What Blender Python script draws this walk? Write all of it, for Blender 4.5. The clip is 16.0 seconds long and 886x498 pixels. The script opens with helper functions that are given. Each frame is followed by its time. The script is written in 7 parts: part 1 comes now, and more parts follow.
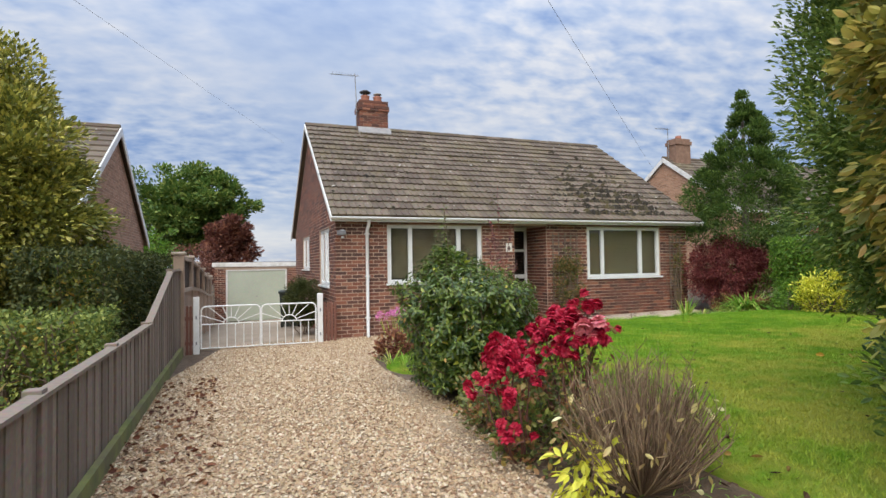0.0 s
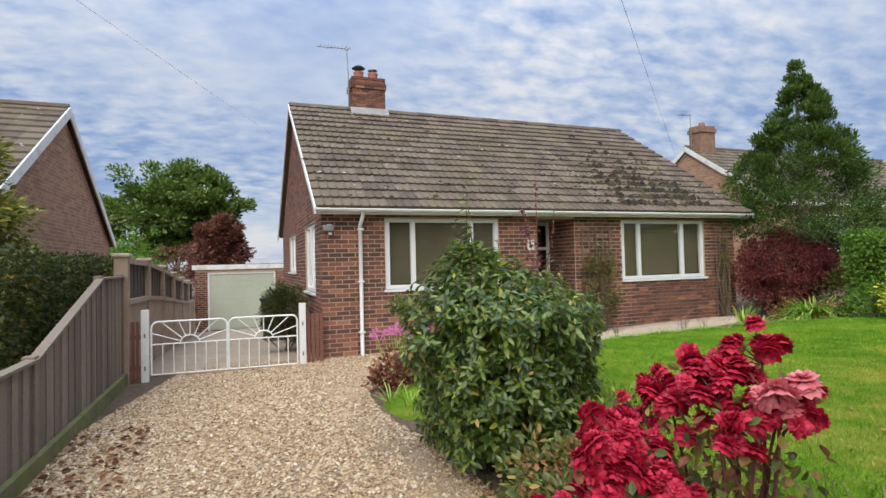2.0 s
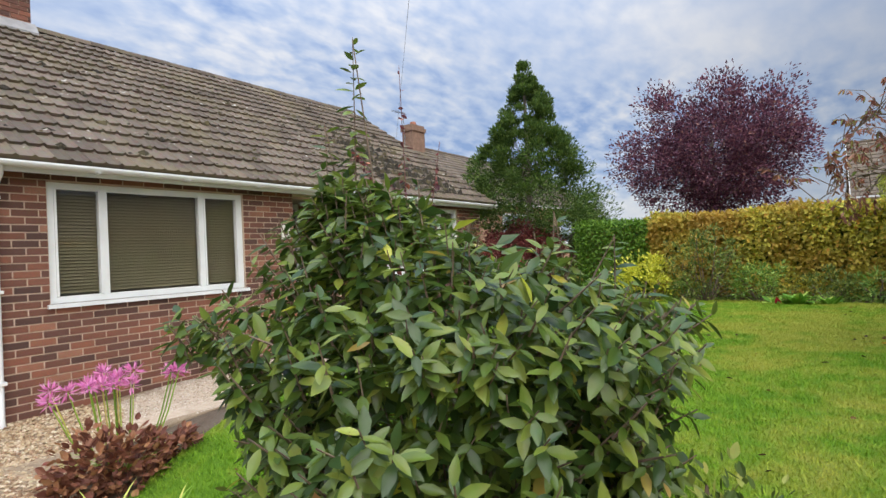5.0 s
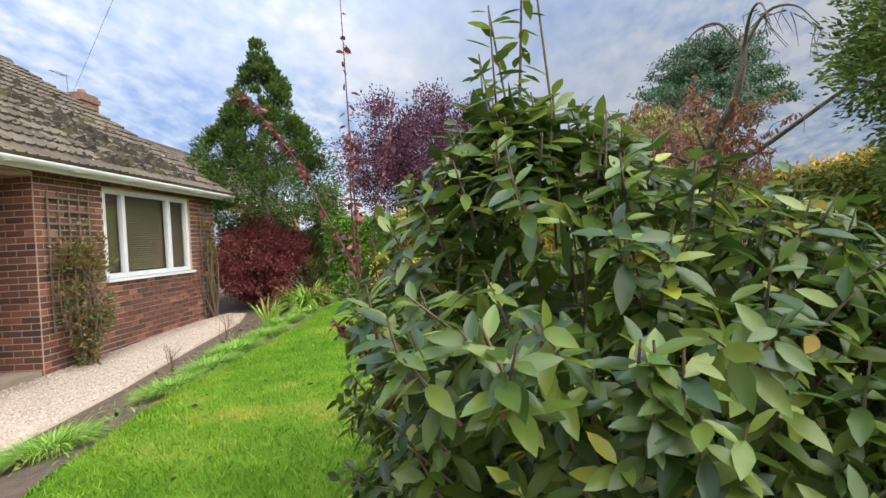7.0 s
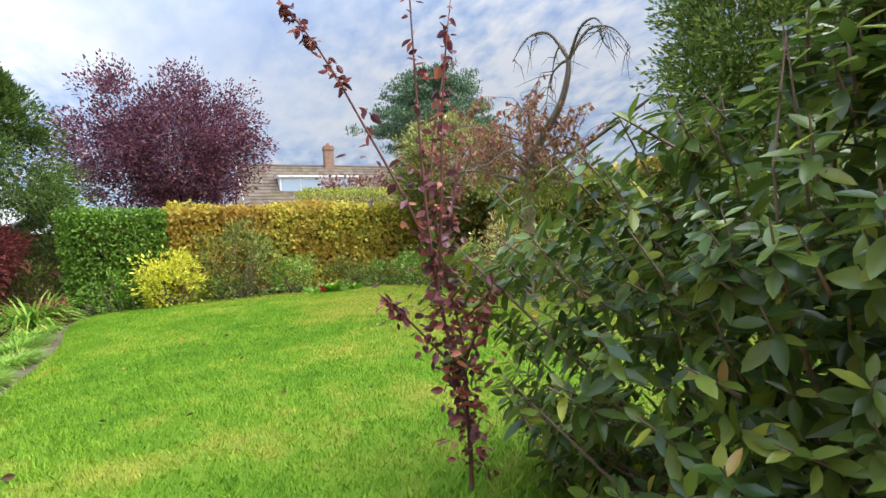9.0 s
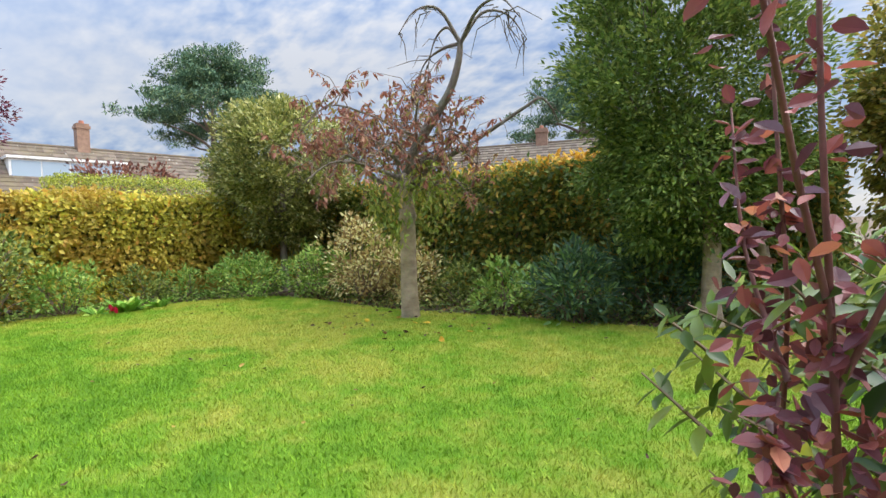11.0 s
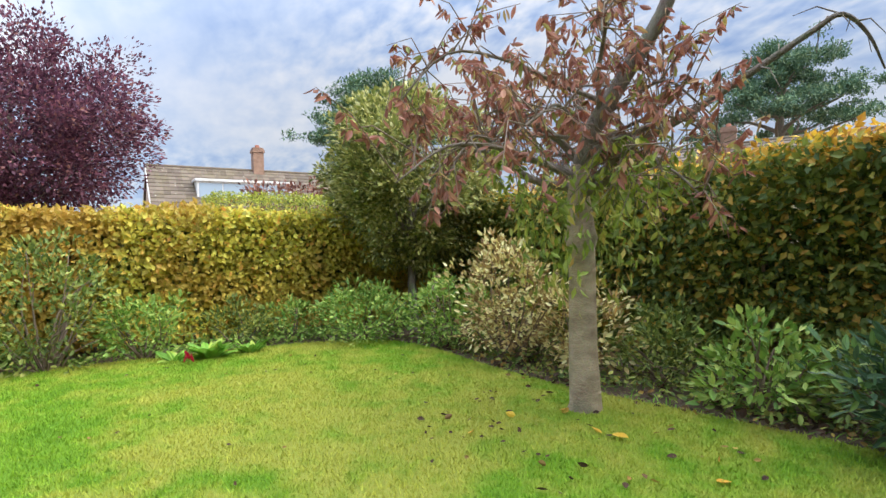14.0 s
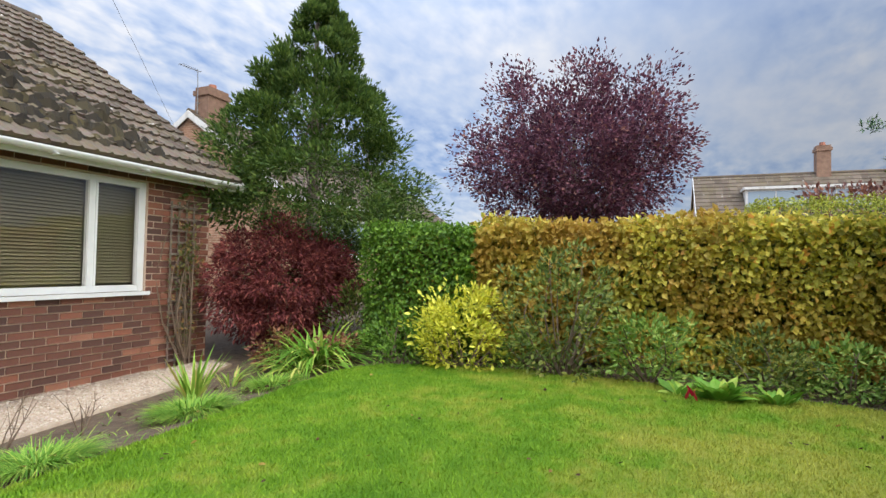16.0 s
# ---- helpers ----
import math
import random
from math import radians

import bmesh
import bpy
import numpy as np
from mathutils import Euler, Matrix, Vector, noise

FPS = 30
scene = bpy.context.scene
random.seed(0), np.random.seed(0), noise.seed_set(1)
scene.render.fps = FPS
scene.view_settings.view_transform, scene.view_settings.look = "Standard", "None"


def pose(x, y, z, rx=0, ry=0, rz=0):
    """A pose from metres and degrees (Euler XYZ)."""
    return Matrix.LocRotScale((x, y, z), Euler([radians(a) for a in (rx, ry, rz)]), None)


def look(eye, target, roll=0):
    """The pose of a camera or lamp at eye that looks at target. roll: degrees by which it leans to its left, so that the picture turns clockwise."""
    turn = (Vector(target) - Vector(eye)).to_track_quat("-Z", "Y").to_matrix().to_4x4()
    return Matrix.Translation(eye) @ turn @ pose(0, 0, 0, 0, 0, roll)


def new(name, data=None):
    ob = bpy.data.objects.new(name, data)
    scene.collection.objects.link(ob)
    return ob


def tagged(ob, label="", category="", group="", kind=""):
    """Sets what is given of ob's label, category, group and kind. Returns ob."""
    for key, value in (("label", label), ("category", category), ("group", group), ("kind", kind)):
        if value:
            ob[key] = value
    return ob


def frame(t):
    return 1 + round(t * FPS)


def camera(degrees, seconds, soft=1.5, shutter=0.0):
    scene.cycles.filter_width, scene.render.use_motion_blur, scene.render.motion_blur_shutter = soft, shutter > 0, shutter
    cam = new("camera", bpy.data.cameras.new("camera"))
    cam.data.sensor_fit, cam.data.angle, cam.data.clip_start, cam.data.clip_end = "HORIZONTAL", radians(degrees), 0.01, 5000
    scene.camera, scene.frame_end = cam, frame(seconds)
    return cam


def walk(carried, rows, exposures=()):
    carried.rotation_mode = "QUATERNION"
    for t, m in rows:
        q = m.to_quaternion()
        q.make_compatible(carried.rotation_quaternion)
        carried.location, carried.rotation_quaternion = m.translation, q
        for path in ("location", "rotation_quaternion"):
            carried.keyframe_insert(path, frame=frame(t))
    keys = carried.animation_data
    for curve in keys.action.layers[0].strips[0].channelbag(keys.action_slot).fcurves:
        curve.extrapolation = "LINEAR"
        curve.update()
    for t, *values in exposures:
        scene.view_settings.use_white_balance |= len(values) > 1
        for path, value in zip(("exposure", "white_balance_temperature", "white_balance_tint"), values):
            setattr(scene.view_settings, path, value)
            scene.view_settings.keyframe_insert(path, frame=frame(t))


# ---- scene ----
cam = camera(79.6, 16.0)
EXPOSURES = [(0, 0.0), (3, -0.02), (5, 0.05), (7, 0.40), (8.5, 0.70), (11, 0.78), (13, 0.86), (13.8, 0.84), (14.5, 0.68), (15, 0.58), (15.5, 0.46), (16, 0.2)]
PATH = [
    (0, (0.257, -1.571, 1.46), (0.97, 0.297, 1.514), -0.9),
    (0.5, (0.369, -1.072, 1.468), (1.068, 0.801, 1.522), -0.9),
    (1, (0.502, -0.585, 1.469), (1.188, 1.293, 1.524), -1.1),
    (1.5, (0.665, -0.113, 1.472), (1.351, 1.765, 1.528), -1.2),
    (2, (0.8, 0.367, 1.491), (1.515, 2.234, 1.544), -1.4),
    (2.5, (0.926, 0.864, 1.451), (1.714, 2.701, 1.506), -1.6),
    (3, (1.013, 1.317, 1.431), (1.921, 3.098, 1.482), -1.9),
    (3.5, (1.098, 1.746, 1.421), (2.161, 3.44, 1.467), -2.1),
    (4, (1.152, 2.181, 1.429), (2.394, 3.749, 1.467), -2.4),
    (4.5, (1.188, 2.657, 1.386), (2.618, 4.054, 1.42), -2.7),
    (4.7, (1.159, 2.801, 1.381), (2.669, 4.113, 1.41), -2.7),
    (7, (1.257, 4.547, 1.35), (3.255, 4.621, 1.316), -3.0),
    (7.5, (1.446, 5.043, 1.251), (3.434, 4.826, 1.214), -3.7),
    (8, (1.594, 5.297, 1.208), (3.539, 4.836, 1.16), -4.0),
    (8.5, (1.777, 5.533, 1.18), (3.655, 4.848, 1.135), -3.6),
    (10.8, (3.416, 5.939, 1.257), (4.757, 4.457, 1.187), -1.8),
    (11, (3.527, 5.876, 1.268), (4.821, 4.352, 1.195), -1.9),
    (11.5, (3.836, 5.689, 1.277), (5.008, 4.07, 1.207), -1.8),
    (12, (4.162, 5.468, 1.302), (5.264, 3.8, 1.239), -1.8),
    (12.5, (4.432, 5.203, 1.317), (5.556, 3.549, 1.264), -1.8),
    (13, (4.676, 4.916, 1.337), (5.923, 3.353, 1.299), -1.8),
    (13.5, (4.937, 4.624, 1.365), (6.383, 3.243, 1.342), -1.9),
    (14, (5.164, 4.341, 1.374), (6.838, 3.246, 1.376), -1.7),
    (14.5, (5.429, 4.117, 1.363), (7.302, 3.417, 1.393), -1.3),
    (15, (5.653, 3.961, 1.382), (7.638, 3.723, 1.433), -0.5),
    (15.5, (5.808, 3.856, 1.399), (7.79, 4.117, 1.46), 0.1),
    (16, (6.037, 3.911, 1.402), (7.894, 4.65, 1.465), 1.0),
]
walk(cam, [(t, look(eye, target, roll)) for t, eye, target, roll in PATH], EXPOSURES)

# ---- world, sun ----
SUN_AZ, SUN_EL = 215.0, 50.0
world = bpy.data.worlds.new("world")
scene.world = world
world.use_nodes = True
wn, wl = world.node_tree.nodes, world.node_tree.links
wn.clear()
sky = wn.new("ShaderNodeTexSky")
sky.sky_type, sky.sun_disc = "NISHITA", False
sky.sun_elevation, sky.sun_rotation = radians(SUN_EL), radians(SUN_AZ)
wcoord = wn.new("ShaderNodeTexCoord")
wsep = wn.new("ShaderNodeSeparateXYZ")
wl.new(wcoord.outputs["Generated"], wsep.inputs[0])
wz = wn.new("ShaderNodeMath")
wz.operation, wz.inputs[1].default_value = "MAXIMUM", 0.0
wl.new(wsep.outputs["Z"], wz.inputs[0])
wza = wn.new("ShaderNodeMath")
wza.operation, wza.inputs[1].default_value = "ADD", 0.26
wl.new(wz.outputs[0], wza.inputs[0])
wvec = wn.new("ShaderNodeCombineXYZ")
for axis in ("X", "Y"):
    wdiv = wn.new("ShaderNodeMath")
    wdiv.operation = "DIVIDE"
    wl.new(wsep.outputs[axis], wdiv.inputs[0])
    wl.new(wza.outputs[0], wdiv.inputs[1])
    wl.new(wdiv.outputs[0], wvec.inputs[axis])


def cloud_noise(scale, detail, rough, distort=0.0, stretch=(1, 1, 1)):
    mp = wn.new("ShaderNodeMapping")
    mp.inputs["Scale"].default_value = stretch
    mp.inputs["Rotation"].default_value = (0, 0, radians(25))
    wl.new(wvec.outputs[0], mp.inputs[0])
    n = wn.new("ShaderNodeTexNoise")
    n.inputs["Scale"].default_value, n.inputs["Detail"].default_value = scale, detail
    n.inputs["Roughness"].default_value, n.inputs["Distortion"].default_value = rough, distort
    wl.new(mp.outputs[0], n.inputs["Vector"])
    return n


broad = cloud_noise(0.8, 4, 0.5, 0.2)
puffs = cloud_noise(10.5, 3, 0.5, 0.15, (1.0, 1.5, 1.0))
ripple = cloud_noise(0.55, 2, 0.5)
# rippled cloud in some parts of the sky, smooth sheets elsewhere
wrip = wn.new("ShaderNodeMapRange")
wrip.interpolation_type = "SMOOTHSTEP"
for key, v in (("From Min", 0.40), ("From Max", 0.58), ("To Min", 0.12), ("To Max", 0.60)):
    wrip.inputs[key].default_value = v
wl.new(ripple.outputs["Fac"], wrip.inputs["Value"])
wmix = wn.new("ShaderNodeMix")
wmix.data_type = "FLOAT"
wl.new(wrip.outputs[0], wmix.inputs["Factor"])
wl.new(broad.outputs["Fac"], wmix.inputs["A"])
wl.new(puffs.outputs["Fac"], wmix.inputs["B"])
wramp = wn.new("ShaderNodeValToRGB")
el = wramp.color_ramp.elements
el[0].position, el[0].color = 0.36, (0.31, 0.45, 0.77, 1)
el[1].position, el[1].color = 0.62, (0.90, 0.92, 0.98, 1)
mid = el.new(0.48)
mid.color = (0.56, 0.67, 0.89, 1)
wl.new(wmix.outputs["Result"], wramp.inputs[0])
# the cloud thickens to grey towards the south-east and is brightest overhead
wdot = wn.new("ShaderNodeVectorMath")
wdot.operation = "DOT_PRODUCT"
wdot.inputs[1].default_value = (math.sin(radians(140)), math.cos(radians(140)), 0.0)
wl.new(wcoord.outputs["Generated"], wdot.inputs[0])
wgrey = wn.new("ShaderNodeMapRange")
wgrey.interpolation_type = "SMOOTHSTEP"
for key, v in (("From Min", 0.25), ("From Max", 0.95), ("To Min", 0.82), ("To Max", 0.41)):
    wgrey.inputs[key].default_value = v
wl.new(wdot.outputs["Value"], wgrey.inputs["Value"])
wtop = wn.new("ShaderNodeMath")
wtop.operation, wtop.inputs[1].default_value = "POWER", 3.0
wl.new(wz.outputs[0], wtop.inputs[0])
wover = wn.new("ShaderNodeMath")
wover.operation, wover.inputs[1].default_value = "MULTIPLY_ADD", 2.9
wl.new(wtop.outputs[0], wover.inputs[0])
wl.new(wgrey.outputs[0], wover.inputs[2])
bg_cloud, bg_sky, wadd = wn.new("ShaderNodeBackground"), wn.new("ShaderNodeBackground"), wn.new("ShaderNodeMixShader")
wl.new(wramp.outputs[0], bg_cloud.inputs["Color"])
wl.new(sky.outputs[0], bg_sky.inputs["Color"])
wl.new(wover.outputs[0], bg_cloud.inputs["Strength"])
bg_sky.inputs["Strength"].default_value = 0.11
wadd.inputs[0].default_value = 0.86
wl.new(bg_sky.outputs[0], wadd.inputs[1])
wl.new(bg_cloud.outputs[0], wadd.inputs[2])
wout = wn.new("ShaderNodeOutputWorld")
wl.new(wadd.outputs[0], wout.inputs["Surface"])

sun_data = bpy.data.lights.new("sun", "SUN")
sun_data.energy, sun_data.angle, sun_data.color = 3.2, radians(80), (1.0, 0.96, 0.90)
sun = new("sun", sun_data)
az, elv = radians(SUN_AZ), radians(SUN_EL)
sun_dir = Vector((math.sin(az) * math.cos(elv), math.cos(az) * math.cos(elv), math.sin(elv)))
sun.matrix_world = look(sun_dir * 60, (0, 0, 0))

# ---- materials ----


def nodes_of(name):
    m = bpy.data.materials.new(name)
    m.use_nodes = True
    nt = m.node_tree
    return m, nt, nt.nodes["Principled BSDF"]


def ramp_node(nt, stops, interp="LINEAR"):
    r = nt.nodes.new("ShaderNodeValToRGB")
    r.color_ramp.interpolation = interp
    e = r.color_ramp.elements
    e[0].position, e[0].color = stops[0][0], (*stops[0][1], 1)
    e[1].position, e[1].color = stops[-1][0], (*stops[-1][1], 1)
    for p, c in stops[1:-1]:
        e.new(p).color = (*c, 1)
    return r


def noise_node(nt, scale, detail=4, rough=0.6, coord="Position", stretch=None):
    tc = nt.nodes.new("ShaderNodeNewGeometry")
    n = nt.nodes.new("ShaderNodeTexNoise")
    n.inputs["Scale"].default_value, n.inputs["Detail"].default_value, n.inputs["Roughness"].default_value = scale, detail, rough
    if stretch:
        mp = nt.nodes.new("ShaderNodeMapping")
        mp.inputs["Scale"].default_value = stretch
        nt.links.new(tc.outputs[coord], mp.inputs[0])
        nt.links.new(mp.outputs[0], n.inputs["Vector"])
    else:
        nt.links.new(tc.outputs[coord], n.inputs["Vector"])
    return n


def mix_color(nt, fac, a, b, mode="MIX"):
    m = nt.nodes.new("ShaderNodeMix")
    m.data_type, m.blend_type = "RGBA", mode
    for key, v in (("Factor", fac), ("A", a), ("B", b)):
        socket = [s for s in m.inputs if s.name == key and (s.type == "RGBA" or key == "Factor" and s.type == "VALUE")][0]
        if hasattr(v, "is_output"):
            nt.links.new(v, socket)
        elif key == "Factor":
            socket.default_value = v
        else:
            socket.default_value = (*v, 1)
    return [s for s in m.outputs if s.type == "RGBA"][0]


def add_bump(nt, bsdf, source, strength, distance=0.01):
    b = nt.nodes.new("ShaderNodeBump")
    b.inputs["Strength"].default_value, b.inputs["Distance"].default_value = strength, distance
    nt.links.new(source, b.inputs["Height"])
    nt.links.new(b.outputs[0], bsdf.inputs["Normal"])


def surface(name, c1, c2, scale=6, rough=0.7, bump=0.3, fine=60, stain=None, metal=0.0, stretch=None, dist=0.004):
    """Two-scale surface: broad variation between two colours, fine grain, optional stains."""
    m, nt, b = nodes_of(name)
    n1 = noise_node(nt, scale, 5, 0.6, stretch=stretch)
    r = ramp_node(nt, [(0.3, c1), (0.7, c2)])
    nt.links.new(n1.outputs["Fac"], r.inputs[0])
    n2 = noise_node(nt, fine, 3, 0.6, stretch=stretch)
    col = mix_color(nt, 0.25, r.outputs[0], n2.outputs["Color"], "OVERLAY")
    if stain:
        n3 = noise_node(nt, scale * 0.4, 6, 0.7)
        rs = ramp_node(nt, [(0.52, (0, 0, 0)), (0.68, (1, 1, 1))])
        nt.links.new(n3.outputs["Fac"], rs.inputs[0])
        col = mix_color(nt, rs.outputs[0], col, stain)
    nt.links.new(col, b.inputs["Base Color"])
    b.inputs["Roughness"].default_value, b.inputs["Metallic"].default_value = rough, metal
    add_bump(nt, b, n2.outputs["Fac"], bump, dist)
    return m


def piece_colour(nt, single):
    if single:
        return nt.nodes.new("ShaderNodeObjectInfo").outputs["Random"]
    return nt.nodes.new("ShaderNodeNewGeometry").outputs["Random Per Island"]


def pieces(name, stops, single=False, rough=0.8, fine=45, bump=0.5, grain=0.35, soot=None, dist=0.004):
    """Colour varies from piece to piece, with grain and weathering on each."""
    m, nt, b = nodes_of(name)
    r = ramp_node(nt, stops)
    nt.links.new(piece_colour(nt, single), r.inputs[0])
    n = noise_node(nt, fine, 4, 0.65)
    col = mix_color(nt, grain, r.outputs[0], n.outputs["Color"], "OVERLAY")
    if soot:
        n3 = noise_node(nt, 2.3, 5, 0.65)
        rs = ramp_node(nt, [(0.5, (0, 0, 0)), (0.8, (0.45, 0.45, 0.45))])
        nt.links.new(n3.outputs["Fac"], rs.inputs[0])
        col = mix_color(nt, rs.outputs[0], col, soot)
    nt.links.new(col, b.inputs["Base Color"])
    b.inputs["Roughness"].default_value = rough
    add_bump(nt, b, n.outputs["Fac"], bump, dist)
    return m


LEAF_GAIN = 1.75


def leafy(name, stops, single=False, rough=0.45, glow=0.25, gloss=0.5, patch=None, gain=None):
    """Leaf surface: colour from leaf to leaf, light passing through."""
    m, nt, b = nodes_of(name)
    r = ramp_node(nt, [(p, tuple(min(0.9, v * (gain or LEAF_GAIN)) for v in c)) for p, c in stops])
    nt.links.new(piece_colour(nt, single), r.inputs[0])
    col = r.outputs[0]
    if patch:
        n = noise_node(nt, patch[1], 3, 0.5)
        rs = ramp_node(nt, [(0.42, (0, 0, 0)), (0.6, (1, 1, 1))])
        nt.links.new(n.outputs["Fac"], rs.inputs[0])
        col = mix_color(nt, rs.outputs[0], col, patch[0])
    n2 = noise_node(nt, 30, 2, 0.5)
    col = mix_color(nt, 0.2, col, n2.outputs["Color"], "OVERLAY")
    nt.links.new(col, b.inputs["Base Color"])
    b.inputs["Roughness"].default_value, b.inputs["Specular IOR Level"].default_value = rough, gloss
    t = nt.nodes.new("ShaderNodeBsdfTranslucent")
    nt.links.new(col, t.inputs["Color"])
    mx = nt.nodes.new("ShaderNodeMixShader")
    mx.inputs[0].default_value = glow
    nt.links.new(b.outputs[0], mx.inputs[1])
    nt.links.new(t.outputs[0], mx.inputs[2])
    nt.links.new(mx.outputs[0], nt.nodes["Material Output"].inputs["Surface"])
    return m


BRICKS = [(0.0, (0.080, 0.040, 0.030)), (0.25, (0.125, 0.055, 0.038)), (0.6, (0.185, 0.072, 0.045)), (0.88, (0.26, 0.098, 0.056)), (1.0, (0.35, 0.165, 0.10))]
M_BRICK = pieces("brick_loose_face", BRICKS, True, 0.85, 55, 0.6, 0.4, (0.13, 0.065, 0.05))
M_BRICKS = pieces("brick_face", BRICKS, False, 0.85, 55, 0.6, 0.4, (0.13, 0.065, 0.05))
TAN_BRICKS = [(0.0, (0.30, 0.17, 0.10)), (0.5, (0.40, 0.22, 0.13)), (1.0, (0.48, 0.28, 0.17))]
M_BRICKS_TAN = pieces("brick_face_tan", TAN_BRICKS, False, 0.85, 55, 0.6, 0.35)
M_MORTAR = surface("mortar", (0.48, 0.35, 0.255), (0.62, 0.47, 0.355), 5, 0.95, 0.5, 120)
TILES = [(0.0, (0.088, 0.064, 0.043)), (0.5, (0.122, 0.091, 0.062)), (1.0, (0.165, 0.126, 0.088))]


def tile_material(name, single):
    m, nt, b = nodes_of(name)
    r = ramp_node(nt, TILES)
    nt.links.new(piece_colour(nt, single), r.inputs[0])
    n = noise_node(nt, 14, 5, 0.7)
    col = mix_color(nt, 0.45, r.outputs[0], n.outputs["Color"], "OVERLAY")
    lich = noise_node(nt, 9, 2, 0.5)
    rl = ramp_node(nt, [(0.70, (0, 0, 0)), (0.745, (1, 1, 1))])
    nt.links.new(lich.outputs["Fac"], rl.inputs[0])
    col = mix_color(nt, rl.outputs[0], col, (0.50, 0.47, 0.40))
    moss = noise_node(nt, 1.1, 6, 0.7)
    rm = ramp_node(nt, [(0.5, (0, 0, 0)), (0.72, (0.7, 0.7, 0.7))])
    nt.links.new(moss.outputs["Fac"], rm.inputs[0])
    col = mix_color(nt, rm.outputs[0], col, (0.17, 0.135, 0.06))
    nt.links.new(col, b.inputs["Base Color"])
    b.inputs["Roughness"].default_value = 0.9
    add_bump(nt, b, n.outputs["Fac"], 0.6, 0.008)
    return m


M_TILE, M_TILES = tile_material("roof_tile_loose", True), tile_material("roof_tiles", False)
M_PVC = surface("white_pvc", (0.74, 0.74, 0.71), (0.84, 0.84, 0.81), 3, 0.4, 0.05, 40)
M_PAINT = surface("white_paint", (0.70, 0.68, 0.62), (0.84, 0.83, 0.78), 7, 0.5, 0.15, 60, (0.55, 0.52, 0.45))
M_GATE = surface("gate_paint", (0.76, 0.75, 0.70), (0.86, 0.85, 0.81), 9, 0.45, 0.2, 80)
M_DARK = surface("dark_recess", (0.03, 0.025, 0.022), (0.05, 0.045, 0.04), 3, 0.8, 0.2)
# dark brown: carries the eaves' shade on the soffit, plain colour elsewhere
M_EAVES_BROWN = surface("eaves_shade_brown", (0.09, 0.065, 0.05), (0.14, 0.10, 0.08), 4, 0.8, 0.2)
M_BLIND = surface("blind_slat", (0.17, 0.15, 0.085), (0.21, 0.19, 0.11), 2, 0.5, 0.05)
M_INNER = surface("inner_room", (0.20, 0.19, 0.16), (0.26, 0.24, 0.2), 1, 0.9, 0.1)
M_GARAGE = surface("pale_green_door", (0.44, 0.47, 0.36), (0.50, 0.53, 0.41), 1.5, 0.45, 0.06, 30)
M_LEAD = surface("lead_flashing", (0.22, 0.21, 0.20), (0.36, 0.345, 0.325), 6, 0.6, 0.3)
M_FENCE = pieces("fence_timber", [(0, (0.145, 0.110, 0.080)), (0.5, (0.20, 0.155, 0.115)), (1, (0.26, 0.205, 0.155))], False, 0.85, 25, 0.5, 0.5, (0.10, 0.085, 0.06))
M_FENCE_ONE = pieces("fence_board", [(0, (0.145, 0.110, 0.080)), (0.5, (0.20, 0.155, 0.115)), (1, (0.26, 0.205, 0.155))], True, 0.85, 25, 0.5, 0.5, (0.10, 0.085, 0.06))
M_FENCE_DARK = surface("dark_fence_timber", (0.07, 0.052, 0.042), (0.115, 0.088, 0.07), 8, 0.85, 0.4, 50, stretch=(3, 3, 0.4))
M_TANWALL = surface("tan_render", (0.30, 0.215, 0.15), (0.42, 0.31, 0.225), 4, 0.9, 0.5, 70, (0.24, 0.18, 0.13))
M_TANCAP = surface("tan_coping", (0.36, 0.28, 0.21), (0.48, 0.39, 0.30), 6, 0.9, 0.4, 60, (0.28, 0.24, 0.17))
M_MOSSY = surface("mossy_board", (0.13, 0.11, 0.06), (0.20, 0.21, 0.055), 5, 0.95, 0.6, 50, (0.10, 0.13, 0.03))
M_PICKET = surface("brown_stain", (0.16, 0.062, 0.04), (0.23, 0.095, 0.062), 6, 0.7, 0.3, 50, stretch=(3, 3, 0.4))
M_CONC = surface("concrete", (0.26, 0.20, 0.14), (0.37, 0.295, 0.21), 3, 0.9, 0.4, 60, (0.27, 0.22, 0.15))
M_ROAD = surface("asphalt", (0.16, 0.16, 0.155), (0.24, 0.24, 0.23), 2, 0.9, 0.5, 90)
M_GRAVEL_BED = surface("gravel_bed", (0.30, 0.21, 0.125), (0.46, 0.34, 0.215), 40, 0.95, 0.9, 150, dist=0.02)
STONES = [(0.0, (0.17, 0.090, 0.046)), (0.18, (0.31, 0.195, 0.105)), (0.45, (0.39, 0.275, 0.155)), (0.8, (0.48, 0.365, 0.225)), (1.0, (0.61, 0.51, 0.36))]
M_STONES = pieces("gravel_stone", STONES, False, 0.85, 60, 0.3, 0.3)
M_FINE_STONES = pieces("path_stone", [(0.0, (0.34, 0.25, 0.17)), (0.5, (0.50, 0.41, 0.31)), (1.0, (0.64, 0.56, 0.45))], False, 0.9, 60, 0.3, 0.25)
M_PATH = surface("path_bed", (0.42, 0.32, 0.225), (0.56, 0.45, 0.34), 12, 0.95, 0.7, 120, dist=0.012)
M_SOIL = surface("soil", (0.085, 0.056, 0.034), (0.17, 0.115, 0.07), 9, 0.98, 1.0, 70, (0.15, 0.115, 0.075), dist=0.02)
M_BARK = surface("bark", (0.13, 0.10, 0.075), (0.25, 0.205, 0.155), 8, 0.92, 0.9, 50, (0.17, 0.18, 0.11), stretch=(2, 2, 0.5), dist=0.02)
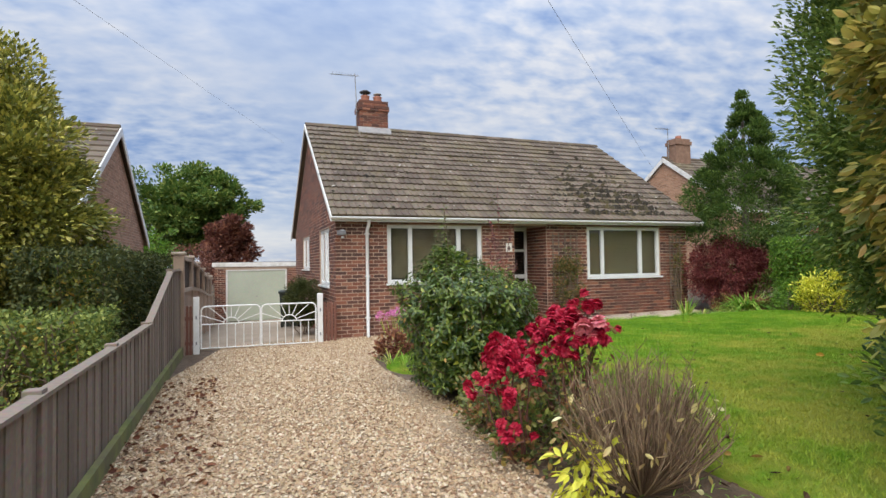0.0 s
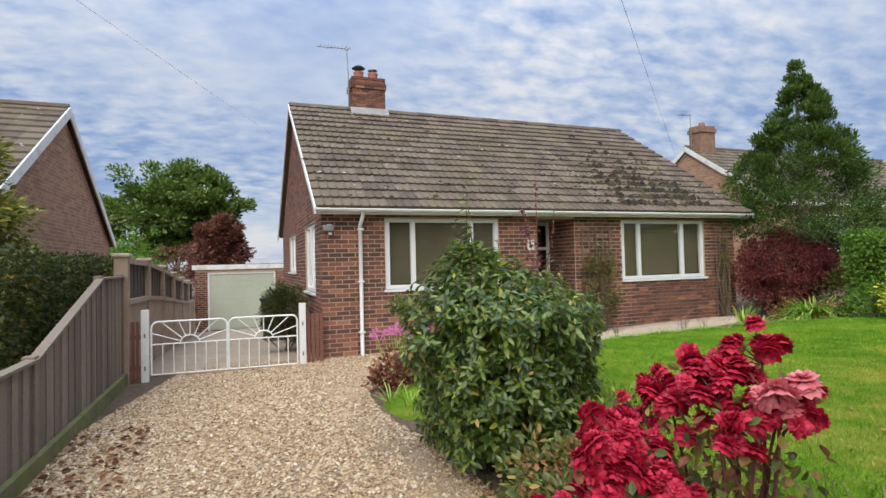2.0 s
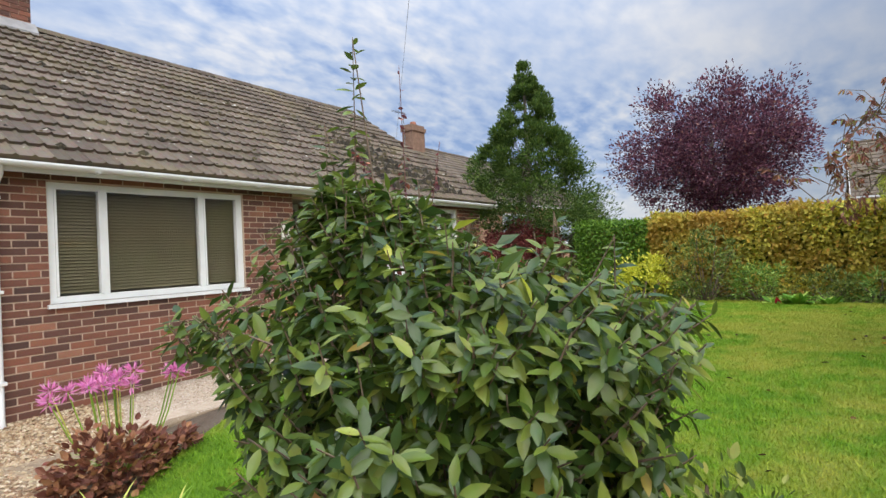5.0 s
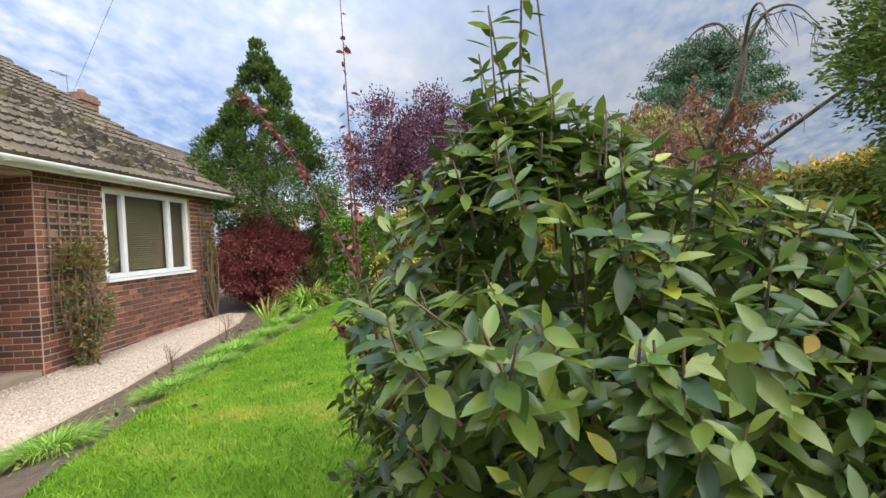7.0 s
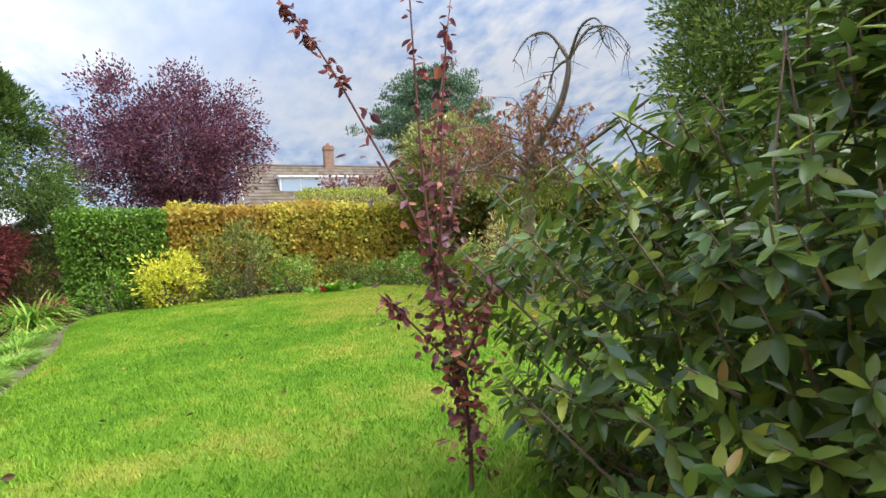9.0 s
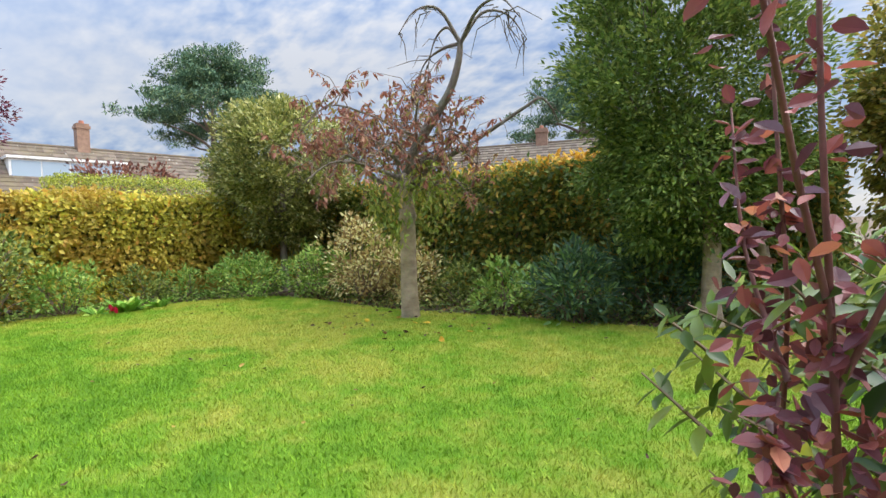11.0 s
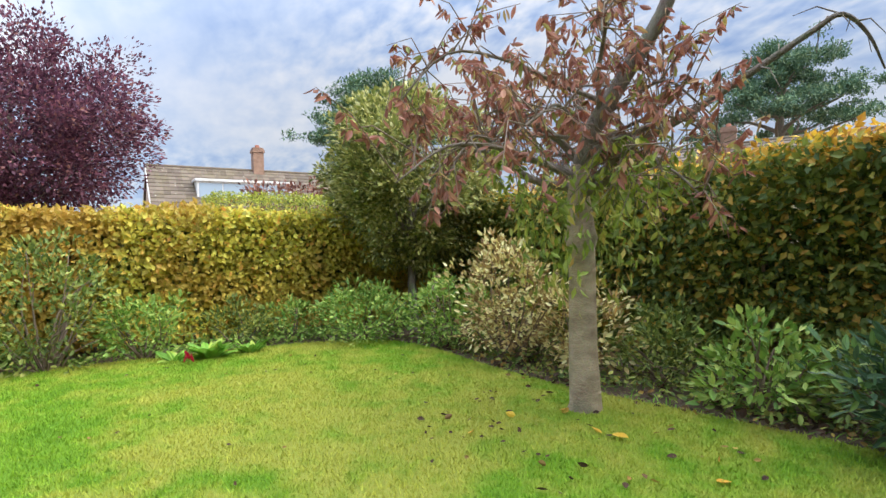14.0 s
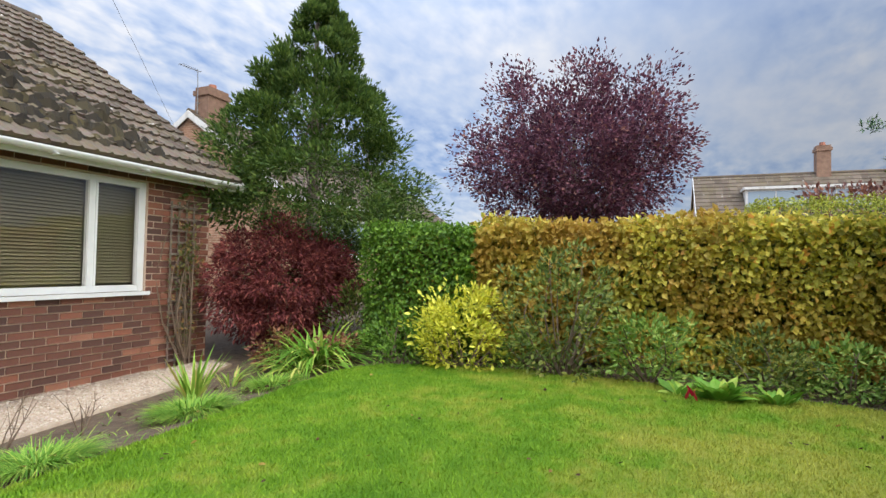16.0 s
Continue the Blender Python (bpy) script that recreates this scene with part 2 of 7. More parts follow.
M_BARK_PALE = surface("cherry_bark", (0.27, 0.195, 0.125), (0.50, 0.385, 0.255), 9, 0.85, 0.9, 55, (0.20, 0.19, 0.11), stretch=(1, 1, 1.8), dist=0.014)
M_TWIG = surface("twig", (0.13, 0.085, 0.055), (0.23, 0.165, 0.11), 15, 0.85, 0.4, 60)
M_STRAW = pieces("dry_stem", [(0, (0.10, 0.060, 0.034)), (0.5, (0.20, 0.13, 0.072)), (1, (0.36, 0.26, 0.15))], False, 0.85)
M_REDTWIG = surface("red_twig", (0.10, 0.035, 0.03), (0.18, 0.07, 0.05), 12, 0.7, 0.3)
M_BIN = surface("bin_plastic", (0.018, 0.024, 0.018), (0.035, 0.045, 0.035), 4, 0.5, 0.1)
M_POT = surface("terracotta", (0.33, 0.12, 0.07), (0.44, 0.19, 0.12), 6, 0.8, 0.3)
M_STEEL = surface("weathered_steel", (0.22, 0.22, 0.22), (0.34, 0.34, 0.34), 8, 0.5, 0.2, metal=0.7)
M_CABLE = surface("cable_sheath", (0.05, 0.05, 0.055), (0.08, 0.08, 0.085), 8, 0.6, 0.1)
M_MOSS = pieces("moss_clump", [(0, (0.025, 0.02, 0.014)), (0.6, (0.05, 0.04, 0.022)), (1, (0.10, 0.08, 0.035))], False, 0.98, 80, 0.9)
M_STACK = surface("far_stack_brick", (0.20, 0.115, 0.075), (0.31, 0.19, 0.125), 6, 0.9, 0.4, 40)
M_PLATE = surface("plate_enamel", (0.70, 0.66, 0.58), (0.78, 0.74, 0.66), 5, 0.4, 0.05)

m_glass, nt_glass, b_glass = nodes_of("window_glass")
b_glass.inputs["Roughness"].default_value = 0.02
b_glass.inputs["Transmission Weight"].default_value = 1.0
b_glass.inputs["IOR"].default_value = 1.5
M_GLASS = m_glass


def yellower_lawn(nt, value):
    """The turf colour shifts yellower and lighter towards the roadside trees."""
    sep = nt.nodes.new("ShaderNodeSeparateXYZ")
    nt.links.new(nt.nodes.new("ShaderNodeNewGeometry").outputs["Position"], sep.inputs[0])
    mr = nt.nodes.new("ShaderNodeMapRange")
    mr.interpolation_type = "SMOOTHSTEP"
    for key, v in (("From Min", 6.4), ("From Max", 2.4), ("To Min", -0.02), ("To Max", 0.098)):
        mr.inputs[key].default_value = v
    nt.links.new(sep.outputs["Y"], mr.inputs["Value"])
    ad = nt.nodes.new("ShaderNodeMath")
    nt.links.new(value, ad.inputs[0])
    nt.links.new(mr.outputs[0], ad.inputs[1])
    return ad.outputs[0]


def lawn_material():
    m, nt, b = nodes_of("mown_grass")
    n1, n2, n3 = noise_node(nt, 0.75, 5, 0.7), noise_node(nt, 4.5, 4, 0.6), noise_node(nt, 220, 3, 0.7)
    r = ramp_node(nt, [(0.36, (0.085, 0.205, 0.012)), (0.5, (0.155, 0.285, 0.020)), (0.64, (0.33, 0.345, 0.055))])
    mxn = nt.nodes.new("ShaderNodeMix")
    mxn.data_type, mxn.inputs["Factor"].default_value = "FLOAT", 0.4
    nt.links.new(n1.outputs["Fac"], mxn.inputs["A"])
    nt.links.new(n2.outputs["Fac"], mxn.inputs["B"])
    nt.links.new(yellower_lawn(nt, mxn.outputs["Result"]), r.inputs[0])
    col = mix_color(nt, 0.4, r.outputs[0], n3.outputs["Color"], "OVERLAY")
    nt.links.new(col, b.inputs["Base Color"])
    b.inputs["Roughness"].default_value, b.inputs["Specular IOR Level"].default_value = 0.9, 0.15
    add_bump(nt, b, n3.outputs["Fac"], 0.8, 0.02)
    return m


def blade_material():
    m, nt, b = nodes_of("grass_blade")
    n1, n2 = noise_node(nt, 0.75, 5, 0.7), noise_node(nt, 4.5, 4, 0.6)
    r = ramp_node(nt, [(0.36, (0.105, 0.25, 0.010)), (0.5, (0.19, 0.345, 0.018)), (0.64, (0.39, 0.41, 0.055))])
    mxn = nt.nodes.new("ShaderNodeMix")
    mxn.data_type, mxn.inputs["Factor"].default_value = "FLOAT", 0.4
    nt.links.new(n1.outputs["Fac"], mxn.inputs["A"])
    nt.links.new(n2.outputs["Fac"], mxn.inputs["B"])
    nt.links.new(yellower_lawn(nt, mxn.outputs["Result"]), r.inputs[0])
    r2 = ramp_node(nt, [(0.0, (0.8, 0.8, 0.8)), (1.0, (1.15, 1.12, 1.05))])
    nt.links.new(piece_colour(nt, False), r2.inputs[0])
    col = mix_color(nt, 1.0, r.outputs[0], r2.outputs[0], "MULTIPLY")
    nt.links.new(col, b.inputs["Base Color"])
    b.inputs["Roughness"].default_value, b.inputs["Specular IOR Level"].default_value = 0.7, 0.25
    return m


M_LAWN, M_BLADE = lawn_material(), blade_material()
L_LAUREL = [(0.0, (0.016, 0.034, 0.007)), (0.4, (0.040, 0.066, 0.010)), (0.85, (0.090, 0.122, 0.018)), (0.965, (0.13, 0.155, 0.03)), (0.992, (0.26, 0.27, 0.025)), (1.0, (0.22, 0.12, 0.04))]
M_LAUREL, M_LAUREL_ONE = leafy("evergreen_leaf", L_LAUREL, False, 0.31, 0.32, 0.5, gain=2.0), leafy("evergreen_leaf_single", L_LAUREL, True, 0.31, 0.32, 0.5, gain=2.0)
M_BEECH = leafy("beech_leaf", [(0, (0.10, 0.095, 0.016)), (0.3, (0.20, 0.185, 0.028)), (0.6, (0.31, 0.295, 0.045)), (0.9, (0.39, 0.31, 0.055)), (1, (0.34, 0.16, 0.035))], False, 0.55, 0.35, 0.3, ((0.50, 0.33, 0.06), 0.8), gain=2.25)
M_HORNBEAM = leafy("hedge_leaf", [(0, (0.035, 0.078, 0.010)), (0.6, (0.085, 0.16, 0.016)), (1, (0.15, 0.25, 0.03))], False, 0.5, 0.3, 0.35)
M_LIME = leafy("lime_hedge_leaf", [(0, (0.10, 0.12, 0.016)), (0.6, (0.20, 0.22, 0.022)), (1, (0.32, 0.33, 0.04))], False, 0.5, 0.3, 0.35)
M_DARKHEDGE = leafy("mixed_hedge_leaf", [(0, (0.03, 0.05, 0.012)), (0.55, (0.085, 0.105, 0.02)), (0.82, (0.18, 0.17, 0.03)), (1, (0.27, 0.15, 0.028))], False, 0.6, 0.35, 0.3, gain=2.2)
M_ORANGE = leafy("orange_hedge_leaf", [(0, (0.26, 0.13, 0.02)), (0.5, (0.50, 0.27, 0.03)), (1, (0.62, 0.42, 0.05))], False, 0.55, 0.35, 0.3, gain=1.3)
M_BOXLEAF = leafy("dark_clipped_leaf", [(0, (0.018, 0.026, 0.008)), (0.6, (0.042, 0.052, 0.014)), (1, (0.085, 0.085, 0.024))], False, 0.55, 0.25, 0.25, gain=1.8)
M_CONELEAF = leafy("dark_evergreen", [(0, (0.03, 0.06, 0.014)), (0.6, (0.075, 0.125, 0.025)), (1, (0.13, 0.185, 0.035))], False, 0.6, 0.28, 0.25, gain=1.35)
M_OAKLEAF = leafy("holm_leaf", [(0, (0.026, 0.044, 0.010)), (0.6, (0.062, 0.092, 0.018)), (1, (0.135, 0.155, 0.035))], False, 0.55, 0.32, 0.25, gain=2.7)
M_PURPLE = leafy("purple_leaf", [(0, (0.04, 0.018, 0.028)), (0.5, (0.09, 0.034, 0.052)), (0.9, (0.17, 0.066, 0.085)), (1, (0.24, 0.12, 0.09))], False, 0.5, 0.32, 0.3, gain=1.6)
M_ACER = leafy("acer_leaf", [(0, (0.05, 0.014, 0.015)), (0.6, (0.12, 0.030, 0.030)), (1, (0.21, 0.068, 0.05))], False, 0.6, 0.3, 0.25, gain=2.2)
M_HOLLY = leafy("variegated_leaf", [(0, (0.055, 0.078, 0.02)), (0.5, (0.165, 0.172, 0.043)), (0.85, (0.30, 0.28, 0.085)), (1, (0.40, 0.38, 0.20))], False, 0.4, 0.25, 0.4)
M_GOLDEN = leafy("golden_holly_leaf", [(0, (0.05, 0.06, 0.013)), (0.5, (0.125, 0.13, 0.024)), (0.9, (0.25, 0.22, 0.04)), (1, (0.36, 0.32, 0.08))], False, 0.4, 0.22, 0.45, gain=2.1)
M_OLIVE = leafy("olive_gold_leaf", [(0, (0.07, 0.075, 0.018)), (0.5, (0.17, 0.16, 0.03)), (0.85, (0.30, 0.255, 0.055)), (1, (0.34, 0.22, 0.07))], False, 0.5, 0.35, 0.3, gain=1.8)
M_YELLOW = leafy("yellow_leaf", [(0, (0.26, 0.28, 0.03)), (0.5, (0.47, 0.44, 0.035)), (1, (0.66, 0.60, 0.10))], False, 0.5, 0.3, 0.3, gain=1.45)
M_CHERRY = leafy("cherry_leaf", [(0, (0.16, 0.07, 0.045)), (0.45, (0.30, 0.115, 0.075)), (0.75, (0.42, 0.20, 0.13)), (0.9, (0.34, 0.27, 0.08)), (1, (0.20, 0.25, 0.06))], False, 0.55, 0.38, 0.3, gain=1.1)
M_CHERRYGREEN = leafy("cherry_green_leaf", [(0, (0.08, 0.11, 0.02)), (0.6, (0.16, 0.20, 0.03)), (0.9, (0.27, 0.26, 0.05)), (1, (0.34, 0.20, 0.06))], False, 0.5, 0.35, 0.3)
M_PLUM = leafy("plum_leaf", [(0, (0.045, 0.014, 0.018)), (0.5, (0.10, 0.030, 0.035)), (0.85, (0.20, 0.055, 0.045)), (1, (0.34, 0.13, 0.07))], False, 0.4, 0.3, 0.45)
M_LOWGREEN = leafy("low_shrub_leaf", [(0, (0.06, 0.12, 0.02)), (0.6, (0.14, 0.22, 0.035)), (1, (0.28, 0.33, 0.08))], False, 0.5, 0.28, 0.35)
M_TEAL = leafy("blue_green_leaf", [(0, (0.03, 0.06, 0.028)), (0.6, (0.06, 0.11, 0.045)), (0.9, (0.12, 0.20, 0.05)), (1, (0.22, 0.28, 0.07))], False, 0.5, 0.25, 0.35, gain=1.5)
M_GREYGREEN = leafy("grey_green_leaf", [(0, (0.040, 0.065, 0.014)), (0.6, (0.095, 0.125, 0.024)), (1, (0.22, 0.23, 0.05))], False, 0.6, 0.25, 0.3)
M_BROWNVAR = leafy("brown_variegated_leaf", [(0, (0.11, 0.07, 0.03)), (0.4, (0.24, 0.17, 0.06)), (0.75, (0.40, 0.35, 0.14)), (1, (0.50, 0.48, 0.26))], False, 0.55, 0.28, 0.3)
M_STRAP = leafy("strap_leaf", [(0, (0.09, 0.17, 0.02)), (0.6, (0.21, 0.32, 0.045)), (0.9, (0.40, 0.38, 0.10)), (1, (0.42, 0.30, 0.13))], False, 0.5, 0.3, 0.3)
M_HEUCH = leafy("bronze_leaf", [(0, (0.07, 0.025, 0.016)), (0.6, (0.15, 0.058, 0.035)), (1, (0.26, 0.13, 0.06))], False, 0.6, 0.2, 0.3)
M_ROSE = leafy("rose_petal", [(0, (0.26, 0.006, 0.02)), (0.5, (0.50, 0.012, 0.045)), (1, (0.68, 0.05, 0.095))], False, 0.55, 0.25, 0.3, gain=1.0)
M_ROSEPINK = leafy("pink_rose_petal", [(0, (0.62, 0.12, 0.15)), (1, (0.80, 0.30, 0.30))], False, 0.55, 0.25, 0.3, gain=1.0)
M_ROSELEAF = leafy("rose_leaf", [(0, (0.05, 0.065, 0.02)), (0.5, (0.11, 0.12, 0.03)), (0.85, (0.20, 0.075, 0.04)), (1, (0.26, 0.20, 0.05))], False, 0.5, 0.25, 0.35)
M_NERINE = leafy("pink_petal", [(0, (0.66, 0.16, 0.42)), (1, (0.84, 0.36, 0.58))], False, 0.5, 0.3, 0.3, gain=1.0)
M_LITTER = leafy("fallen_leaf", [(0, (0.05, 0.03, 0.02)), (0.6, (0.10, 0.055, 0.03)), (0.85, (0.30, 0.19, 0.05)), (1, (0.50, 0.36, 0.09))], False, 0.8, 0.1, 0.2, gain=1.0)
M_REDLITTER = leafy("russet_fallen_leaf", [(0, (0.07, 0.03, 0.02)), (0.6, (0.17, 0.065, 0.035)), (1, (0.30, 0.16, 0.07))], False, 0.8, 0.1, 0.2, gain=1.0)
M_PINE = leafy("pine_needle", [(0, (0.016, 0.036, 0.020)), (0.7, (0.038, 0.070, 0.036)), (1, (0.085, 0.11, 0.045))], False, 0.6, 0.1, 0.3, gain=2.8)
M_FARGREEN = leafy("far_tree_leaf", [(0, (0.03, 0.06, 0.012)), (0.6, (0.075, 0.125, 0.025)), (1, (0.17, 0.19, 0.04))], False, 0.55, 0.25, 0.3)
M_FARRED = leafy("far_red_leaf", [(0, (0.05, 0.022, 0.018)), (0.6, (0.12, 0.045, 0.03)), (1, (0.20, 0.09, 0.05))], False, 0.55, 0.25, 0.3)
M_CLIMB = leafy("climber_leaf", [(0, (0.045, 0.06, 0.018)), (0.6, (0.10, 0.10, 0.03)), (1, (0.24, 0.13, 0.05))], False, 0.5, 0.25, 0.3)
M_TUFT = leafy("tuft_blade", [(0, (0.06, 0.14, 0.015)), (0.6, (0.13, 0.25, 0.03)), (1, (0.28, 0.33, 0.06))], False, 0.6, 0.3, 0.25)

# ---- mesh tools ----
rng = np.random.default_rng(7)


class Geo:
    """Vertices and faces of one part, gathered in bulk."""

    def __init__(self):
        self.v, self.f, self.n, self.smooth = [], [], 0, False

    def add(self, verts, faces):
        verts = np.asarray(verts, float).reshape(-1, 3)
        faces = np.asarray(faces, int)
        self.v.append(verts)
        self.f.append(faces + self.n)
        self.n += len(verts)
        return self

    def box(self, lo, hi, m=None):
        x0, y0, z0 = lo
        x1, y1, z1 = hi
        v = np.array([(x0, y0, z0), (x1, y0, z0), (x1, y1, z0), (x0, y1, z0), (x0, y0, z1), (x1, y0, z1), (x1, y1, z1), (x0, y1, z1)], float)
        if m is not None:
            v = v @ np.array(m.to_3x3()).T + np.array(m.translation)
        return self.add(v, [(0, 3, 2, 1), (4, 5, 6, 7), (0, 1, 5, 4), (1, 2, 6, 5), (2, 3, 7, 6), (3, 0, 4, 7)])

    def tube(self, pts, radii, sides=6, cap=True):
        pts = np.asarray(pts, float)
        radii = np.broadcast_to(np.asarray(radii, float), (len(pts),))
        d = np.gradient(pts, axis=0)
        d /= np.linalg.norm(d, axis=1)[:, None] + 1e-9
        ref = np.where(np.abs(d[:, 2:3]) < 0.9, np.array([[0, 0, 1.0]]), np.array([[1.0, 0, 0]]))
        u = np.cross(d, ref)
        for i in range(1, len(u)):
            w = u[i - 1] - d[i] * np.dot(u[i - 1], d[i])
            if np.linalg.norm(w) > 1e-6:
                u[i] = w
        u /= np.linalg.norm(u, axis=1)[:, None] + 1e-9
        w = np.cross(d, u)
        a = np.linspace(0, 2 * math.pi, sides, endpoint=False)
        ring = pts[:, None] + radii[:, None, None] * (np.cos(a)[None, :, None] * u[:, None] + np.sin(a)[None, :, None] * w[:, None])
        v = ring.reshape(-1, 3)
        k = np.arange(sides)
        f = [np.stack([i * sides + k, i * sides + (k + 1) % sides, (i + 1) * sides + (k + 1) % sides, (i + 1) * sides + k], 1) for i in range(len(pts) - 1)]
        self.add(v, np.concatenate(f))
        if cap:
            base = self.n - len(v)
            for end in (0, len(pts) - 1):
                ids = base + end * sides + k
                for j in range(1, sides - 1):
                    self.f.append(np.array([(ids[0], ids[j], ids[j + 1])]))
        return self

    def mesh(self, name):
        me = bpy.data.meshes.new(name)
        v = np.concatenate(self.v)
        loops, starts, totals, at = [], [], [], 0
        for f in self.f:
            k = f.shape[1]
            loops.append(f.ravel())
            starts.append(at + np.arange(len(f)) * k)
            totals.append(np.full(len(f), k))
            at += f.size
        me.vertices.add(len(v))
        me.vertices.foreach_set("co", v.ravel().astype(np.float32))
        me.loops.add(at)
        me.loops.foreach_set("vertex_index", np.concatenate(loops).astype(np.int32))
        me.polygons.add(int(sum(len(s) for s in starts)))
        me.polygons.foreach_set("loop_start", np.concatenate(starts).astype(np.int32))
        me.polygons.foreach_set("loop_total", np.concatenate(totals).astype(np.int32))
        me.update(calc_edges=True)
        me.validate()
        me.polygons.foreach_set("use_smooth", np.full(len(me.polygons), self.smooth))
        return me


def thing(name, label, category, at=(0, 0, 0), group="", kind="", turn=0):
    e = new(name)
    e.empty_display_size = 0.2
    e.matrix_basis = pose(*at, 0, 0, turn)
    return tagged(e, label, category, group, kind)


def part(name, shape, material, parent=None, label="", kind="", at=None):
    """Links a Geo, bmesh or mesh as one mesh object; its coordinates are in the parent's frame."""
    if isinstance(shape, Geo):
        shape = shape.mesh(name)
    elif isinstance(shape, bmesh.types.BMesh):
        me = bpy.data.meshes.new(name)
        shape.to_mesh(me)
        shape.free()
        shape = me
    if material and not shape.materials:
        shape.materials.append(material)
    ob = new(name, shape)
    if parent is not None:
        ob.parent = parent
    if at is not None:
        ob.matrix_basis = at
    return tagged(ob, label, kind=kind)


def bevelled(lo, hi, r=0.01, seg=2):
    bm = bmesh.new()
    bmesh.ops.create_cube(bm, size=1)
    for v in bm.verts:
        v.co = Vector([lo[i] + (v.co[i] + 0.5) * (hi[i] - lo[i]) for i in range(3)])
    bmesh.ops.bevel(bm, geom=bm.edges[:], offset=r, segments=seg, affect="EDGES", profile=0.5)
    return bm


def unit(a):
    return a / (np.linalg.norm(a, axis=-1, keepdims=True) + 1e-9)


def leaves(geo, at, way, length, ratio=0.45, fold=0.18, droop=0.15, up=None, rich=True):
    """Leaf blades: one island each, at positions `at`, pointing along `way`."""
    n = len(at)
    way = unit(way)
    up = rng.normal(size=(n, 3)) * 0.6 + np.array([0, 0, 1.0]) if up is None else up
    side = unit(np.cross(way, up))
    nrm = np.cross(side, way)
    length = np.broadcast_to(np.asarray(length, float), (n,))[:, None]
    w = length * ratio * 0.5
    tip = at + way * length - nrm * length * droop
    if not rich:
        m = at + way * length * 0.45
        v = np.stack([at, m + side * w, tip, m - side * w], 1).reshape(-1, 3)
        k = np.arange(n)[:, None] * 4
        geo.add(v, np.array([[0, 1, 2, 3]]) + k)
        return
    m = at + way * length * 0.48 - nrm * (w * fold * 2)
    m1, m3 = at + way * length * 0.22, at + way * length * 0.80 - nrm * length * droop * 0.55
    m2 = at + way * length * 0.50 - nrm * length * droop * 0.15
    v = np.stack([at, m1 + side * w * 0.72, m2 + side * w, m3 + side * w * 0.6, tip, m3 - side * w * 0.6, m2 - side * w, m1 - side * w * 0.72, m], 1).reshape(-1, 3)
    k = (np.arange(n) * 9)[:, None, None]
    f = np.array([[a, (a + 1) % 8, 8] for a in range(8)])[None] + k
    geo.add(v, f.reshape(-1, 3))


def straps(geo, base, way, length, width, arch=0.6, seg=4):
    """Arching strap leaves or grass tufts."""
    n = len(base)
    way = unit(way)
    flat = unit(way * np.array([1, 1, 0.0]) + 1e-6)
    side = unit(np.cross(way, np.array([0, 0, 1.0])) + 1e-6)
    length = np.broadcast_to(np.asarray(length, float), (n,))[:, None]
    arch = np.broadcast_to(np.asarray(arch, float), (n,))[:, None]
    rows = []
    for i in range(seg + 1):
        s = i / seg
        p = base + way * length * s + flat * length * 0.35 * arch * s * s - np.array([0, 0, 1.0]) * length * arch * 0.62 * s ** 2.2
        wd = width * (0.6 + 0.8 * s if s < 0.5 else 2 * (1 - s) + 0.04)
        rows += [p + side * wd * 0.5, p - side * wd * 0.5]
    v = np.stack(rows, 1).reshape(-1, 3)
    k = (np.arange(n) * (seg + 1) * 2)[:, None, None]
    f = np.array([[2 * i, 2 * i + 1, 2 * i + 3, 2 * i + 2] for i in range(seg)])[None] + k
    geo.add(v, f.reshape(-1, 4))


def sphere_dirs(n):
    return unit(rng.normal(size=(n, 3)))


def ellipsoid(rx, ry, rz, bumps=0.12, seed=0):
    ph = np.random.default_rng(seed).random(6) * 6.3

    def f(d):
        a = np.arctan2(d[:, 1], d[:, 0])
        k = 1 + bumps * (np.sin(3 * a + ph[0]) * 0.5 + np.sin(5 * a + ph[1] + 2 * d[:, 2]) * 0.35 + np.sin(4 * d[:, 2] * 2 + ph[2]) * 0.4)
        return d * np.array([rx, ry, rz]) * k[:, None]
    return f


def limb_path(a, b, bend=0.1, n=5):
    a, b = np.asarray(a, float), np.asarray(b, float)
    s = np.linspace(0, 1, n)[:, None]
    off = rng.normal(size=3) * bend * np.linalg.norm(b - a)
    return a + (b - a) * s + off * np.sin(s * math.pi)


def smooth(t):
    t = np.clip(t, 0, 1)
    return t * t * (3 - 2 * t)


def level(x, y):
    """Height of the ground."""
    x, y = np.asarray(x, float), np.asarray(y, float)
    base = -0.10 + 0.023 * np.clip(x, -6, 14)
    w = smooth((x - 2.05) / 1.7) * smooth((8.0 - y) / 1.5)
    z = base + w * (0.325 - base)
    z = z + 0.04 * smooth((x - 7) / 4) * smooth((6.5 - y) / 3) * w
    return z - 0.62 * smooth((y - 9.6) / 11.0) * smooth((3.2 - x) / 1.0)


def inside(poly, x, y):
    poly = np.asarray(poly)
    hit = np.zeros(np.shape(x), bool)
    j = len(poly) - 1
    for i in range(len(poly)):
        (xi, yi), (xj, yj) = poly[i], poly[j]
        cross = ((yi > y) != (yj > y)) & (x < (xj - xi) * (y - yi) / (yj - yi + 1e-12) + xi)
        hit ^= cross
        j = i
    return hit


def rounded(poly, times=2):
    p = np.asarray(poly, float)
    for _ in range(times):
        q = np.roll(p, -1, axis=0)
        p = np.stack([p * 0.75 + q * 0.25, p * 0.25 + q * 0.75], 1).reshape(-1, 2)
    return p


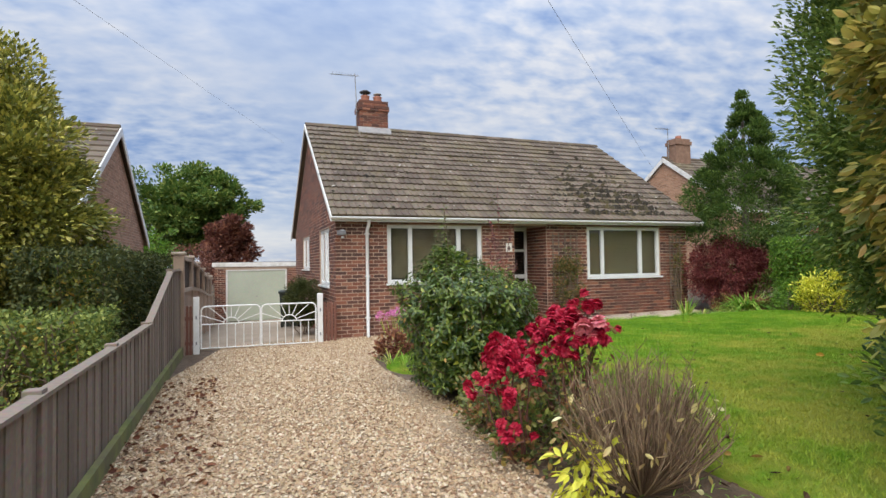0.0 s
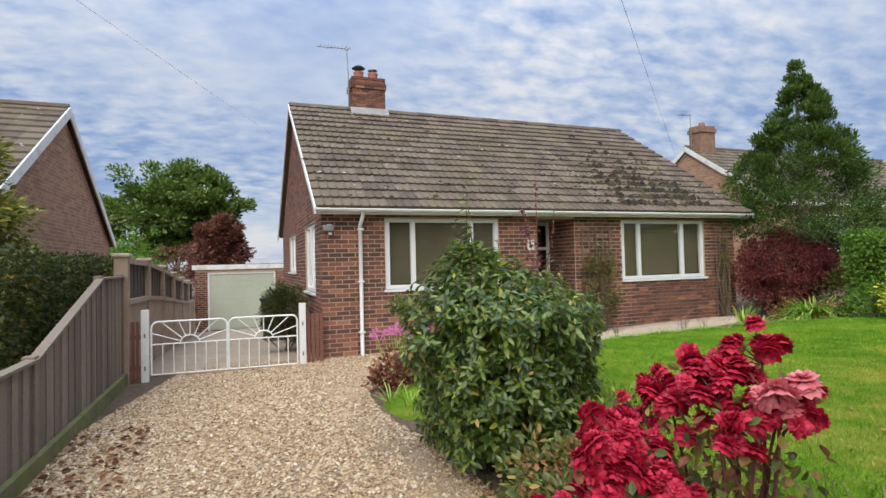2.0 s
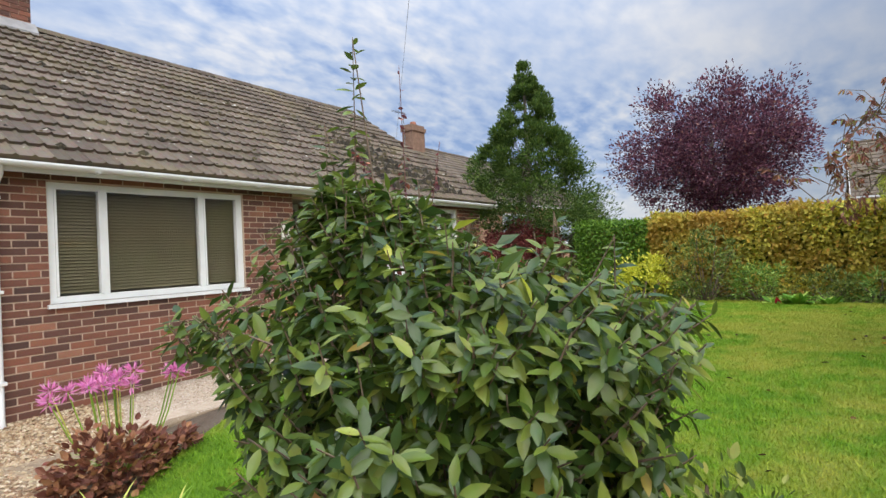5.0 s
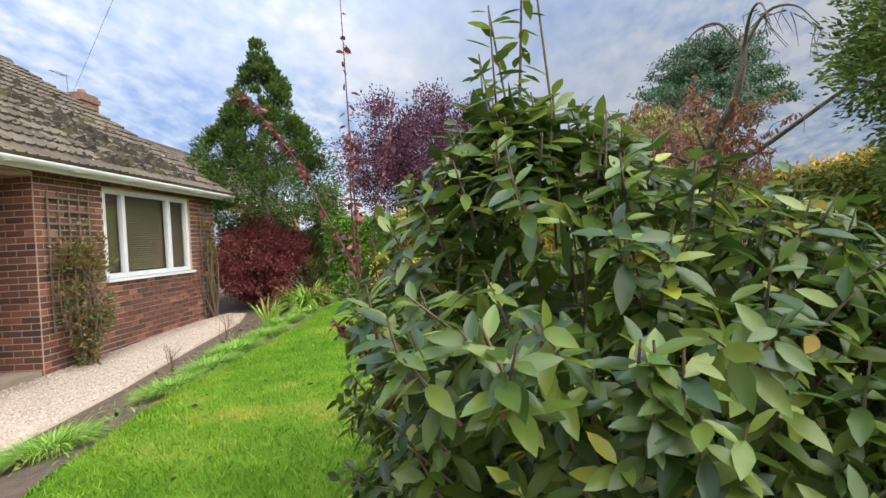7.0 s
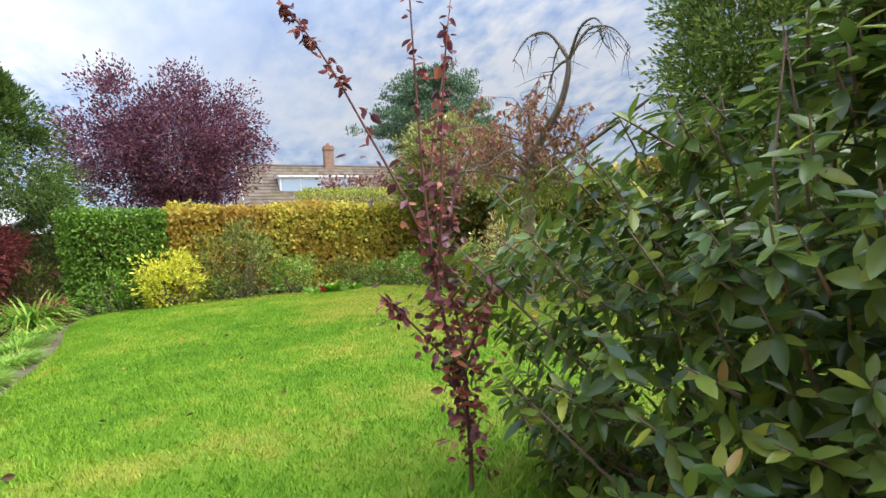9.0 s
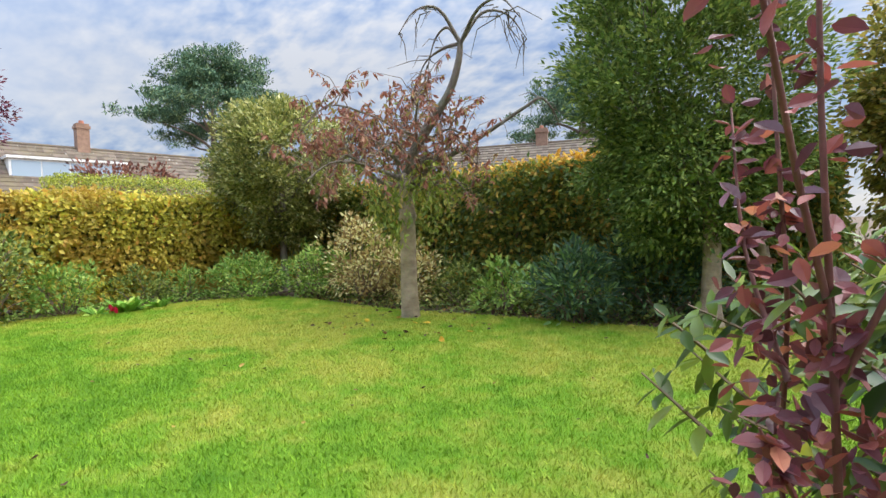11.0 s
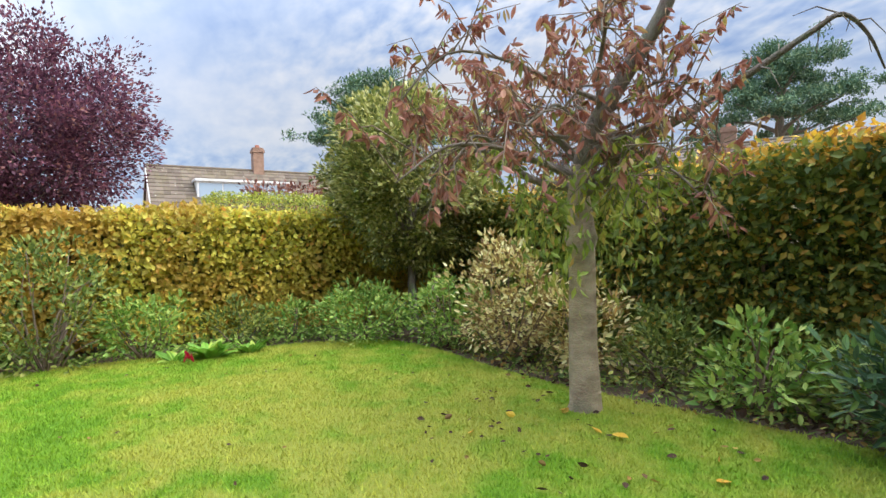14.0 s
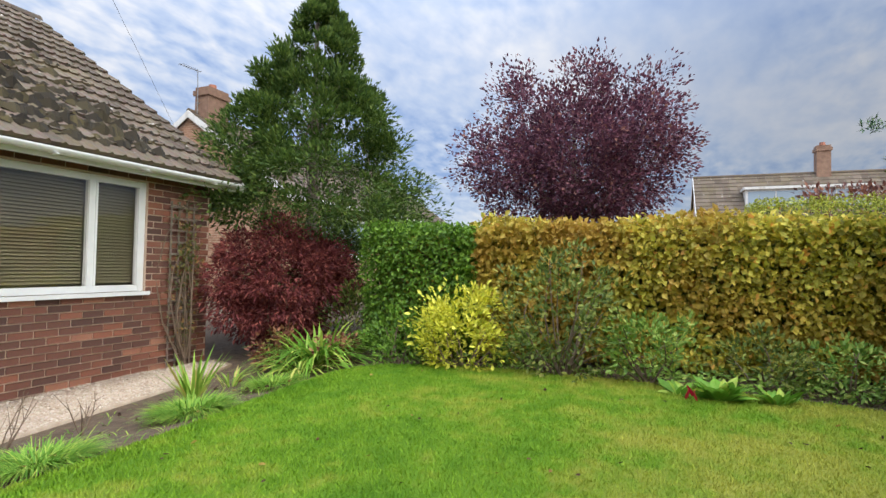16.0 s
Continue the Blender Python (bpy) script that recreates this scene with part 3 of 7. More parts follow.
def sheet(poly, step, lift):
    """A ground-hugging sheet that fills a polygon, with its rim."""
    bm = bmesh.new()
    vs = [bm.verts.new((x, y, 0)) for x, y in poly]
    bm.faces.new(vs)
    lo, hi = np.min(poly, 0), np.max(poly, 0)
    for axis in (0, 1):
        for c in np.arange(lo[axis] + step, hi[axis], step):
            co, no = [0, 0, 0], [0, 0, 0]
            co[axis], no[axis] = c, 1
            bmesh.ops.bisect_plane(bm, geom=bm.verts[:] + bm.edges[:] + bm.faces[:], plane_co=co, plane_no=no)
    rim = [e for e in bm.edges if e.is_boundary]
    skirt = bmesh.ops.extrude_edge_only(bm, edges=rim)
    low = {v for v in skirt["geom"] if isinstance(v, bmesh.types.BMVert)}
    for v in bm.verts:
        v.co.z = float(level(v.co.x, v.co.y)) + (lift if v not in low else -0.03)
    bmesh.ops.recalc_face_normals(bm, faces=bm.faces[:])
    for f in bm.faces:
        f.smooth = True
    return bm


def scatter(poly, density):
    lo, hi = np.min(poly, 0), np.max(poly, 0)
    n = int((hi[0] - lo[0]) * (hi[1] - lo[1]) * density)
    x, y = lo[0] + rng.random(n) * (hi[0] - lo[0]), lo[1] + rng.random(n) * (hi[1] - lo[1])
    k = inside(poly, x, y)
    return x[k], y[k]

# ---- ground ----
LAWN = rounded([(2.95, -1.0), (2.95, 1.0), (2.95, 2.4), (3.2, 3.1), (3.5, 4.0), (3.45, 4.7), (2.6, 5.0), (2.25, 5.4), (2.2, 6.2), (2.9, 6.5), (3.7, 6.55), (5.1, 6.8), (7.0, 6.75), (8.5, 6.76), (10.1, 7.0), (11.1, 6.95), (11.5, 5.4), (11.2, 3.8), (11.0, 2.2), (10.4, 1.4), (8.4, 1.55), (6.5, 1.2), (5.2, 1.15), (4.6, 0.75), (4.2, 0.6), (3.95, -0.2), (3.6, -1.0)])
DRIVE = rounded([(-0.72, -2.2), (2.2, -2.2), (2.12, 1.0), (2.26, 2.6), (2.34, 3.6), (2.30, 4.6), (2.16, 5.6), (2.18, 6.1), (2.2, 6.7), (2.8, 7.3), (4.2, 7.85), (5.7, 7.92), (7.8, 8.2), (11.1, 8.5), (11.35, 9.28), (7.2, 9.285), (2.05, 9.285), (2.05, 9.6), (-0.72, 9.6)], 1)


def ground_sheet():
    near = np.arange(-14, 34.01, 0.5)
    far = np.array([60, 110, 220, 500, 1200.0])
    xs = np.concatenate([-far[::-1], near, far])
    ys = np.concatenate([-far[::-1], near, far])
    X, Y = np.meshgrid(xs, ys, indexing="ij")
    Z = level(X, Y) - 0.02
    Z = np.where(Y < -1.6, np.minimum(Z, 0.0) - 0.05, Z)
    g = Geo()
    g.smooth = True
    n = len(ys)
    i, j = np.meshgrid(np.arange(len(xs) - 1), np.arange(n - 1), indexing="ij")
    k = (i * n + j).ravel()
    g.add(np.stack([X, Y, Z], -1).reshape(-1, 3), np.stack([k, k + n, k + n + 1, k + 1], 1))
    return g


tagged(part("ground", ground_sheet(), M_SOIL), "dark brown garden soil with scattered litter", "ground", kind="structure")
tagged(part("lawn", sheet(LAWN, 0.5, 0.012), M_LAWN), "bright green mown lawn with yellowish patches", "lawn", kind="structure")
tagged(part("driveway", sheet(DRIVE, 0.6, 0.006), M_GRAVEL_BED), "pale beige gravel driveway and path", "driveway", kind="structure")
g = Geo()
g.box((-40, -3.4, -0.2), (60, -2.2, -0.03))
tagged(part("pavement", g, M_CONC), "pale concrete roadside pavement", "pavement", kind="structure")
g = Geo()
g.box((-60, -10.5, -0.25), (80, -3.4, -0.12))
tagged(part("road", g, M_ROAD), "grey asphalt road beyond the hedge", "road", kind="structure")


def stone_field(poly, density, size, keep):
    x, y = scatter(poly, density)
    k = keep(x, y)
    x, y = x[k], y[k]
    n = len(x)
    c = np.stack([x, y, level(x, y) + 0.008 + rng.random(n) * 0.008], 1)
    base = np.array([(1, 0, 0), (0, 1, 0), (-1, 0, 0), (0, -1, 0), (0.3, 0.2, 0.62), (-0.1, -0.2, -0.5)])
    s = size * (0.55 + 0.9 * rng.random((n, 1, 1)) ** 1.5)
    a = rng.random(n) * 6.3
    v = base[None] * (0.7 + 0.6 * rng.random((n, 6, 3))) * s
    ca, sa = np.cos(a)[:, None], np.sin(a)[:, None]
    v = np.stack([v[..., 0] * ca - v[..., 1] * sa, v[..., 0] * sa + v[..., 1] * ca, v[..., 2] + v[..., 0] * (rng.random((n, 1)) - 0.5) * 0.8], -1)
    f = np.array([(0, 1, 4), (1, 2, 4), (2, 3, 4), (3, 0, 4), (1, 0, 5), (2, 1, 5), (3, 2, 5), (0, 3, 5)])[None] + (np.arange(n) * 6)[:, None, None]
    return Geo().add((v + c[:, None]).reshape(-1, 3), f.reshape(-1, 3))




def on_path(x, y):
    """The finer, paler strip that runs along the house front."""
    return (y > 7.0) & (x > 3.3 + 0.25 * np.sin(y * 2.3))


STRIP = rounded([(3.3, 7.62), (4.2, 7.83), (5.7, 7.90), (7.8, 8.18), (11.0, 8.48), (11.3, 9.28), (7.2, 9.28), (3.2, 9.28)], 1)
tagged(part("path", sheet(STRIP, 0.6, 0.010), M_PATH), "pale pinkish-beige fine gravel path along the house", "path", kind="structure")
tagged(part("gravel", stone_field(DRIVE, 2000, 0.0165, lambda x, y: ~on_path(x, y)), M_STONES), "loose pale beige and brown gravel stones", "gravel", kind="stuff")
tagged(part("gravel", stone_field(STRIP, 1900, 0.010, on_path), M_FINE_STONES), "fine pale beige path gravel", "gravel", kind="stuff")


def blades(poly, density, tall):
    x, y = scatter(poly, density)
    n = len(x)
    b = np.stack([x, y, level(x, y) + 0.008], 1)
    a = rng.random(n) * 6.3
    lean = rng.normal(size=(n, 2)) * 0.45
    h = tall * (0.5 + rng.random((n, 1)))
    side = np.stack([np.cos(a), np.sin(a), np.zeros(n)], 1) * (0.0028 + 0.002 * rng.random((n, 1)))
    tip = b + np.concatenate([lean, np.ones((n, 1))], 1) * h
    v = np.stack([b - side, b + side, tip], 1).reshape(-1, 3)
    return Geo().add(v, np.arange(n * 3).reshape(-1, 3))


tagged(part("grass", blades(LAWN, 7500, 0.021), M_BLADE), "short bright green grass blades of the lawn", "grass", kind="stuff")


def litter(poly, n, size):
    x, y = scatter(poly, 110)
    k = rng.permutation(len(x))[:n]
    x, y = x[k], y[k]
    g = Geo()
    way = np.stack([rng.normal(size=len(x)), rng.normal(size=len(x)), 0.15 * rng.random(len(x))], 1)
    leaves(g, np.stack([x, y, level(x, y) + 0.035], 1), way, size * (0.6 + rng.random(len(x))), 0.6, 0.3, 0.2)
    return g


tagged(part("fallen_leaves", litter(LAWN, 170, 0.03), M_LITTER), "small dark fallen leaves scattered on the lawn", "leaves", kind="stuff")
tagged(part("fallen_leaves", litter([(6.2, 1.5), (8.2, 1.5), (8.3, 2.9), (6.3, 2.8)], 60, 0.035), M_LITTER), "yellow and brown fallen leaves beneath the weeping tree", "leaves", kind="stuff")
tagged(part("fallen_leaves", litter([(6.3, 1.9), (8.1, 1.9), (8.0, 2.9), (6.4, 2.8)], 9, 0.075), M_ORANGE), "large curled yellow-tan fallen leaves on the lawn", "leaves", kind="stuff")
tagged(part("fallen_leaves", litter([(-0.7, 0.5), (0.1, 0.5), (0.0, 6.5), (-0.7, 6.5)], 420, 0.05), M_REDLITTER), "reddish-brown leaf litter on the gravel beside the fence", "leaves", kind="stuff")
tagged(part("fallen_leaves", litter([(2.3, -0.5), (3.0, -0.5), (3.6, 3), (2.3, 4.2)], 150, 0.05), M_LITTER), "dry leaf litter on the flower bed", "leaves", kind="stuff")
tagged(part("fallen_leaves", litter([(3.6, 6.7), (10.8, 7.1), (10.8, 8.2), (5, 7.7)], 160, 0.04), M_LITTER), "brown leaf litter on the bed along the path", "leaves", kind="stuff")

# ---- bungalow ----
X0, X1, Y0, Y1 = 2.07, 11.32, 9.30, 17.5
EAVE_Y, EAVE_Z, RIDGE_Y, RIDGE_Z = 9.02, 2.45, 13.40, 5.37
W1, W2 = (3.15, 5.35, 1.055, 2.295), (8.17, 10.42, 1.055, 2.295)
PORCH = (6.17, 7.03)
house = thing("house", "red-brick bungalow with brown tiled roof and white windows", "house", (X0, Y0, 0))
HOUSE_AT = np.array([X0, Y0, 0.0])


def shifted(geo):
    geo.v = [v - HOUSE_AT for v in geo.v]
    return geo


def wall_segments(a0, a1, z0, z1, holes):
    """Rectangles of a wall around its openings, each (a0, a1, z0, z1)."""
    cuts = sorted({a0, a1, *[h[0] for h in holes], *[h[1] for h in holes]})
    out = []
    for p, q in zip(cuts[:-1], cuts[1:]):
        zs = z0
        for h in sorted([h for h in holes if h[0] <= p and h[1] >= q], key=lambda h: h[2]):
            if h[2] > zs:
                out.append((p, q, zs, h[2]))
            zs = h[3]
        if zs < z1:
            out.append((p, q, zs, z1))
    return out


def courses(a0, a1, z0, z1, holes, top=None):
    """Stretcher-bond bricks (start, end, z) round the openings; top(a) limits the height."""
    out = []
    for row in range(int((z1 - z0) / 0.075)):
        z = z0 + row * 0.075
        a = a0 - (0.1125 if row % 2 else 0)
        while a < a1:
            s, e = max(a, a0), min(a + 0.215, a1)
            spans = [(s, e)]
            for h in holes:
                if z + 0.065 > h[2] and z < h[3]:
                    spans = [(p, q) for s2, e2 in spans for p, q in ((s2, min(e2, h[0] - 0.004)), (max(s2, h[1] + 0.004), e2)) if q > p]
            for p, q in spans:
                if q - p > 0.03 and (top is None or z + 0.065 < min(top(p), top(q))):
                    out.append((p, q, z))
            a += 0.225
    return out


def brick_mesh(length, depth=0.05):
    bm = bmesh.new()
    bmesh.ops.create_cube(bm, size=1)
    for v in bm.verts:
        v.co = Vector((v.co.x * length, (v.co.y - 0.5) * -depth, (v.co.z + 0.5) * 0.062))
    bmesh.ops.bevel(bm, geom=[e for e in bm.edges if all(v.co.y < 0.001 for v in e.verts)], offset=0.005, segments=1, affect="EDGES")
    bmesh.ops.delete(bm, geom=[f for f in bm.faces if f.calc_center_median().y > depth - 0.002], context="FACES")
    return bm


def bricks_joined(lay, place):
    """place(a, out, z) gives the point at length a, out of the wall by `out`."""
    g = Geo()
    for p, q, z in lay:
        o = 0.004 + 0.003 * rng.random()
        c = [place(a, d, zz) for d in (-0.03, o) for a, zz in ((p + 0.002, z), (q - 0.002, z), (q - 0.002, z + 0.062), (p + 0.002, z + 0.062))]
        g.add(c, [(4, 5, 6, 7), (0, 1, 5, 4), (1, 2, 6, 5), (2, 3, 7, 6), (3, 0, 4, 7)])
    return g


FRONT_HOLES = [W1, W2, (PORCH[0], PORCH[1], -1, 2.32)]


def wall_grid(a0, a1, z0, z1, holes, put, thick):
    """One welded wall with openings through it."""
    A = sorted({a0, a1, *[v for h in holes for v in h[:2]]})
    Z = sorted({z0, z1, *[min(max(v, z0), z1) for h in holes for v in h[2:]]})
    solid = {(i, j): not any(h[0] <= (A[i] + A[i + 1]) / 2 <= h[1] and h[2] <= (Z[j] + Z[j + 1]) / 2 <= h[3] for h in holes) for i in range(len(A) - 1) for j in range(len(Z) - 1)}
    n = len(Z)
    v = [put(a, d, z) for d in (0, thick) for a in A for z in Z]
    off = len(A) * n
    f = []
    for (i, j), on in solid.items():
        if not on:
            continue
        k = [i * n + j, (i + 1) * n + j, (i + 1) * n + j + 1, i * n + j + 1]
        f += [k, [c + off for c in k[::-1]]]
        for (di, dj), (p, q) in (((0, -1), (0, 1)), ((1, 0), (1, 2)), ((0, 1), (2, 3)), ((-1, 0), (3, 0))):
            if not solid.get((i + di, j + dj), False):
                f.append([k[p], k[p] + off, k[q] + off, k[q]])
    return Geo().add(v, f)


g = wall_grid(X0 + 0.002, X1 - 0.002, -0.25, 2.40, FRONT_HOLES, lambda a, d, z: (a, Y0 + d, z), 0.26)
front_wall = part("front_wall", shifted(g), M_MORTAR, house, "red and brown brickwork with pale mortar")
lay = courses(X0, X1, -0.24, 2.40, FRONT_HOLES)
single = [b for b in lay if b[1] - b[0] > 0.21 and b[0] > 8.35]
single_set = set(single[:300])
rest = [b for b in lay if b not in single_set]
part("brickwork", shifted(bricks_joined(rest, lambda a, o, z: (a, Y0 - o, z))), M_BRICKS, front_wall, kind="stuff")

SIDE_HOLES = [(10.1, 11.6, 1.0, 2.29), (13.6, 15.3, 1.35, 2.29)]


def gable_top(y):
    return RIDGE_Z - 0.12 - abs(y - RIDGE_Y) * (RIDGE_Z - EAVE_Z) / (RIDGE_Y - EAVE_Y)


def gable_wall(x, out, holes, lower):
    g = Geo()
    t0, t1 = (x, x + 0.25) if out < 0 else (x - 0.25, x)
    for p, q, a, b in wall_segments(Y0 + 0.262, Y1, lower, 2.30, holes):
        g.box((t0, p, a), (t1, q, b))
    n = 24
    ys = np.linspace(Y0 + 0.262, Y1, n)
    for p, q in zip(ys[:-1], ys[1:]):
        zp, zq = gable_top(p), gable_top(q)
        g.add([(t0, p, 2.30), (t1, p, 2.30), (t1, q, 2.30), (t0, q, 2.30), (t0, p, zp), (t1, p, zp), (t1, q, zq), (t0, q, zq)],
              [(0, 3, 2, 1), (4, 5, 6, 7), (0, 1, 5, 4), (1, 2, 6, 5), (2, 3, 7, 6), (3, 0, 4, 7)])
    return g


west = part("gable_wall", shifted(gable_wall(X0, -1, SIDE_HOLES, -0.9)), M_MORTAR, house, "red-brown brick gable end")
part("brickwork", shifted(bricks_joined(courses(Y0, Y1, -0.84, 5.3, SIDE_HOLES, gable_top), lambda a, o, z: (X0 - o, a, z))), M_BRICKS, west, kind="stuff")
east = part("gable_wall", shifted(gable_wall(X1, 1, [], -0.25)), M_MORTAR, house, "red-brown brick gable end")
part("brickwork", shifted(bricks_joined(courses(Y0, Y1, -0.24, 5.3, [], gable_top), lambda a, o, z: (X1 + o, a, z))), M_BRICKS, east, kind="stuff")
g = Geo()
g.box((X0 + 0.25, Y1 - 0.25, -0.9), (X1 - 0.25, Y1, 2.4))
part("rear_wall", shifted(g), M_MORTAR, house)
g = Geo()
g.box((X0 + 0.26, Y0 + 0.27, 2.33), (X1 - 0.26, Y1 - 0.26, 2.38))
g.box((X0 + 0.26, Y0 + 1.9, -0.2), (X1 - 0.26, Y0 + 1.95, 2.33))
part("inner_lining", shifted(g), M_INNER, house)
# porch recess
for px, out in ((PORCH[0], 1), (PORCH[1], -1)):
    g = Geo()
    g.box((px - 0.25, Y0 + 0.262, -0.25) if out > 0 else (px, Y0 + 0.262, -0.25), (px, Y0 + 1.1, 2.33) if out > 0 else (px + 0.25, Y0 + 1.1, 2.33))
    pw = part("porch_wall", shifted(g), M_MORTAR, house)
    part("brickwork", shifted(bricks_joined(courses(Y0 + 0.01, Y0 + 1.1, -0.24, 2.33, []), lambda a, o, z, px=px, out=out: (px + out * o, a, z))), M_BRICKS, pw, kind="stuff")
g = Geo()
g.box((PORCH[0] + 0.01, Y0 + 0.02, -0.2), (PORCH[1] - 0.01, Y0 + 1.1, 0.12))
part("porch_step", shifted(g), M_CONC, house, "concrete porch step")


def front_door():
    y = Y0 + 0.95
    d = part("front_door", shifted(Geo().box((PORCH[0] + 0.005, y, 0.16), (PORCH[1] - 0.005, y + 0.06, 2.33))), M_DARK, house, "white-framed glazed front door in the porch")
    g = Geo()
    for a, b, c, e in ((0.005, 0.075, 0.16, 2.33), (0.30, 0.42, 0.16, 2.33), (0.785, 0.855, 0.16, 2.33)):
        g.box((PORCH[0] + a, y - 0.03, c), (PORCH[0] + b, y + 0.02, e))
    for c, e in ((0.165, 0.32), (1.05, 1.15), (1.72, 1.78), (2.24, 2.325)):
        g.box((PORCH[0] + 0.076, y - 0.025, c), (PORCH[0] + 0.784, y + 0.015, e))
    part("frame", shifted(g), M_PVC, d, "white door frame")
    part("pane", shifted(Geo().box((PORCH[0] + 0.43, y - 0.012, 0.33), (PORCH[0] + 0.78, y - 0.006, 2.23))), M_GLASS, d)
    part("handle", shifted(Geo().tube([(PORCH[0] + 0.46, y - 0.06, 1.08), (PORCH[0] + 0.46, y - 0.06, 1.24)], 0.012, 8)), M_STEEL, d, "metal door handle")


front_door()


def slats(a0, a1, z0, z1, put):
    g = Geo()
    for z in np.arange(z0 + 0.02, z1, 0.034):
        g.add([put(a0, 0.0, z), put(a1, 0.0, z), put(a1, 0.02, z + 0.026), put(a0, 0.02, z + 0.026), put(a0, 0.003, z - 0.002), put(a1, 0.003, z - 0.002), put(a1, 0.023, z + 0.024), put(a0, 0.023, z + 0.024)],
              [(0, 1, 2, 3), (7, 6, 5, 4), (0, 4, 5, 1), (2, 6, 7, 3)])
    return g


def window(name, a0, a1, z0, z1, bars, put, label, sill=True):
    """put(a, d, z): a along the wall, d into it, z up. bars: mullion centres."""
    w = part(name, obox(a0 + 0.002, a1 - 0.002, 0.20, 0.24, z0 + 0.002, z1 - 0.002, put), M_INNER, house, label)
    fr = Geo()
    edges = [a0 + 0.035, *bars, a1 - 0.035]
    for c in edges:
        fr2 = obox(c - 0.032, c + 0.032, 0.03, 0.10, z0 + 0.004, z1 - 0.004, put)
        fr.add(np.concatenate(fr2.v), fr2.f[0])
    for p, q in zip(edges[:-1], edges[1:]):
        for zz in (z0 + 0.004, z1 - 0.072):
            fr2 = obox(p + 0.033, q - 0.033, 0.032, 0.098, zz, zz + 0.068, put)
            fr.add(np.concatenate(fr2.v), fr2.f[0])
        sash = 0.022
        if q - p < 0.8:
            for s0, s1, t0, t1 in ((p + 0.033, p + 0.033 + sash, z0 + 0.074, z1 - 0.074), (q - 0.033 - sash, q - 0.033, z0 + 0.074, z1 - 0.074)):
                fr2 = obox(s0, s1, 0.022, 0.09, t0, t1, put)
                fr.add(np.concatenate(fr2.v), fr2.f[0])
    part("frame", shifted(fr), M_PVC, w, "white plastic window frame")
    for p, q in zip(edges[:-1], edges[1:]):
        pane = part("pane", shifted(obox(p + 0.034, q - 0.034, 0.058, 0.064, z0 + 0.073, z1 - 0.073, put)), M_GLASS, w)
        pane.visible_shadow = False
        part("blind", shifted(slats(p + 0.036, q - 0.036, z0 + 0.08, z1 - 0.08, lambda a, d, z: put(a, 0.12 + d, z))), M_BLIND, w, "closed olive-beige venetian blind")
    if sill:
        part("sill", shifted(obox(a0 - 0.03, a1 + 0.03, -0.05, 0.05, z0 - 0.04, z0, put)), M_PVC, w, "white window sill")
    w.data.transform(Matrix.Translation(-Vector(HOUSE_AT)))
    return w


def obox(a0, a1, d0, d1, z0, z1, put):
    c = [put(a, d, z) for z in (z0, z1) for a, d in ((a0, d0), (a1, d0), (a1, d1), (a0, d1))]
    return Geo().add(c, [(0, 3, 2, 1), (4, 5, 6, 7), (0, 1, 5, 4), (1, 2, 6, 5), (2, 3, 7, 6), (3, 0, 4, 7)])


def put_front(a, d, z):
    return (a, Y0 + d, z)


def put_side(a, d, z):
    return (X0 + d, a, z)


window("window", *W1, (3.68, 4.78), put_front, "white three-light window with closed blinds")
window("window", *W2, (8.66, 9.80), put_front, "white three-light window with closed blinds")
window("window", *SIDE_HOLES[0], (10.85,), put_side, "white two-light window in the gable wall")
window("window", *SIDE_HOLES[1], (14.45,), put_side, "small white window in the gable wall")

# roof
RX0, RX1 = 1.95, 11.60
SLOPE = math.atan2(RIDGE_Z - EAVE_Z, RIDGE_Y - EAVE_Y)
RUN = math.hypot(RIDGE_Z - EAVE_Z, RIDGE_Y - EAVE_Y)


def roof_deck(x0, x1, ey, ez, ry, rz, back, thick=0.05):
    g = Geo()
    for y_e in (ey, back):
        g.add([(x0, y_e, ez), (x1, y_e, ez), (x1, ry, rz), (x0, ry, rz), (x0, y_e, ez - thick), (x1, y_e, ez - thick), (x1, ry, rz - thick), (x0, ry, rz - thick)],
              [(0, 1, 2, 3), (7, 6, 5, 4), (0, 4, 5, 1), (1, 5, 6, 2), (3, 7, 4, 0)])
    return g


roof = part("roof", shifted(roof_deck(RX0 + 0.02, RX1 - 0.02, EAVE_Y + 0.05, EAVE_Z, RIDGE_Y, RIDGE_Z - 0.035, 2 * RIDGE_Y - EAVE_Y)), M_TILES, house, "weathered brown concrete tiles with lichen and moss")
TW, GAUGE = 0.30, 0.318


def tile_profile(u):
    """Height across a tile: two flat pans with a roll beside each."""
    p = (u * 2) % 1.0
    return 0.022 * np.exp(-((p - 0.82) / 0.13) ** 2)


def tile_geo(g, x, s, put, jitter=True):
    u = np.array([0, 0.32, 0.41, 0.5, 0.82, 0.91, 1.0])
    h = tile_profile(u)
    dx, lift = (rng.normal() * 0.002, abs(rng.normal()) * 0.004) if jitter else (0, 0)
    rows = []
    for t, up in ((-0.004, 0.006 + lift), (-0.004, 0.042 + lift), (GAUGE + 0.02, 0.008)):
        rows.append([put(x + dx + uu * TW, s + t, up + (hh if up > 0.007 else 0)) for uu, hh in zip(u, h)])
    v = np.array(rows).reshape(-1, 3)
    n = len(u)
    k = np.arange(n - 1)
    g.add(v, np.concatenate([np.stack([r * n + k, r * n + k + 1, (r + 1) * n + k + 1, (r + 1) * n + k], 1) for r in (0, 1)]))


def on_front(x, s, up):
    return (x, EAVE_Y + s * math.cos(SLOPE) - up * math.sin(SLOPE), EAVE_Z + s * math.sin(SLOPE) + up * math.cos(SLOPE))


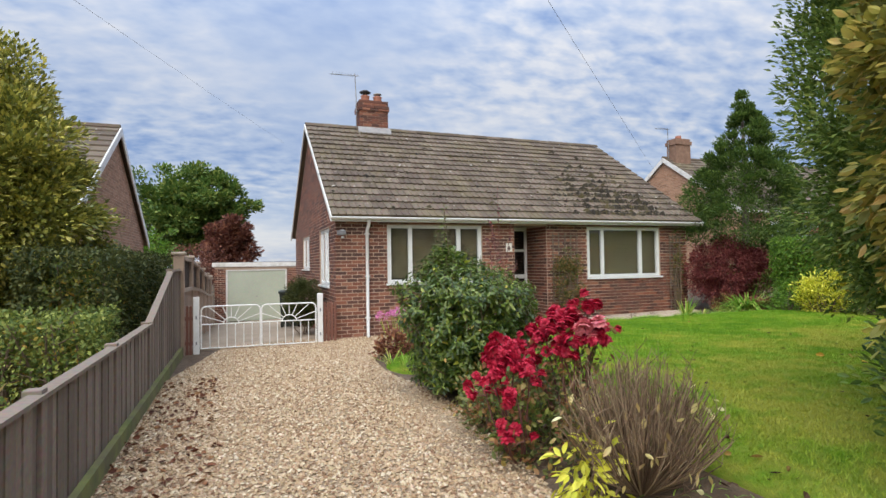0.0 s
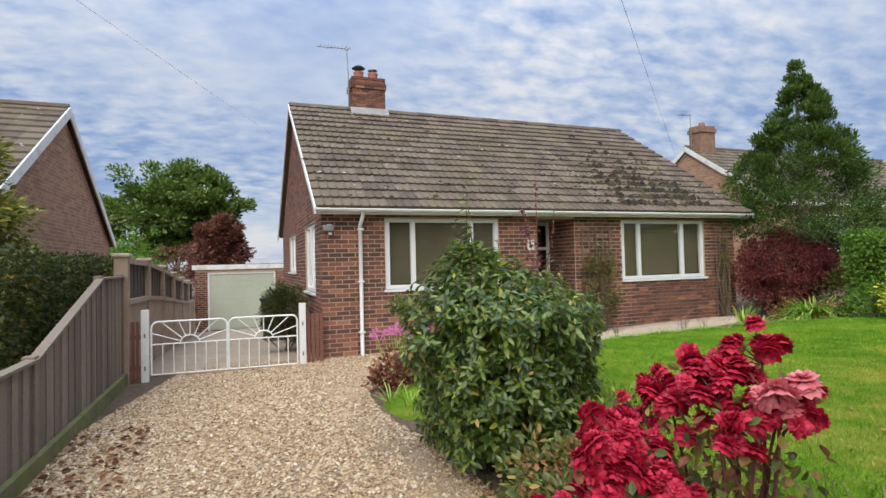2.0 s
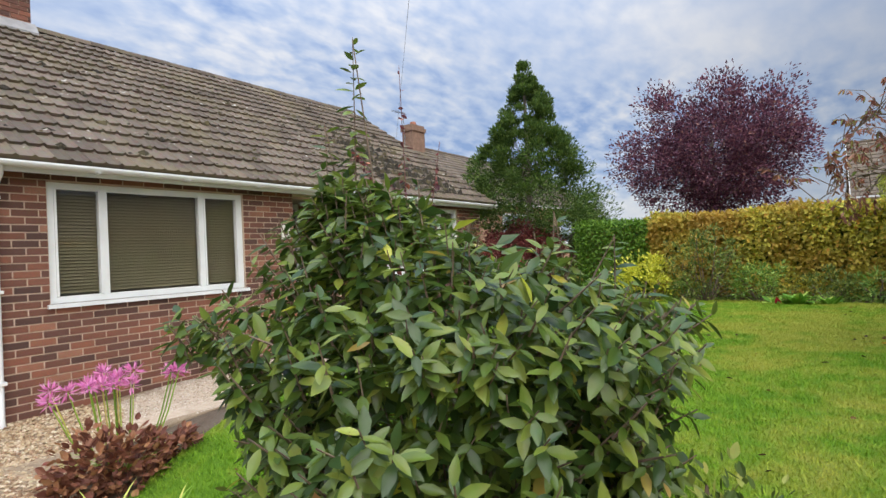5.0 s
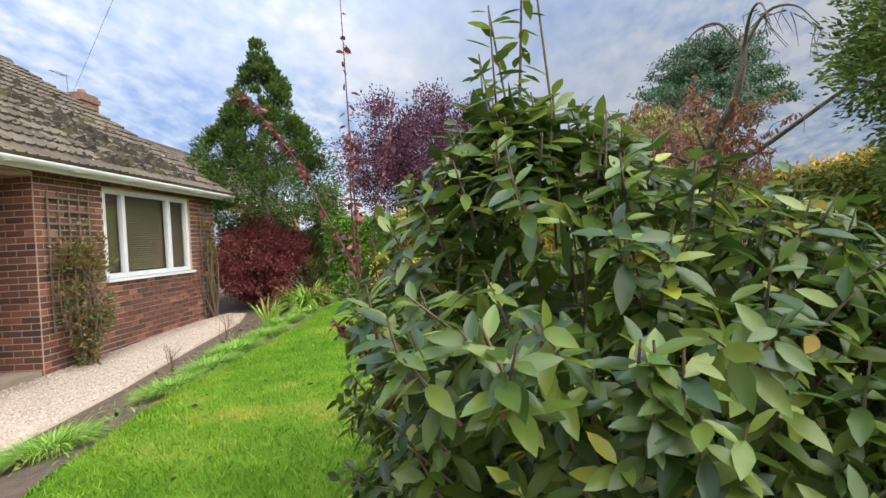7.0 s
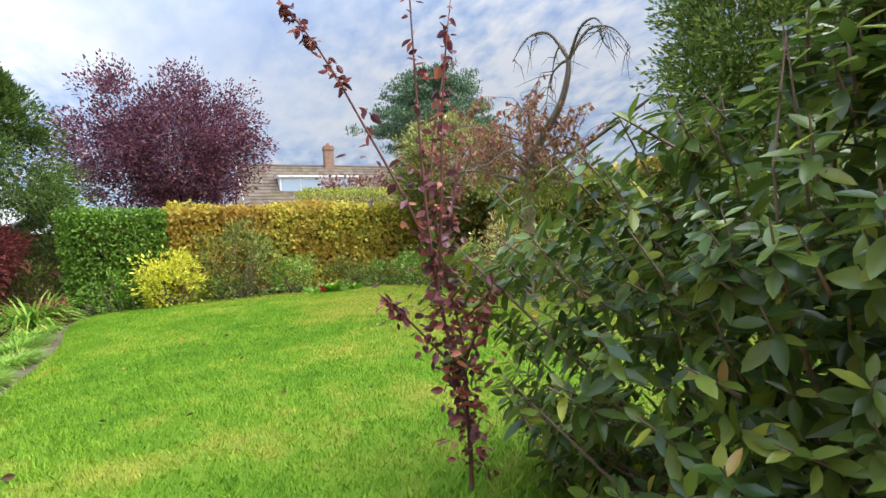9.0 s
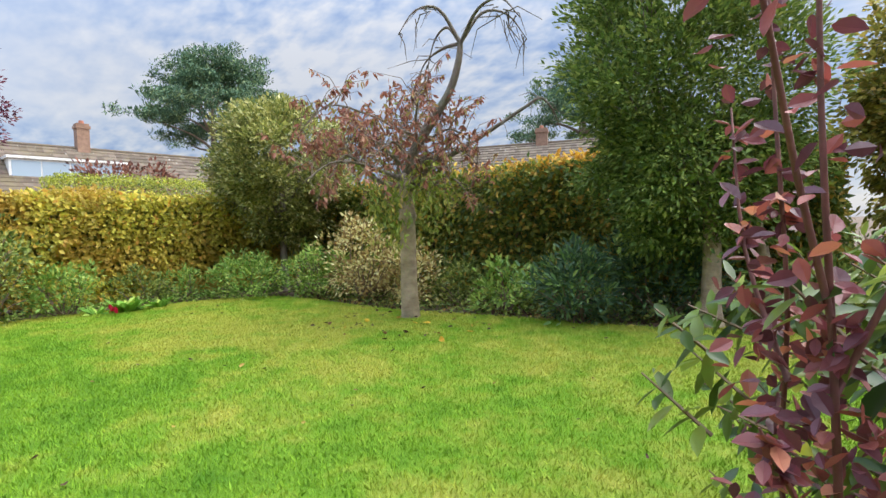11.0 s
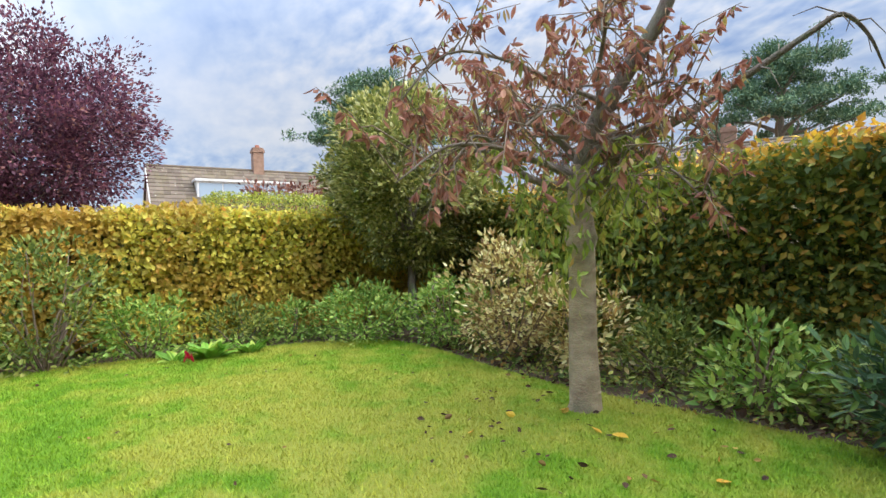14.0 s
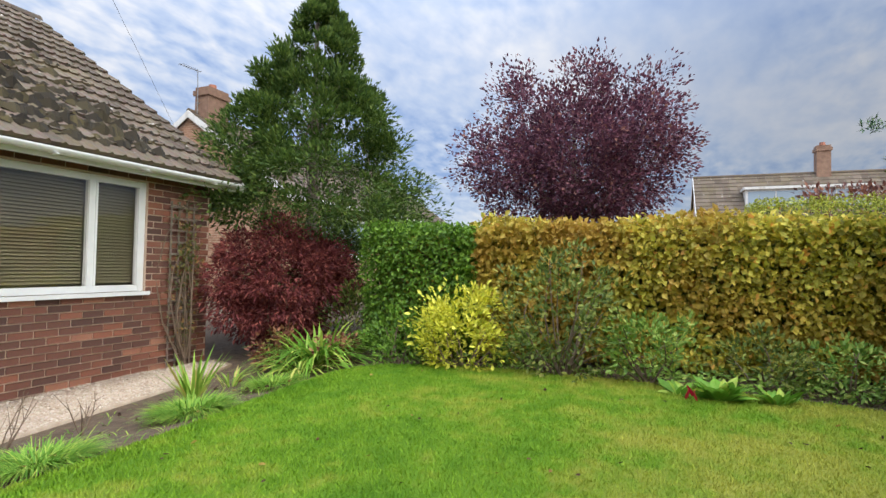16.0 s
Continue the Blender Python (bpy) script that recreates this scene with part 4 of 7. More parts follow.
def on_rear(x, s, up):
    p = on_front(x, s, up)
    return (p[0], 2 * RIDGE_Y - p[1], p[2])


n_cols, n_rows = int((RX1 - RX0) / TW), int(RUN / GAUGE)
LOOSE_ROWS = 9
g = Geo()
for r in range(n_rows):
    for c in range(n_cols):
        if r >= LOOSE_ROWS:
            tile_geo(g, RX0 + c * TW, -0.03 + r * GAUGE, on_front)
part("tiling", shifted(g), M_TILES, roof, kind="stuff")
g = Geo()
for r in range(n_rows):
    g.add([on_rear(RX0, r * GAUGE, 0.03), on_rear(RX1, r * GAUGE, 0.03), on_rear(RX1, (r + 1) * GAUGE, 0.008), on_rear(RX0, (r + 1) * GAUGE, 0.008)], [(0, 1, 2, 3)])
part("rear_tiling", shifted(g), M_TILES, roof, kind="stuff")
ridge = Geo()
ridge.smooth = True
for i in range(21):
    a = RX0 + i * (RX1 - RX0) / 21
    arc = [(0.0, RIDGE_Y + 0.13 * math.sin(t), RIDGE_Z - 0.075 + 0.125 * math.cos(t) + 0.004 * (i % 2)) for t in np.linspace(-1.45, 1.45, 7)]
    w = (RX1 - RX0) / 21 - 0.006
    v = [(a + dx, y, z) for dx in (0, w) for _, y, z in arc]
    ridge.add(v, [(k, k + 1, k + 8, k + 7) for k in range(6)])
part("ridge_tiles", shifted(ridge), M_TILES, roof, "brown half-round ridge tiles")


def moss_field(n):
    g = Geo()
    for _ in range(n):
        x = 9.3 + rng.normal() * 0.85 if rng.random() < 0.7 else RX0 + rng.random() * 9.4
        s = abs(rng.normal(0, 1.3)) + 0.25 if x > 7 else rng.random() * 4.6
        s = round(s / GAUGE) * GAUGE + rng.normal() * 0.04
        if s > RUN - 0.3 or s < 0.0 or x > RX1 - 0.1:
            continue
        r = 0.03 + (0.075 if 8.2 < x < 10.6 else 0.03) * rng.random() ** 2
        base = np.array([(1, 0, 0), (0, 1, 0), (-1, 0, 0), (0, -1, 0), (0, 0, 0.8)]) * r * (0.7 + 0.7 * rng.random((5, 3)))
        v = [on_front(x + b[0] * 1.5, s + b[1], 0.03 + b[2]) for b in base]
        g.add(v, [(0, 1, 4), (1, 2, 4), (2, 3, 4), (3, 0, 4)])
    return g


tagged(part("moss", shifted(moss_field(750)), M_MOSS, roof), "dark moss clumps lodged under the tiles", kind="stuff")


def bargeboard(x, side):
    g = Geo()
    for ye in (EAVE_Y - 0.02, 2 * RIDGE_Y - EAVE_Y + 0.02):
        a, b = (ye, EAVE_Z + 0.0), (RIDGE_Y, RIDGE_Z - 0.01)
        g.add([(x, a[0], a[1] - 0.12), (x, a[0], a[1]), (x, b[0], b[1]), (x, b[0], b[1] - 0.12), (x + side * 0.025, a[0], a[1] - 0.12), (x + side * 0.025, a[0], a[1]), (x + side * 0.025, b[0], b[1]), (x + side * 0.025, b[0], b[1] - 0.12)],
              [(0, 1, 2, 3), (7, 6, 5, 4), (0, 4, 5, 1), (1, 5, 6, 2), (2, 6, 7, 3), (3, 7, 4, 0)])
    return g


part("bargeboard", shifted(bargeboard(RX0, -1)), M_PAINT, house, "white painted bargeboard")
part("bargeboard", shifted(bargeboard(RX1 - 0.02, 1)), M_PAINT, house, "white painted bargeboard")
# soffit in dark brown, so the shadow line at the wall top is painted
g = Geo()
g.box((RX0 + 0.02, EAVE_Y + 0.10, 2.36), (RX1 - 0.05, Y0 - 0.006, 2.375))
part("soffit", shifted(g), M_EAVES_BROWN, house, "soffit board coloured dark for the shade under the eaves")
g = Geo()
g.box((RX0 + 0.01, EAVE_Y + 0.075, 2.335), (RX1 - 0.03, EAVE_Y + 0.098, 2.46))
part("fascia", shifted(g), M_PVC, house, "white fascia board")
gut = Geo()
gut.smooth = True
arc = [(EAVE_Y + 0.012 + 0.058 * math.cos(t), 2.425 + 0.055 * math.sin(t)) for t in np.linspace(math.pi, 2 * math.pi, 9)] + [(EAVE_Y + 0.012 + 0.05 * math.cos(t), 2.427 + 0.047 * math.sin(t)) for t in np.linspace(2 * math.pi, math.pi, 9)]
n = len(arc)
gut.add([(x, y, z) for x in (RX0 - 0.01, RX1 + 0.01) for y, z in arc], [(k, (k + 1) % n, n + (k + 1) % n, n + k) for k in range(n)])
for x in (RX0 - 0.01, RX1 + 0.01):
    for k in range(8):
        gut.add([(x, *arc[k]), (x, *arc[k + 1]), (x, *arc[16 - k]), (x, *arc[17 - k])], [(0, 1, 2, 3)])
gutter = part("gutter", shifted(gut), M_PVC, house, "white half-round gutter")
for x in np.arange(RX0 + 0.6, RX1, 0.95):
    part("bracket", shifted(Geo().box((x, EAVE_Y - 0.052, 2.362), (x + 0.03, EAVE_Y + 0.074, 2.369))), M_PVC, gutter)
g = Geo()
g.smooth = True
g.tube([(2.71, EAVE_Y + 0.012, 2.37), (2.71, EAVE_Y + 0.012, 2.30), (2.71, Y0 - 0.055, 2.16), (2.71, Y0 - 0.055, 1.2), (2.71, Y0 - 0.055, 0.02), (2.71, Y0 - 0.10, -0.06)], 0.034, 10)
pipe = part("downpipe", shifted(g), M_PVC, house, "white plastic downpipe")
for z in (2.08, 1.2, 0.35):
    part("clip", shifted(Geo().box((2.66, Y0 - 0.095, z), (2.76, Y0 - 0.006, z + 0.03))), M_PVC, pipe)

# chimney
CX0, CX1, CY0, CY1 = 3.42, 4.24, 13.12, 13.66
g = Geo()
g.box((CX0 + 0.012, CY0 + 0.012, 4.9), (CX1 - 0.012, CY1 - 0.012, 6.04))
chimney = part("chimney", shifted(g), M_MORTAR, house, "red-brick chimney stack with two clay pots")
g = Geo()
for face in range(4):
    for row in range(15):
        z = 5.0 + row * 0.075
        o = 0.03 if row in (11, 12) else (0.0 if row < 13 else 0.005)
        a0, a1 = ((CX0, CX1), (CY0 + 0.055, CY1 - 0.055))[face % 2]
        o2 = o if face % 2 == 0 else 0.0
        a = a0 - o2 - (0.1125 if row % 2 else 0)
        while a < a1 + o2:
            p, q = max(a, a0 - o2), min(a + 0.215, a1 + o2)
            if q - p > 0.03:
                if face == 0:
                    g.box((p, CY0 - o, z), (q, CY0 + 0.05, z + 0.065))
                elif face == 2:
                    g.box((p, CY1 - 0.05, z), (q, CY1 + o, z + 0.065))
                elif face == 1:
                    g.box((CX0 - o, p, z), (CX0 + 0.05, q, z + 0.065))
                else:
                    g.box((CX1 - 0.05, p, z), (CX1 + o, q, z + 0.065))
            a += 0.225
part("brickwork", shifted(g), M_BRICKS, chimney, kind="stuff")
g = Geo()
g.add([(CX0 - 0.06, CY0 - 0.14, 5.13), (CX1 + 0.06, CY0 - 0.14, 5.13), (CX1 + 0.06, CY0 - 0.005, 5.30), (CX0 - 0.06, CY0 - 0.005, 5.30), (CX0 - 0.06, CY0 - 0.14, 5.17), (CX1 + 0.06, CY0 - 0.14, 5.17), (CX1 + 0.06, CY0 - 0.005, 5.35), (CX0 - 0.06, CY0 - 0.005, 5.35)],
      [(0, 3, 2, 1), (4, 5, 6, 7), (0, 1, 5, 4), (1, 2, 6, 5), (2, 3, 7, 6), (3, 0, 4, 7)])
part("flashing", shifted(g), M_LEAD, chimney, "pale lead flashing")
for px, cap in ((3.64, True), (4.0, False)):
    g = Geo()
    g.smooth = True
    g.tube([(px, 13.39, 6.03), (px, 13.39, 6.10), (px, 13.39, 6.26), (px, 13.39, 6.30), (px, 13.39, 6.31)], [0.145, 0.13, 0.115, 0.135, 0.12], 14)
    pot = part("chimney_pot", shifted(g), M_POT, chimney, "terracotta chimney pot")
    g = Geo()
    g.smooth = True
    if cap:
        g.tube([(px, 13.39, 6.32), (px, 13.39, 6.37), (px, 13.39, 6.40), (px, 13.39, 6.46)], [0.07, 0.07, 0.17, 0.09], 14)
    else:
        g.tube([(px, 13.39, 6.32), (px, 13.39, 6.37), (px, 13.39, 6.375), (px, 13.39, 6.40)], [0.05, 0.05, 0.125, 0.11], 14)
    part("cowl", shifted(g), M_DARK if cap else M_LEAD, pot, "black metal cowl" if cap else "grey metal cowl")


def aerial(label, at):
    t = thing("tv_aerial", label, "aerial", at)
    part("pole", Geo().tube([(0, 0, -0.3), (0, 0, 0.6), (-0.03, 0, 1.3)], 0.014, 6), M_STEEL, t)
    part("boom", Geo().tube([(0.08, 0, 1.24), (-0.74, 0.02, 1.22)], 0.011, 6), M_STEEL, t)
    for i in range(9):
        x = 0.02 - i * 0.085
        part("rod", Geo().tube([(x, -0.13, 1.235), (x, 0.13, 1.235)], 0.005, 5), M_STEEL, t)
    part("bracket", Geo().box((-0.02, -0.02, 0.2), (0.07, 0.02, 0.24)), M_STEEL, t)


aerial("thin grey television aerial on the brick chimney", (3.36, 13.30, 5.6))
aerial("distant grey television aerial on the neighbouring roof", (18.75, 17.5, 6.25))


def floodlight():
    t = thing("floodlight", "grey and white security floodlight on the house corner", "light", (2.2, Y0 - 0.01, 2.13))
    part("backplate", bevelled((-0.04, -0.03, -0.05), (0.04, 0.004, 0.05), 0.008), M_PVC, t)
    part("arm", Geo().tube([(0, -0.03, 0), (-0.02, -0.07, -0.01)], 0.014, 8), M_PVC, t)
    part("lamp_head", bevelled((-0.12, -0.15, -0.07), (0.06, -0.07, 0.03), 0.015), M_STEEL, t, "grey metal lamp head")
    part("sensor", bevelled((-0.03, -0.10, -0.13), (0.03, -0.05, -0.085), 0.015), M_PVC, t)


floodlight()
t = thing("house_number_plate", "small pale house number plate on the brick wall", "sign", (6.02, Y0 - 0.012, 1.80))
part("plate", bevelled((-0.075, -0.008, -0.10), (0.075, 0.004, 0.10), 0.004), M_PLATE, t)
part("mark", Geo().box((-0.035, -0.012, -0.05), (0.035, -0.0085, 0.0)), M_EAVES_BROWN, t)


def trellis(x0, x1, z0, z1, nv, nh, label, seed):
    t = thing("trellis", label, "trellis", (x0, Y0 - 0.03, z0), "wall trellises")
    for i in range(nv):
        x = (x1 - x0) * i / (nv - 1)
        part("upright", Geo().box((x - 0.011, -0.01, 0), (x + 0.011, 0.0, z1 - z0)), M_FENCE, t)
    for i in range(nh):
        z = (z1 - z0) * (i + 0.5) / nh
        part("rail", Geo().box((-0.03, -0.022, z - 0.011), (x1 - x0 + 0.03, -0.011, z + 0.011)), M_FENCE, t)


trellis(10.72, 11.05, 0.15, 2.12, 4, 14, "tall narrow wooden trellis fixed to the brick wall", 1)
trellis(7.18, 7.85, 0.5, 2.15, 5, 11, "wide wooden trellis fixed to the brick wall beside the porch", 2)

# ---- garage ----
GY, GZ = 21.0, -0.72
t = thing("garage", "brick garage with pale green up-and-over door", "garage", (0.85, GY, GZ))
g = Geo()
for p, q, a, b in ((-1.53, -1.12, 0, 2.16), (1.18, 1.75, 0, 2.16), (-1.119, 1.179, 2.06, 2.16)):
    g.box((p, 0, a), (q, 0.12, b))
g.box((-1.53, 0.121, 0), (-1.41, 5, 2.16))
g.box((1.63, 0.121, 0), (1.75, 5, 2.16))
g.box((-1.409, 4.88, 0), (1.629, 5, 2.16))
gw = part("wall", g, M_MORTAR, t)
lay_g = courses(-1.53, 1.75, 0.0, 2.14, [(-1.12, 1.18, -1, 2.07)])
part("brickwork", bricks_joined(lay_g, lambda a, o, z: (a, -o, z)), M_BRICKS, gw, kind="stuff")
door = part("door", bevelled((-1.06, 0.03, 0.02), (1.12, 0.07, 2.0), 0.004), M_GARAGE, t, "pale sage-green garage door")
for i in range(9):
    z = 0.05 + i * 0.214
    part("panel", bevelled((-1.03, 0.020, z), (1.09, 0.029, z + 0.209), 0.003, 1), M_GARAGE, door)
part("handle", Geo().tube([(0.02, -0.01, 0.95), (0.02, -0.01, 1.03)], 0.012, 6), M_STEEL, door)
g = Geo()
g.box((-1.119, 0.0, 0), (-1.061, 0.09, 2.055))
g.box((1.121, 0.0, 0), (1.179, 0.09, 2.055))
g.box((-1.06, 0.0, 2.005), (1.12, 0.09, 2.055))
part("door_frame", g, M_PAINT, t)
part("fascia", bevelled((-1.62, -0.06, 2.17), (1.84, -0.02, 2.34), 0.006), M_PAINT, t, "white fascia board")
part("flat_roof", Geo().box((-1.62, -0.019, 2.18), (1.84, 5.1, 2.36)), M_EAVES_BROWN, t)
part("downpipe", Geo().tube([(1.70, -0.05, 0.0), (1.70, -0.05, 2.1)], 0.03, 8), M_PAINT, t)

g = sheet(np.array([(-0.72, 9.61), (2.03, 9.61), (2.03, 17.6), (3.0, 17.6), (3.0, 20.98), (-0.72, 20.98)]), 0.7, 0.004)
tagged(part("drive_slab", g, M_CONC), "worn pale concrete drive behind the gate", "driveway", kind="structure")


def wheelie_bin():
    t = thing("wheelie_bin", "dark green wheeled rubbish bin with closed lid", "bin", (1.55, 13.9, float(level(1.55, 13.9))), turn=-8)
    g = Geo()
    b, a = 0.21, 0.26
    g.add([(-b, -b, 0.06), (b, -b, 0.06), (b, b, 0.06), (-b, b, 0.06), (-a, -a - 0.03, 0.97), (a, -a - 0.03, 0.97), (a, a, 0.97), (-a, a, 0.97)], [(0, 3, 2, 1), (4, 5, 6, 7), (0, 1, 5, 4), (1, 2, 6, 5), (2, 3, 7, 6), (3, 0, 4, 7)])
    part("body", g, M_BIN, t)
    lid = part("lid", bevelled((-0.29, -0.33, 0.972), (0.29, 0.30, 1.05), 0.025), M_BIN, t)
    part("handle", Geo().tube([(-0.2, 0.33, 0.98), (0.2, 0.33, 0.98)], 0.016, 8), M_BIN, lid)
    for s in (-1, 1):
        part("wheel", Geo().tube([(s * 0.2, 0.2, 0.1), (s * 0.26, 0.2, 0.1)], 0.1, 14), M_DARK, t)


wheelie_bin()

# ---- gate, posts, fences ----


def gate_post(x, y, z0, z1):
    t = thing("gate_post", "square white painted wooden gate post", "post", (x, y, z0), "gate posts")
    part("shaft", bevelled((-0.05, -0.05, -0.1), (0.05, 0.05, z1 - z0), 0.008), M_GATE, t)
    for zz in (0.15, 0.62):
        part("hinge", Geo().tube([(0, -0.055, zz), (0, -0.055, zz + 0.06)], 0.012, 6), M_STEEL, t)


PL, PR = (-0.50, 9.20), (1.72, 9.10)
gate_post(*PL, -0.11, 0.91)
gate_post(*PR, -0.06, 0.91)


def gate_leaf(a, b):
    a, b = np.array(a), np.array(b)
    d = b - a
    L = float(np.linalg.norm(d))
    t = thing("gate", "white metal driveway gate with sunburst top", "gate", (a[0], a[1], 0), "driveway gates", turn=math.degrees(math.atan2(d[1], d[0])))
    zb, zm, zt, r = -0.05, 0.40, 0.73, 0.011
    c = 0.09
    left = [(0.0, 0, zb), (0.0, 0, zt - c)] + [(c - c * math.cos(k), 0, zt - c + c * math.sin(k)) for k in np.linspace(0.3, 1.57, 4)]
    right = [(L - x, y, z) for x, y, z in left[::-1]]
    part("outer_frame", Geo().tube(left + right, r * 1.25, 8), M_GATE, t)
    part("bottom_rail", Geo().tube([(0, 0, zb + 0.01), (L, 0, zb + 0.01)], r, 8), M_GATE, t)
    part("middle_rail", Geo().tube([(0, 0, zm), (L, 0, zm)], r, 8), M_GATE, t)
    hub = 0.135
    part("sun_arc", Geo().tube([(L / 2 + hub * math.cos(k), 0, zm + hub * 0.85 * math.sin(k)) for k in np.linspace(0, math.pi, 11)], r, 8), M_GATE, t)
    for k in (18, 40, 65, 90, 115, 140, 162):
        u = radians(k)
        reach = min((L / 2 - 0.012) / max(abs(math.cos(u)), 1e-6), (zt - zm - 0.005) / math.sin(u))
        if k in (40, 140):
            reach -= 0.02
        part("ray", Geo().tube([(L / 2 + hub * math.cos(u), 0, zm + hub * 0.85 * math.sin(u)), (L / 2 + reach * math.cos(u), 0, zm + reach * math.sin(u))], r * 0.8, 6), M_GATE, t)
    for i in range(1, 7):
        part("bar", Geo().tube([(L * i / 7, 0, zb + 0.01), (L * i / 7, 0, zm)], r * 0.8, 6), M_GATE, t)
    return t


mid_x = 0.62
gate_leaf((-0.42, 9.19), (mid_x - 0.012, 9.15))
gate_leaf((mid_x + 0.012, 9.15), (1.64, 9.105))


def pickets(x0, x1, y, z0, z1, n):
    t = thing("picket_fence", "short brown-stained wooden picket fence", "fence", (x0, y, z0), "picket fences")
    for i in range(n):
        x = (x1 - x0) * i / n
        w = (x1 - x0) / n * 0.78
        g = Geo()
        g.add([(x, 0, -0.05), (x + w, 0, -0.05), (x + w, 0, z1 - z0 - 0.02), (x + w / 2, 0, z1 - z0), (x, 0, z1 - z0 - 0.02), (x, 0.02, -0.05), (x + w, 0.02, -0.05), (x + w, 0.02, z1 - z0 - 0.02), (x + w / 2, 0.02, z1 - z0), (x, 0.02, z1 - z0 - 0.02)], [(0, 1, 6, 5), (1, 2, 7, 6), (2, 3, 8, 7), (3, 4, 9, 8), (4, 0, 5, 9)])
        g.add([(x, 0, -0.05), (x + w, 0, -0.05), (x + w, 0, z1 - z0 - 0.02), (x + w / 2, 0, z1 - z0), (x, 0, z1 - z0 - 0.02)], [(0, 1, 2, 3, 4)])
        part("picket", g, M_PICKET, t)
    for z in (0.15, 0.6):
        part("rail", Geo().box((0, 0.021, z), (x1 - x0, 0.05, z + 0.06)), M_PICKET, t)


pickets(1.79, 2.06, 9.13, -0.05, 0.74, 4)
pickets(-0.73, -0.56, 9.16, -0.11, 0.76, 3)
FX = -0.78
FENCE_POSTS = [(-3.6, 0.79), (-1.75, 0.79), (0.10, 0.79), (1.95, 0.79), (3.8, 0.79), (5.6, 0.80), (7.85, 1.42), (9.1, 1.42)]


def fence_panel(y0, z0, y1, z1):
    g0 = float(level(FX, y0))
    t = thing("timber_fence", "weathered grey-brown close-boarded timber fence", "fence", (FX, y0, g0), "boundary fence bays")
    n = int((y1 - y0 - 0.1) / 0.105)
    for i in range(n):
        y = 0.06 + i * (y1 - y0 - 0.1) / n
        w = (y1 - y0 - 0.1) / n + 0.012
        h0 = z0 + (z1 - z0) * (y / (y1 - y0)) - g0 - 0.03
        h1 = z0 + (z1 - z0) * ((y + w) / (y1 - y0)) - g0 - 0.03
        xx, xt = (0.0, 0.012) if i % 2 else (0.006, 0.02)
        b = Geo()
        b.add([(xx, y, 0.13), (xt, y, 0.13), (xt, y + w, 0.13), (xx, y + w, 0.13), (xx, y, h0), (xt, y, h0), (xt, y + w, h1), (xx, y + w, h1)], [(0, 3, 2, 1), (4, 5, 6, 7), (0, 1, 5, 4), (1, 2, 6, 5), (2, 3, 7, 6), (3, 0, 4, 7)])
        part("board", b, M_FENCE_ONE, t)
    ln = y1 - y0
    cap = Geo()
    cap.add([(-0.03, 0, z0 - g0 - 0.03), (0.05, 0, z0 - g0 - 0.03), (0.05, ln, z1 - g0 - 0.03), (-0.03, ln, z1 - g0 - 0.03), (-0.03, 0, z0 - g0), (0.05, 0, z0 - g0 - 0.005), (0.05, ln, z1 - g0 - 0.005), (-0.03, ln, z1 - g0)], [(0, 3, 2, 1), (4, 5, 6, 7), (0, 1, 5, 4), (1, 2, 6, 5), (2, 3, 7, 6), (3, 0, 4, 7)])
    part("cap_rail", cap, M_FENCE, t, "grey timber capping rail")
    part("gravel_board", Geo().box((0.022, 0.0, -0.06), (0.075, ln, 0.15)), M_MOSSY, t, "mossy timber gravel board")


for (ya, za), (yb, zb) in zip(FENCE_POSTS[:-1], FENCE_POSTS[1:]):
    fence_panel(ya, za, yb, zb)
for y, z in FENCE_POSTS:
    g0 = float(level(FX, y))
    t = thing("fence_post", "grey weathered timber fence post", "post", (FX, y, g0), "boundary fence posts")
    part("shaft", bevelled((-0.06, -0.045, -0.1), (0.035, 0.045, z - g0 + 0.02), 0.006), M_FENCE, t)


def back_fence(y0, y1):
    z0, z1 = float(level(FX, y0)), float(level(FX, y1))
    t = thing("panel_fence", "low tan rendered wall with posts and dark timber infill panels", "fence", (FX, y0, z0), "rear fence panels")
    ln, dz = y1 - y0, z1 - z0

    def run(nm, a, b, x0, x1, mt, label=""):
        v = [(x, y, z + dz * (y / ln)) for z in (a, b) for x, y in ((x0, 0.0), (x1, 0.0), (x1, ln), (x0, ln))]
        part(nm, Geo().add(v, [(0, 3, 2, 1), (4, 5, 6, 7), (0, 1, 5, 4), (1, 2, 6, 5), (2, 3, 7, 6), (3, 0, 4, 7)]), mt, t, label)
    run("base_wall", -0.05, 1.12, -0.06, 0.06, M_TANWALL)
    run("coping", 1.12, 1.19, -0.09, 0.09, M_TANCAP)
    run("top_coping", 1.72, 1.79, -0.07, 0.07, M_TANCAP)
    n = 12
    for k in range(n):
        y = 0.1 + (ln - 0.12) * k / n
        z = dz * y / ln
        part("slat", Geo().box((-0.02 + 0.012 * (k % 2), y, 1.19 + z), (0.004 + 0.012 * (k % 2), y + (ln - 0.12) / n - 0.006, 1.72 + z)), M_FENCE_DARK, t, "dark timber infill slat")
    part("post", bevelled((-0.09, -0.08, -0.1), (0.09, 0.08, 1.80), 0.012), M_TANWALL, t)
    part("post_cap", bevelled((-0.12, -0.11, 1.80), (0.12, 0.11, 1.86), 0.02), M_TANCAP, t)


for i in range(6):
    back_fence(9.15 + i * 1.95, 9.15 + (i + 1) * 1.95)

# ---- plants: builders ----


def places_round(shape, n, shell):
    d = sphere_dirs(n)
    return shape(d) * (shell + (1 - shell) * rng.random((n, 1)) ** 0.6) * (0.92 + 0.16 * rng.random((n, 1)))


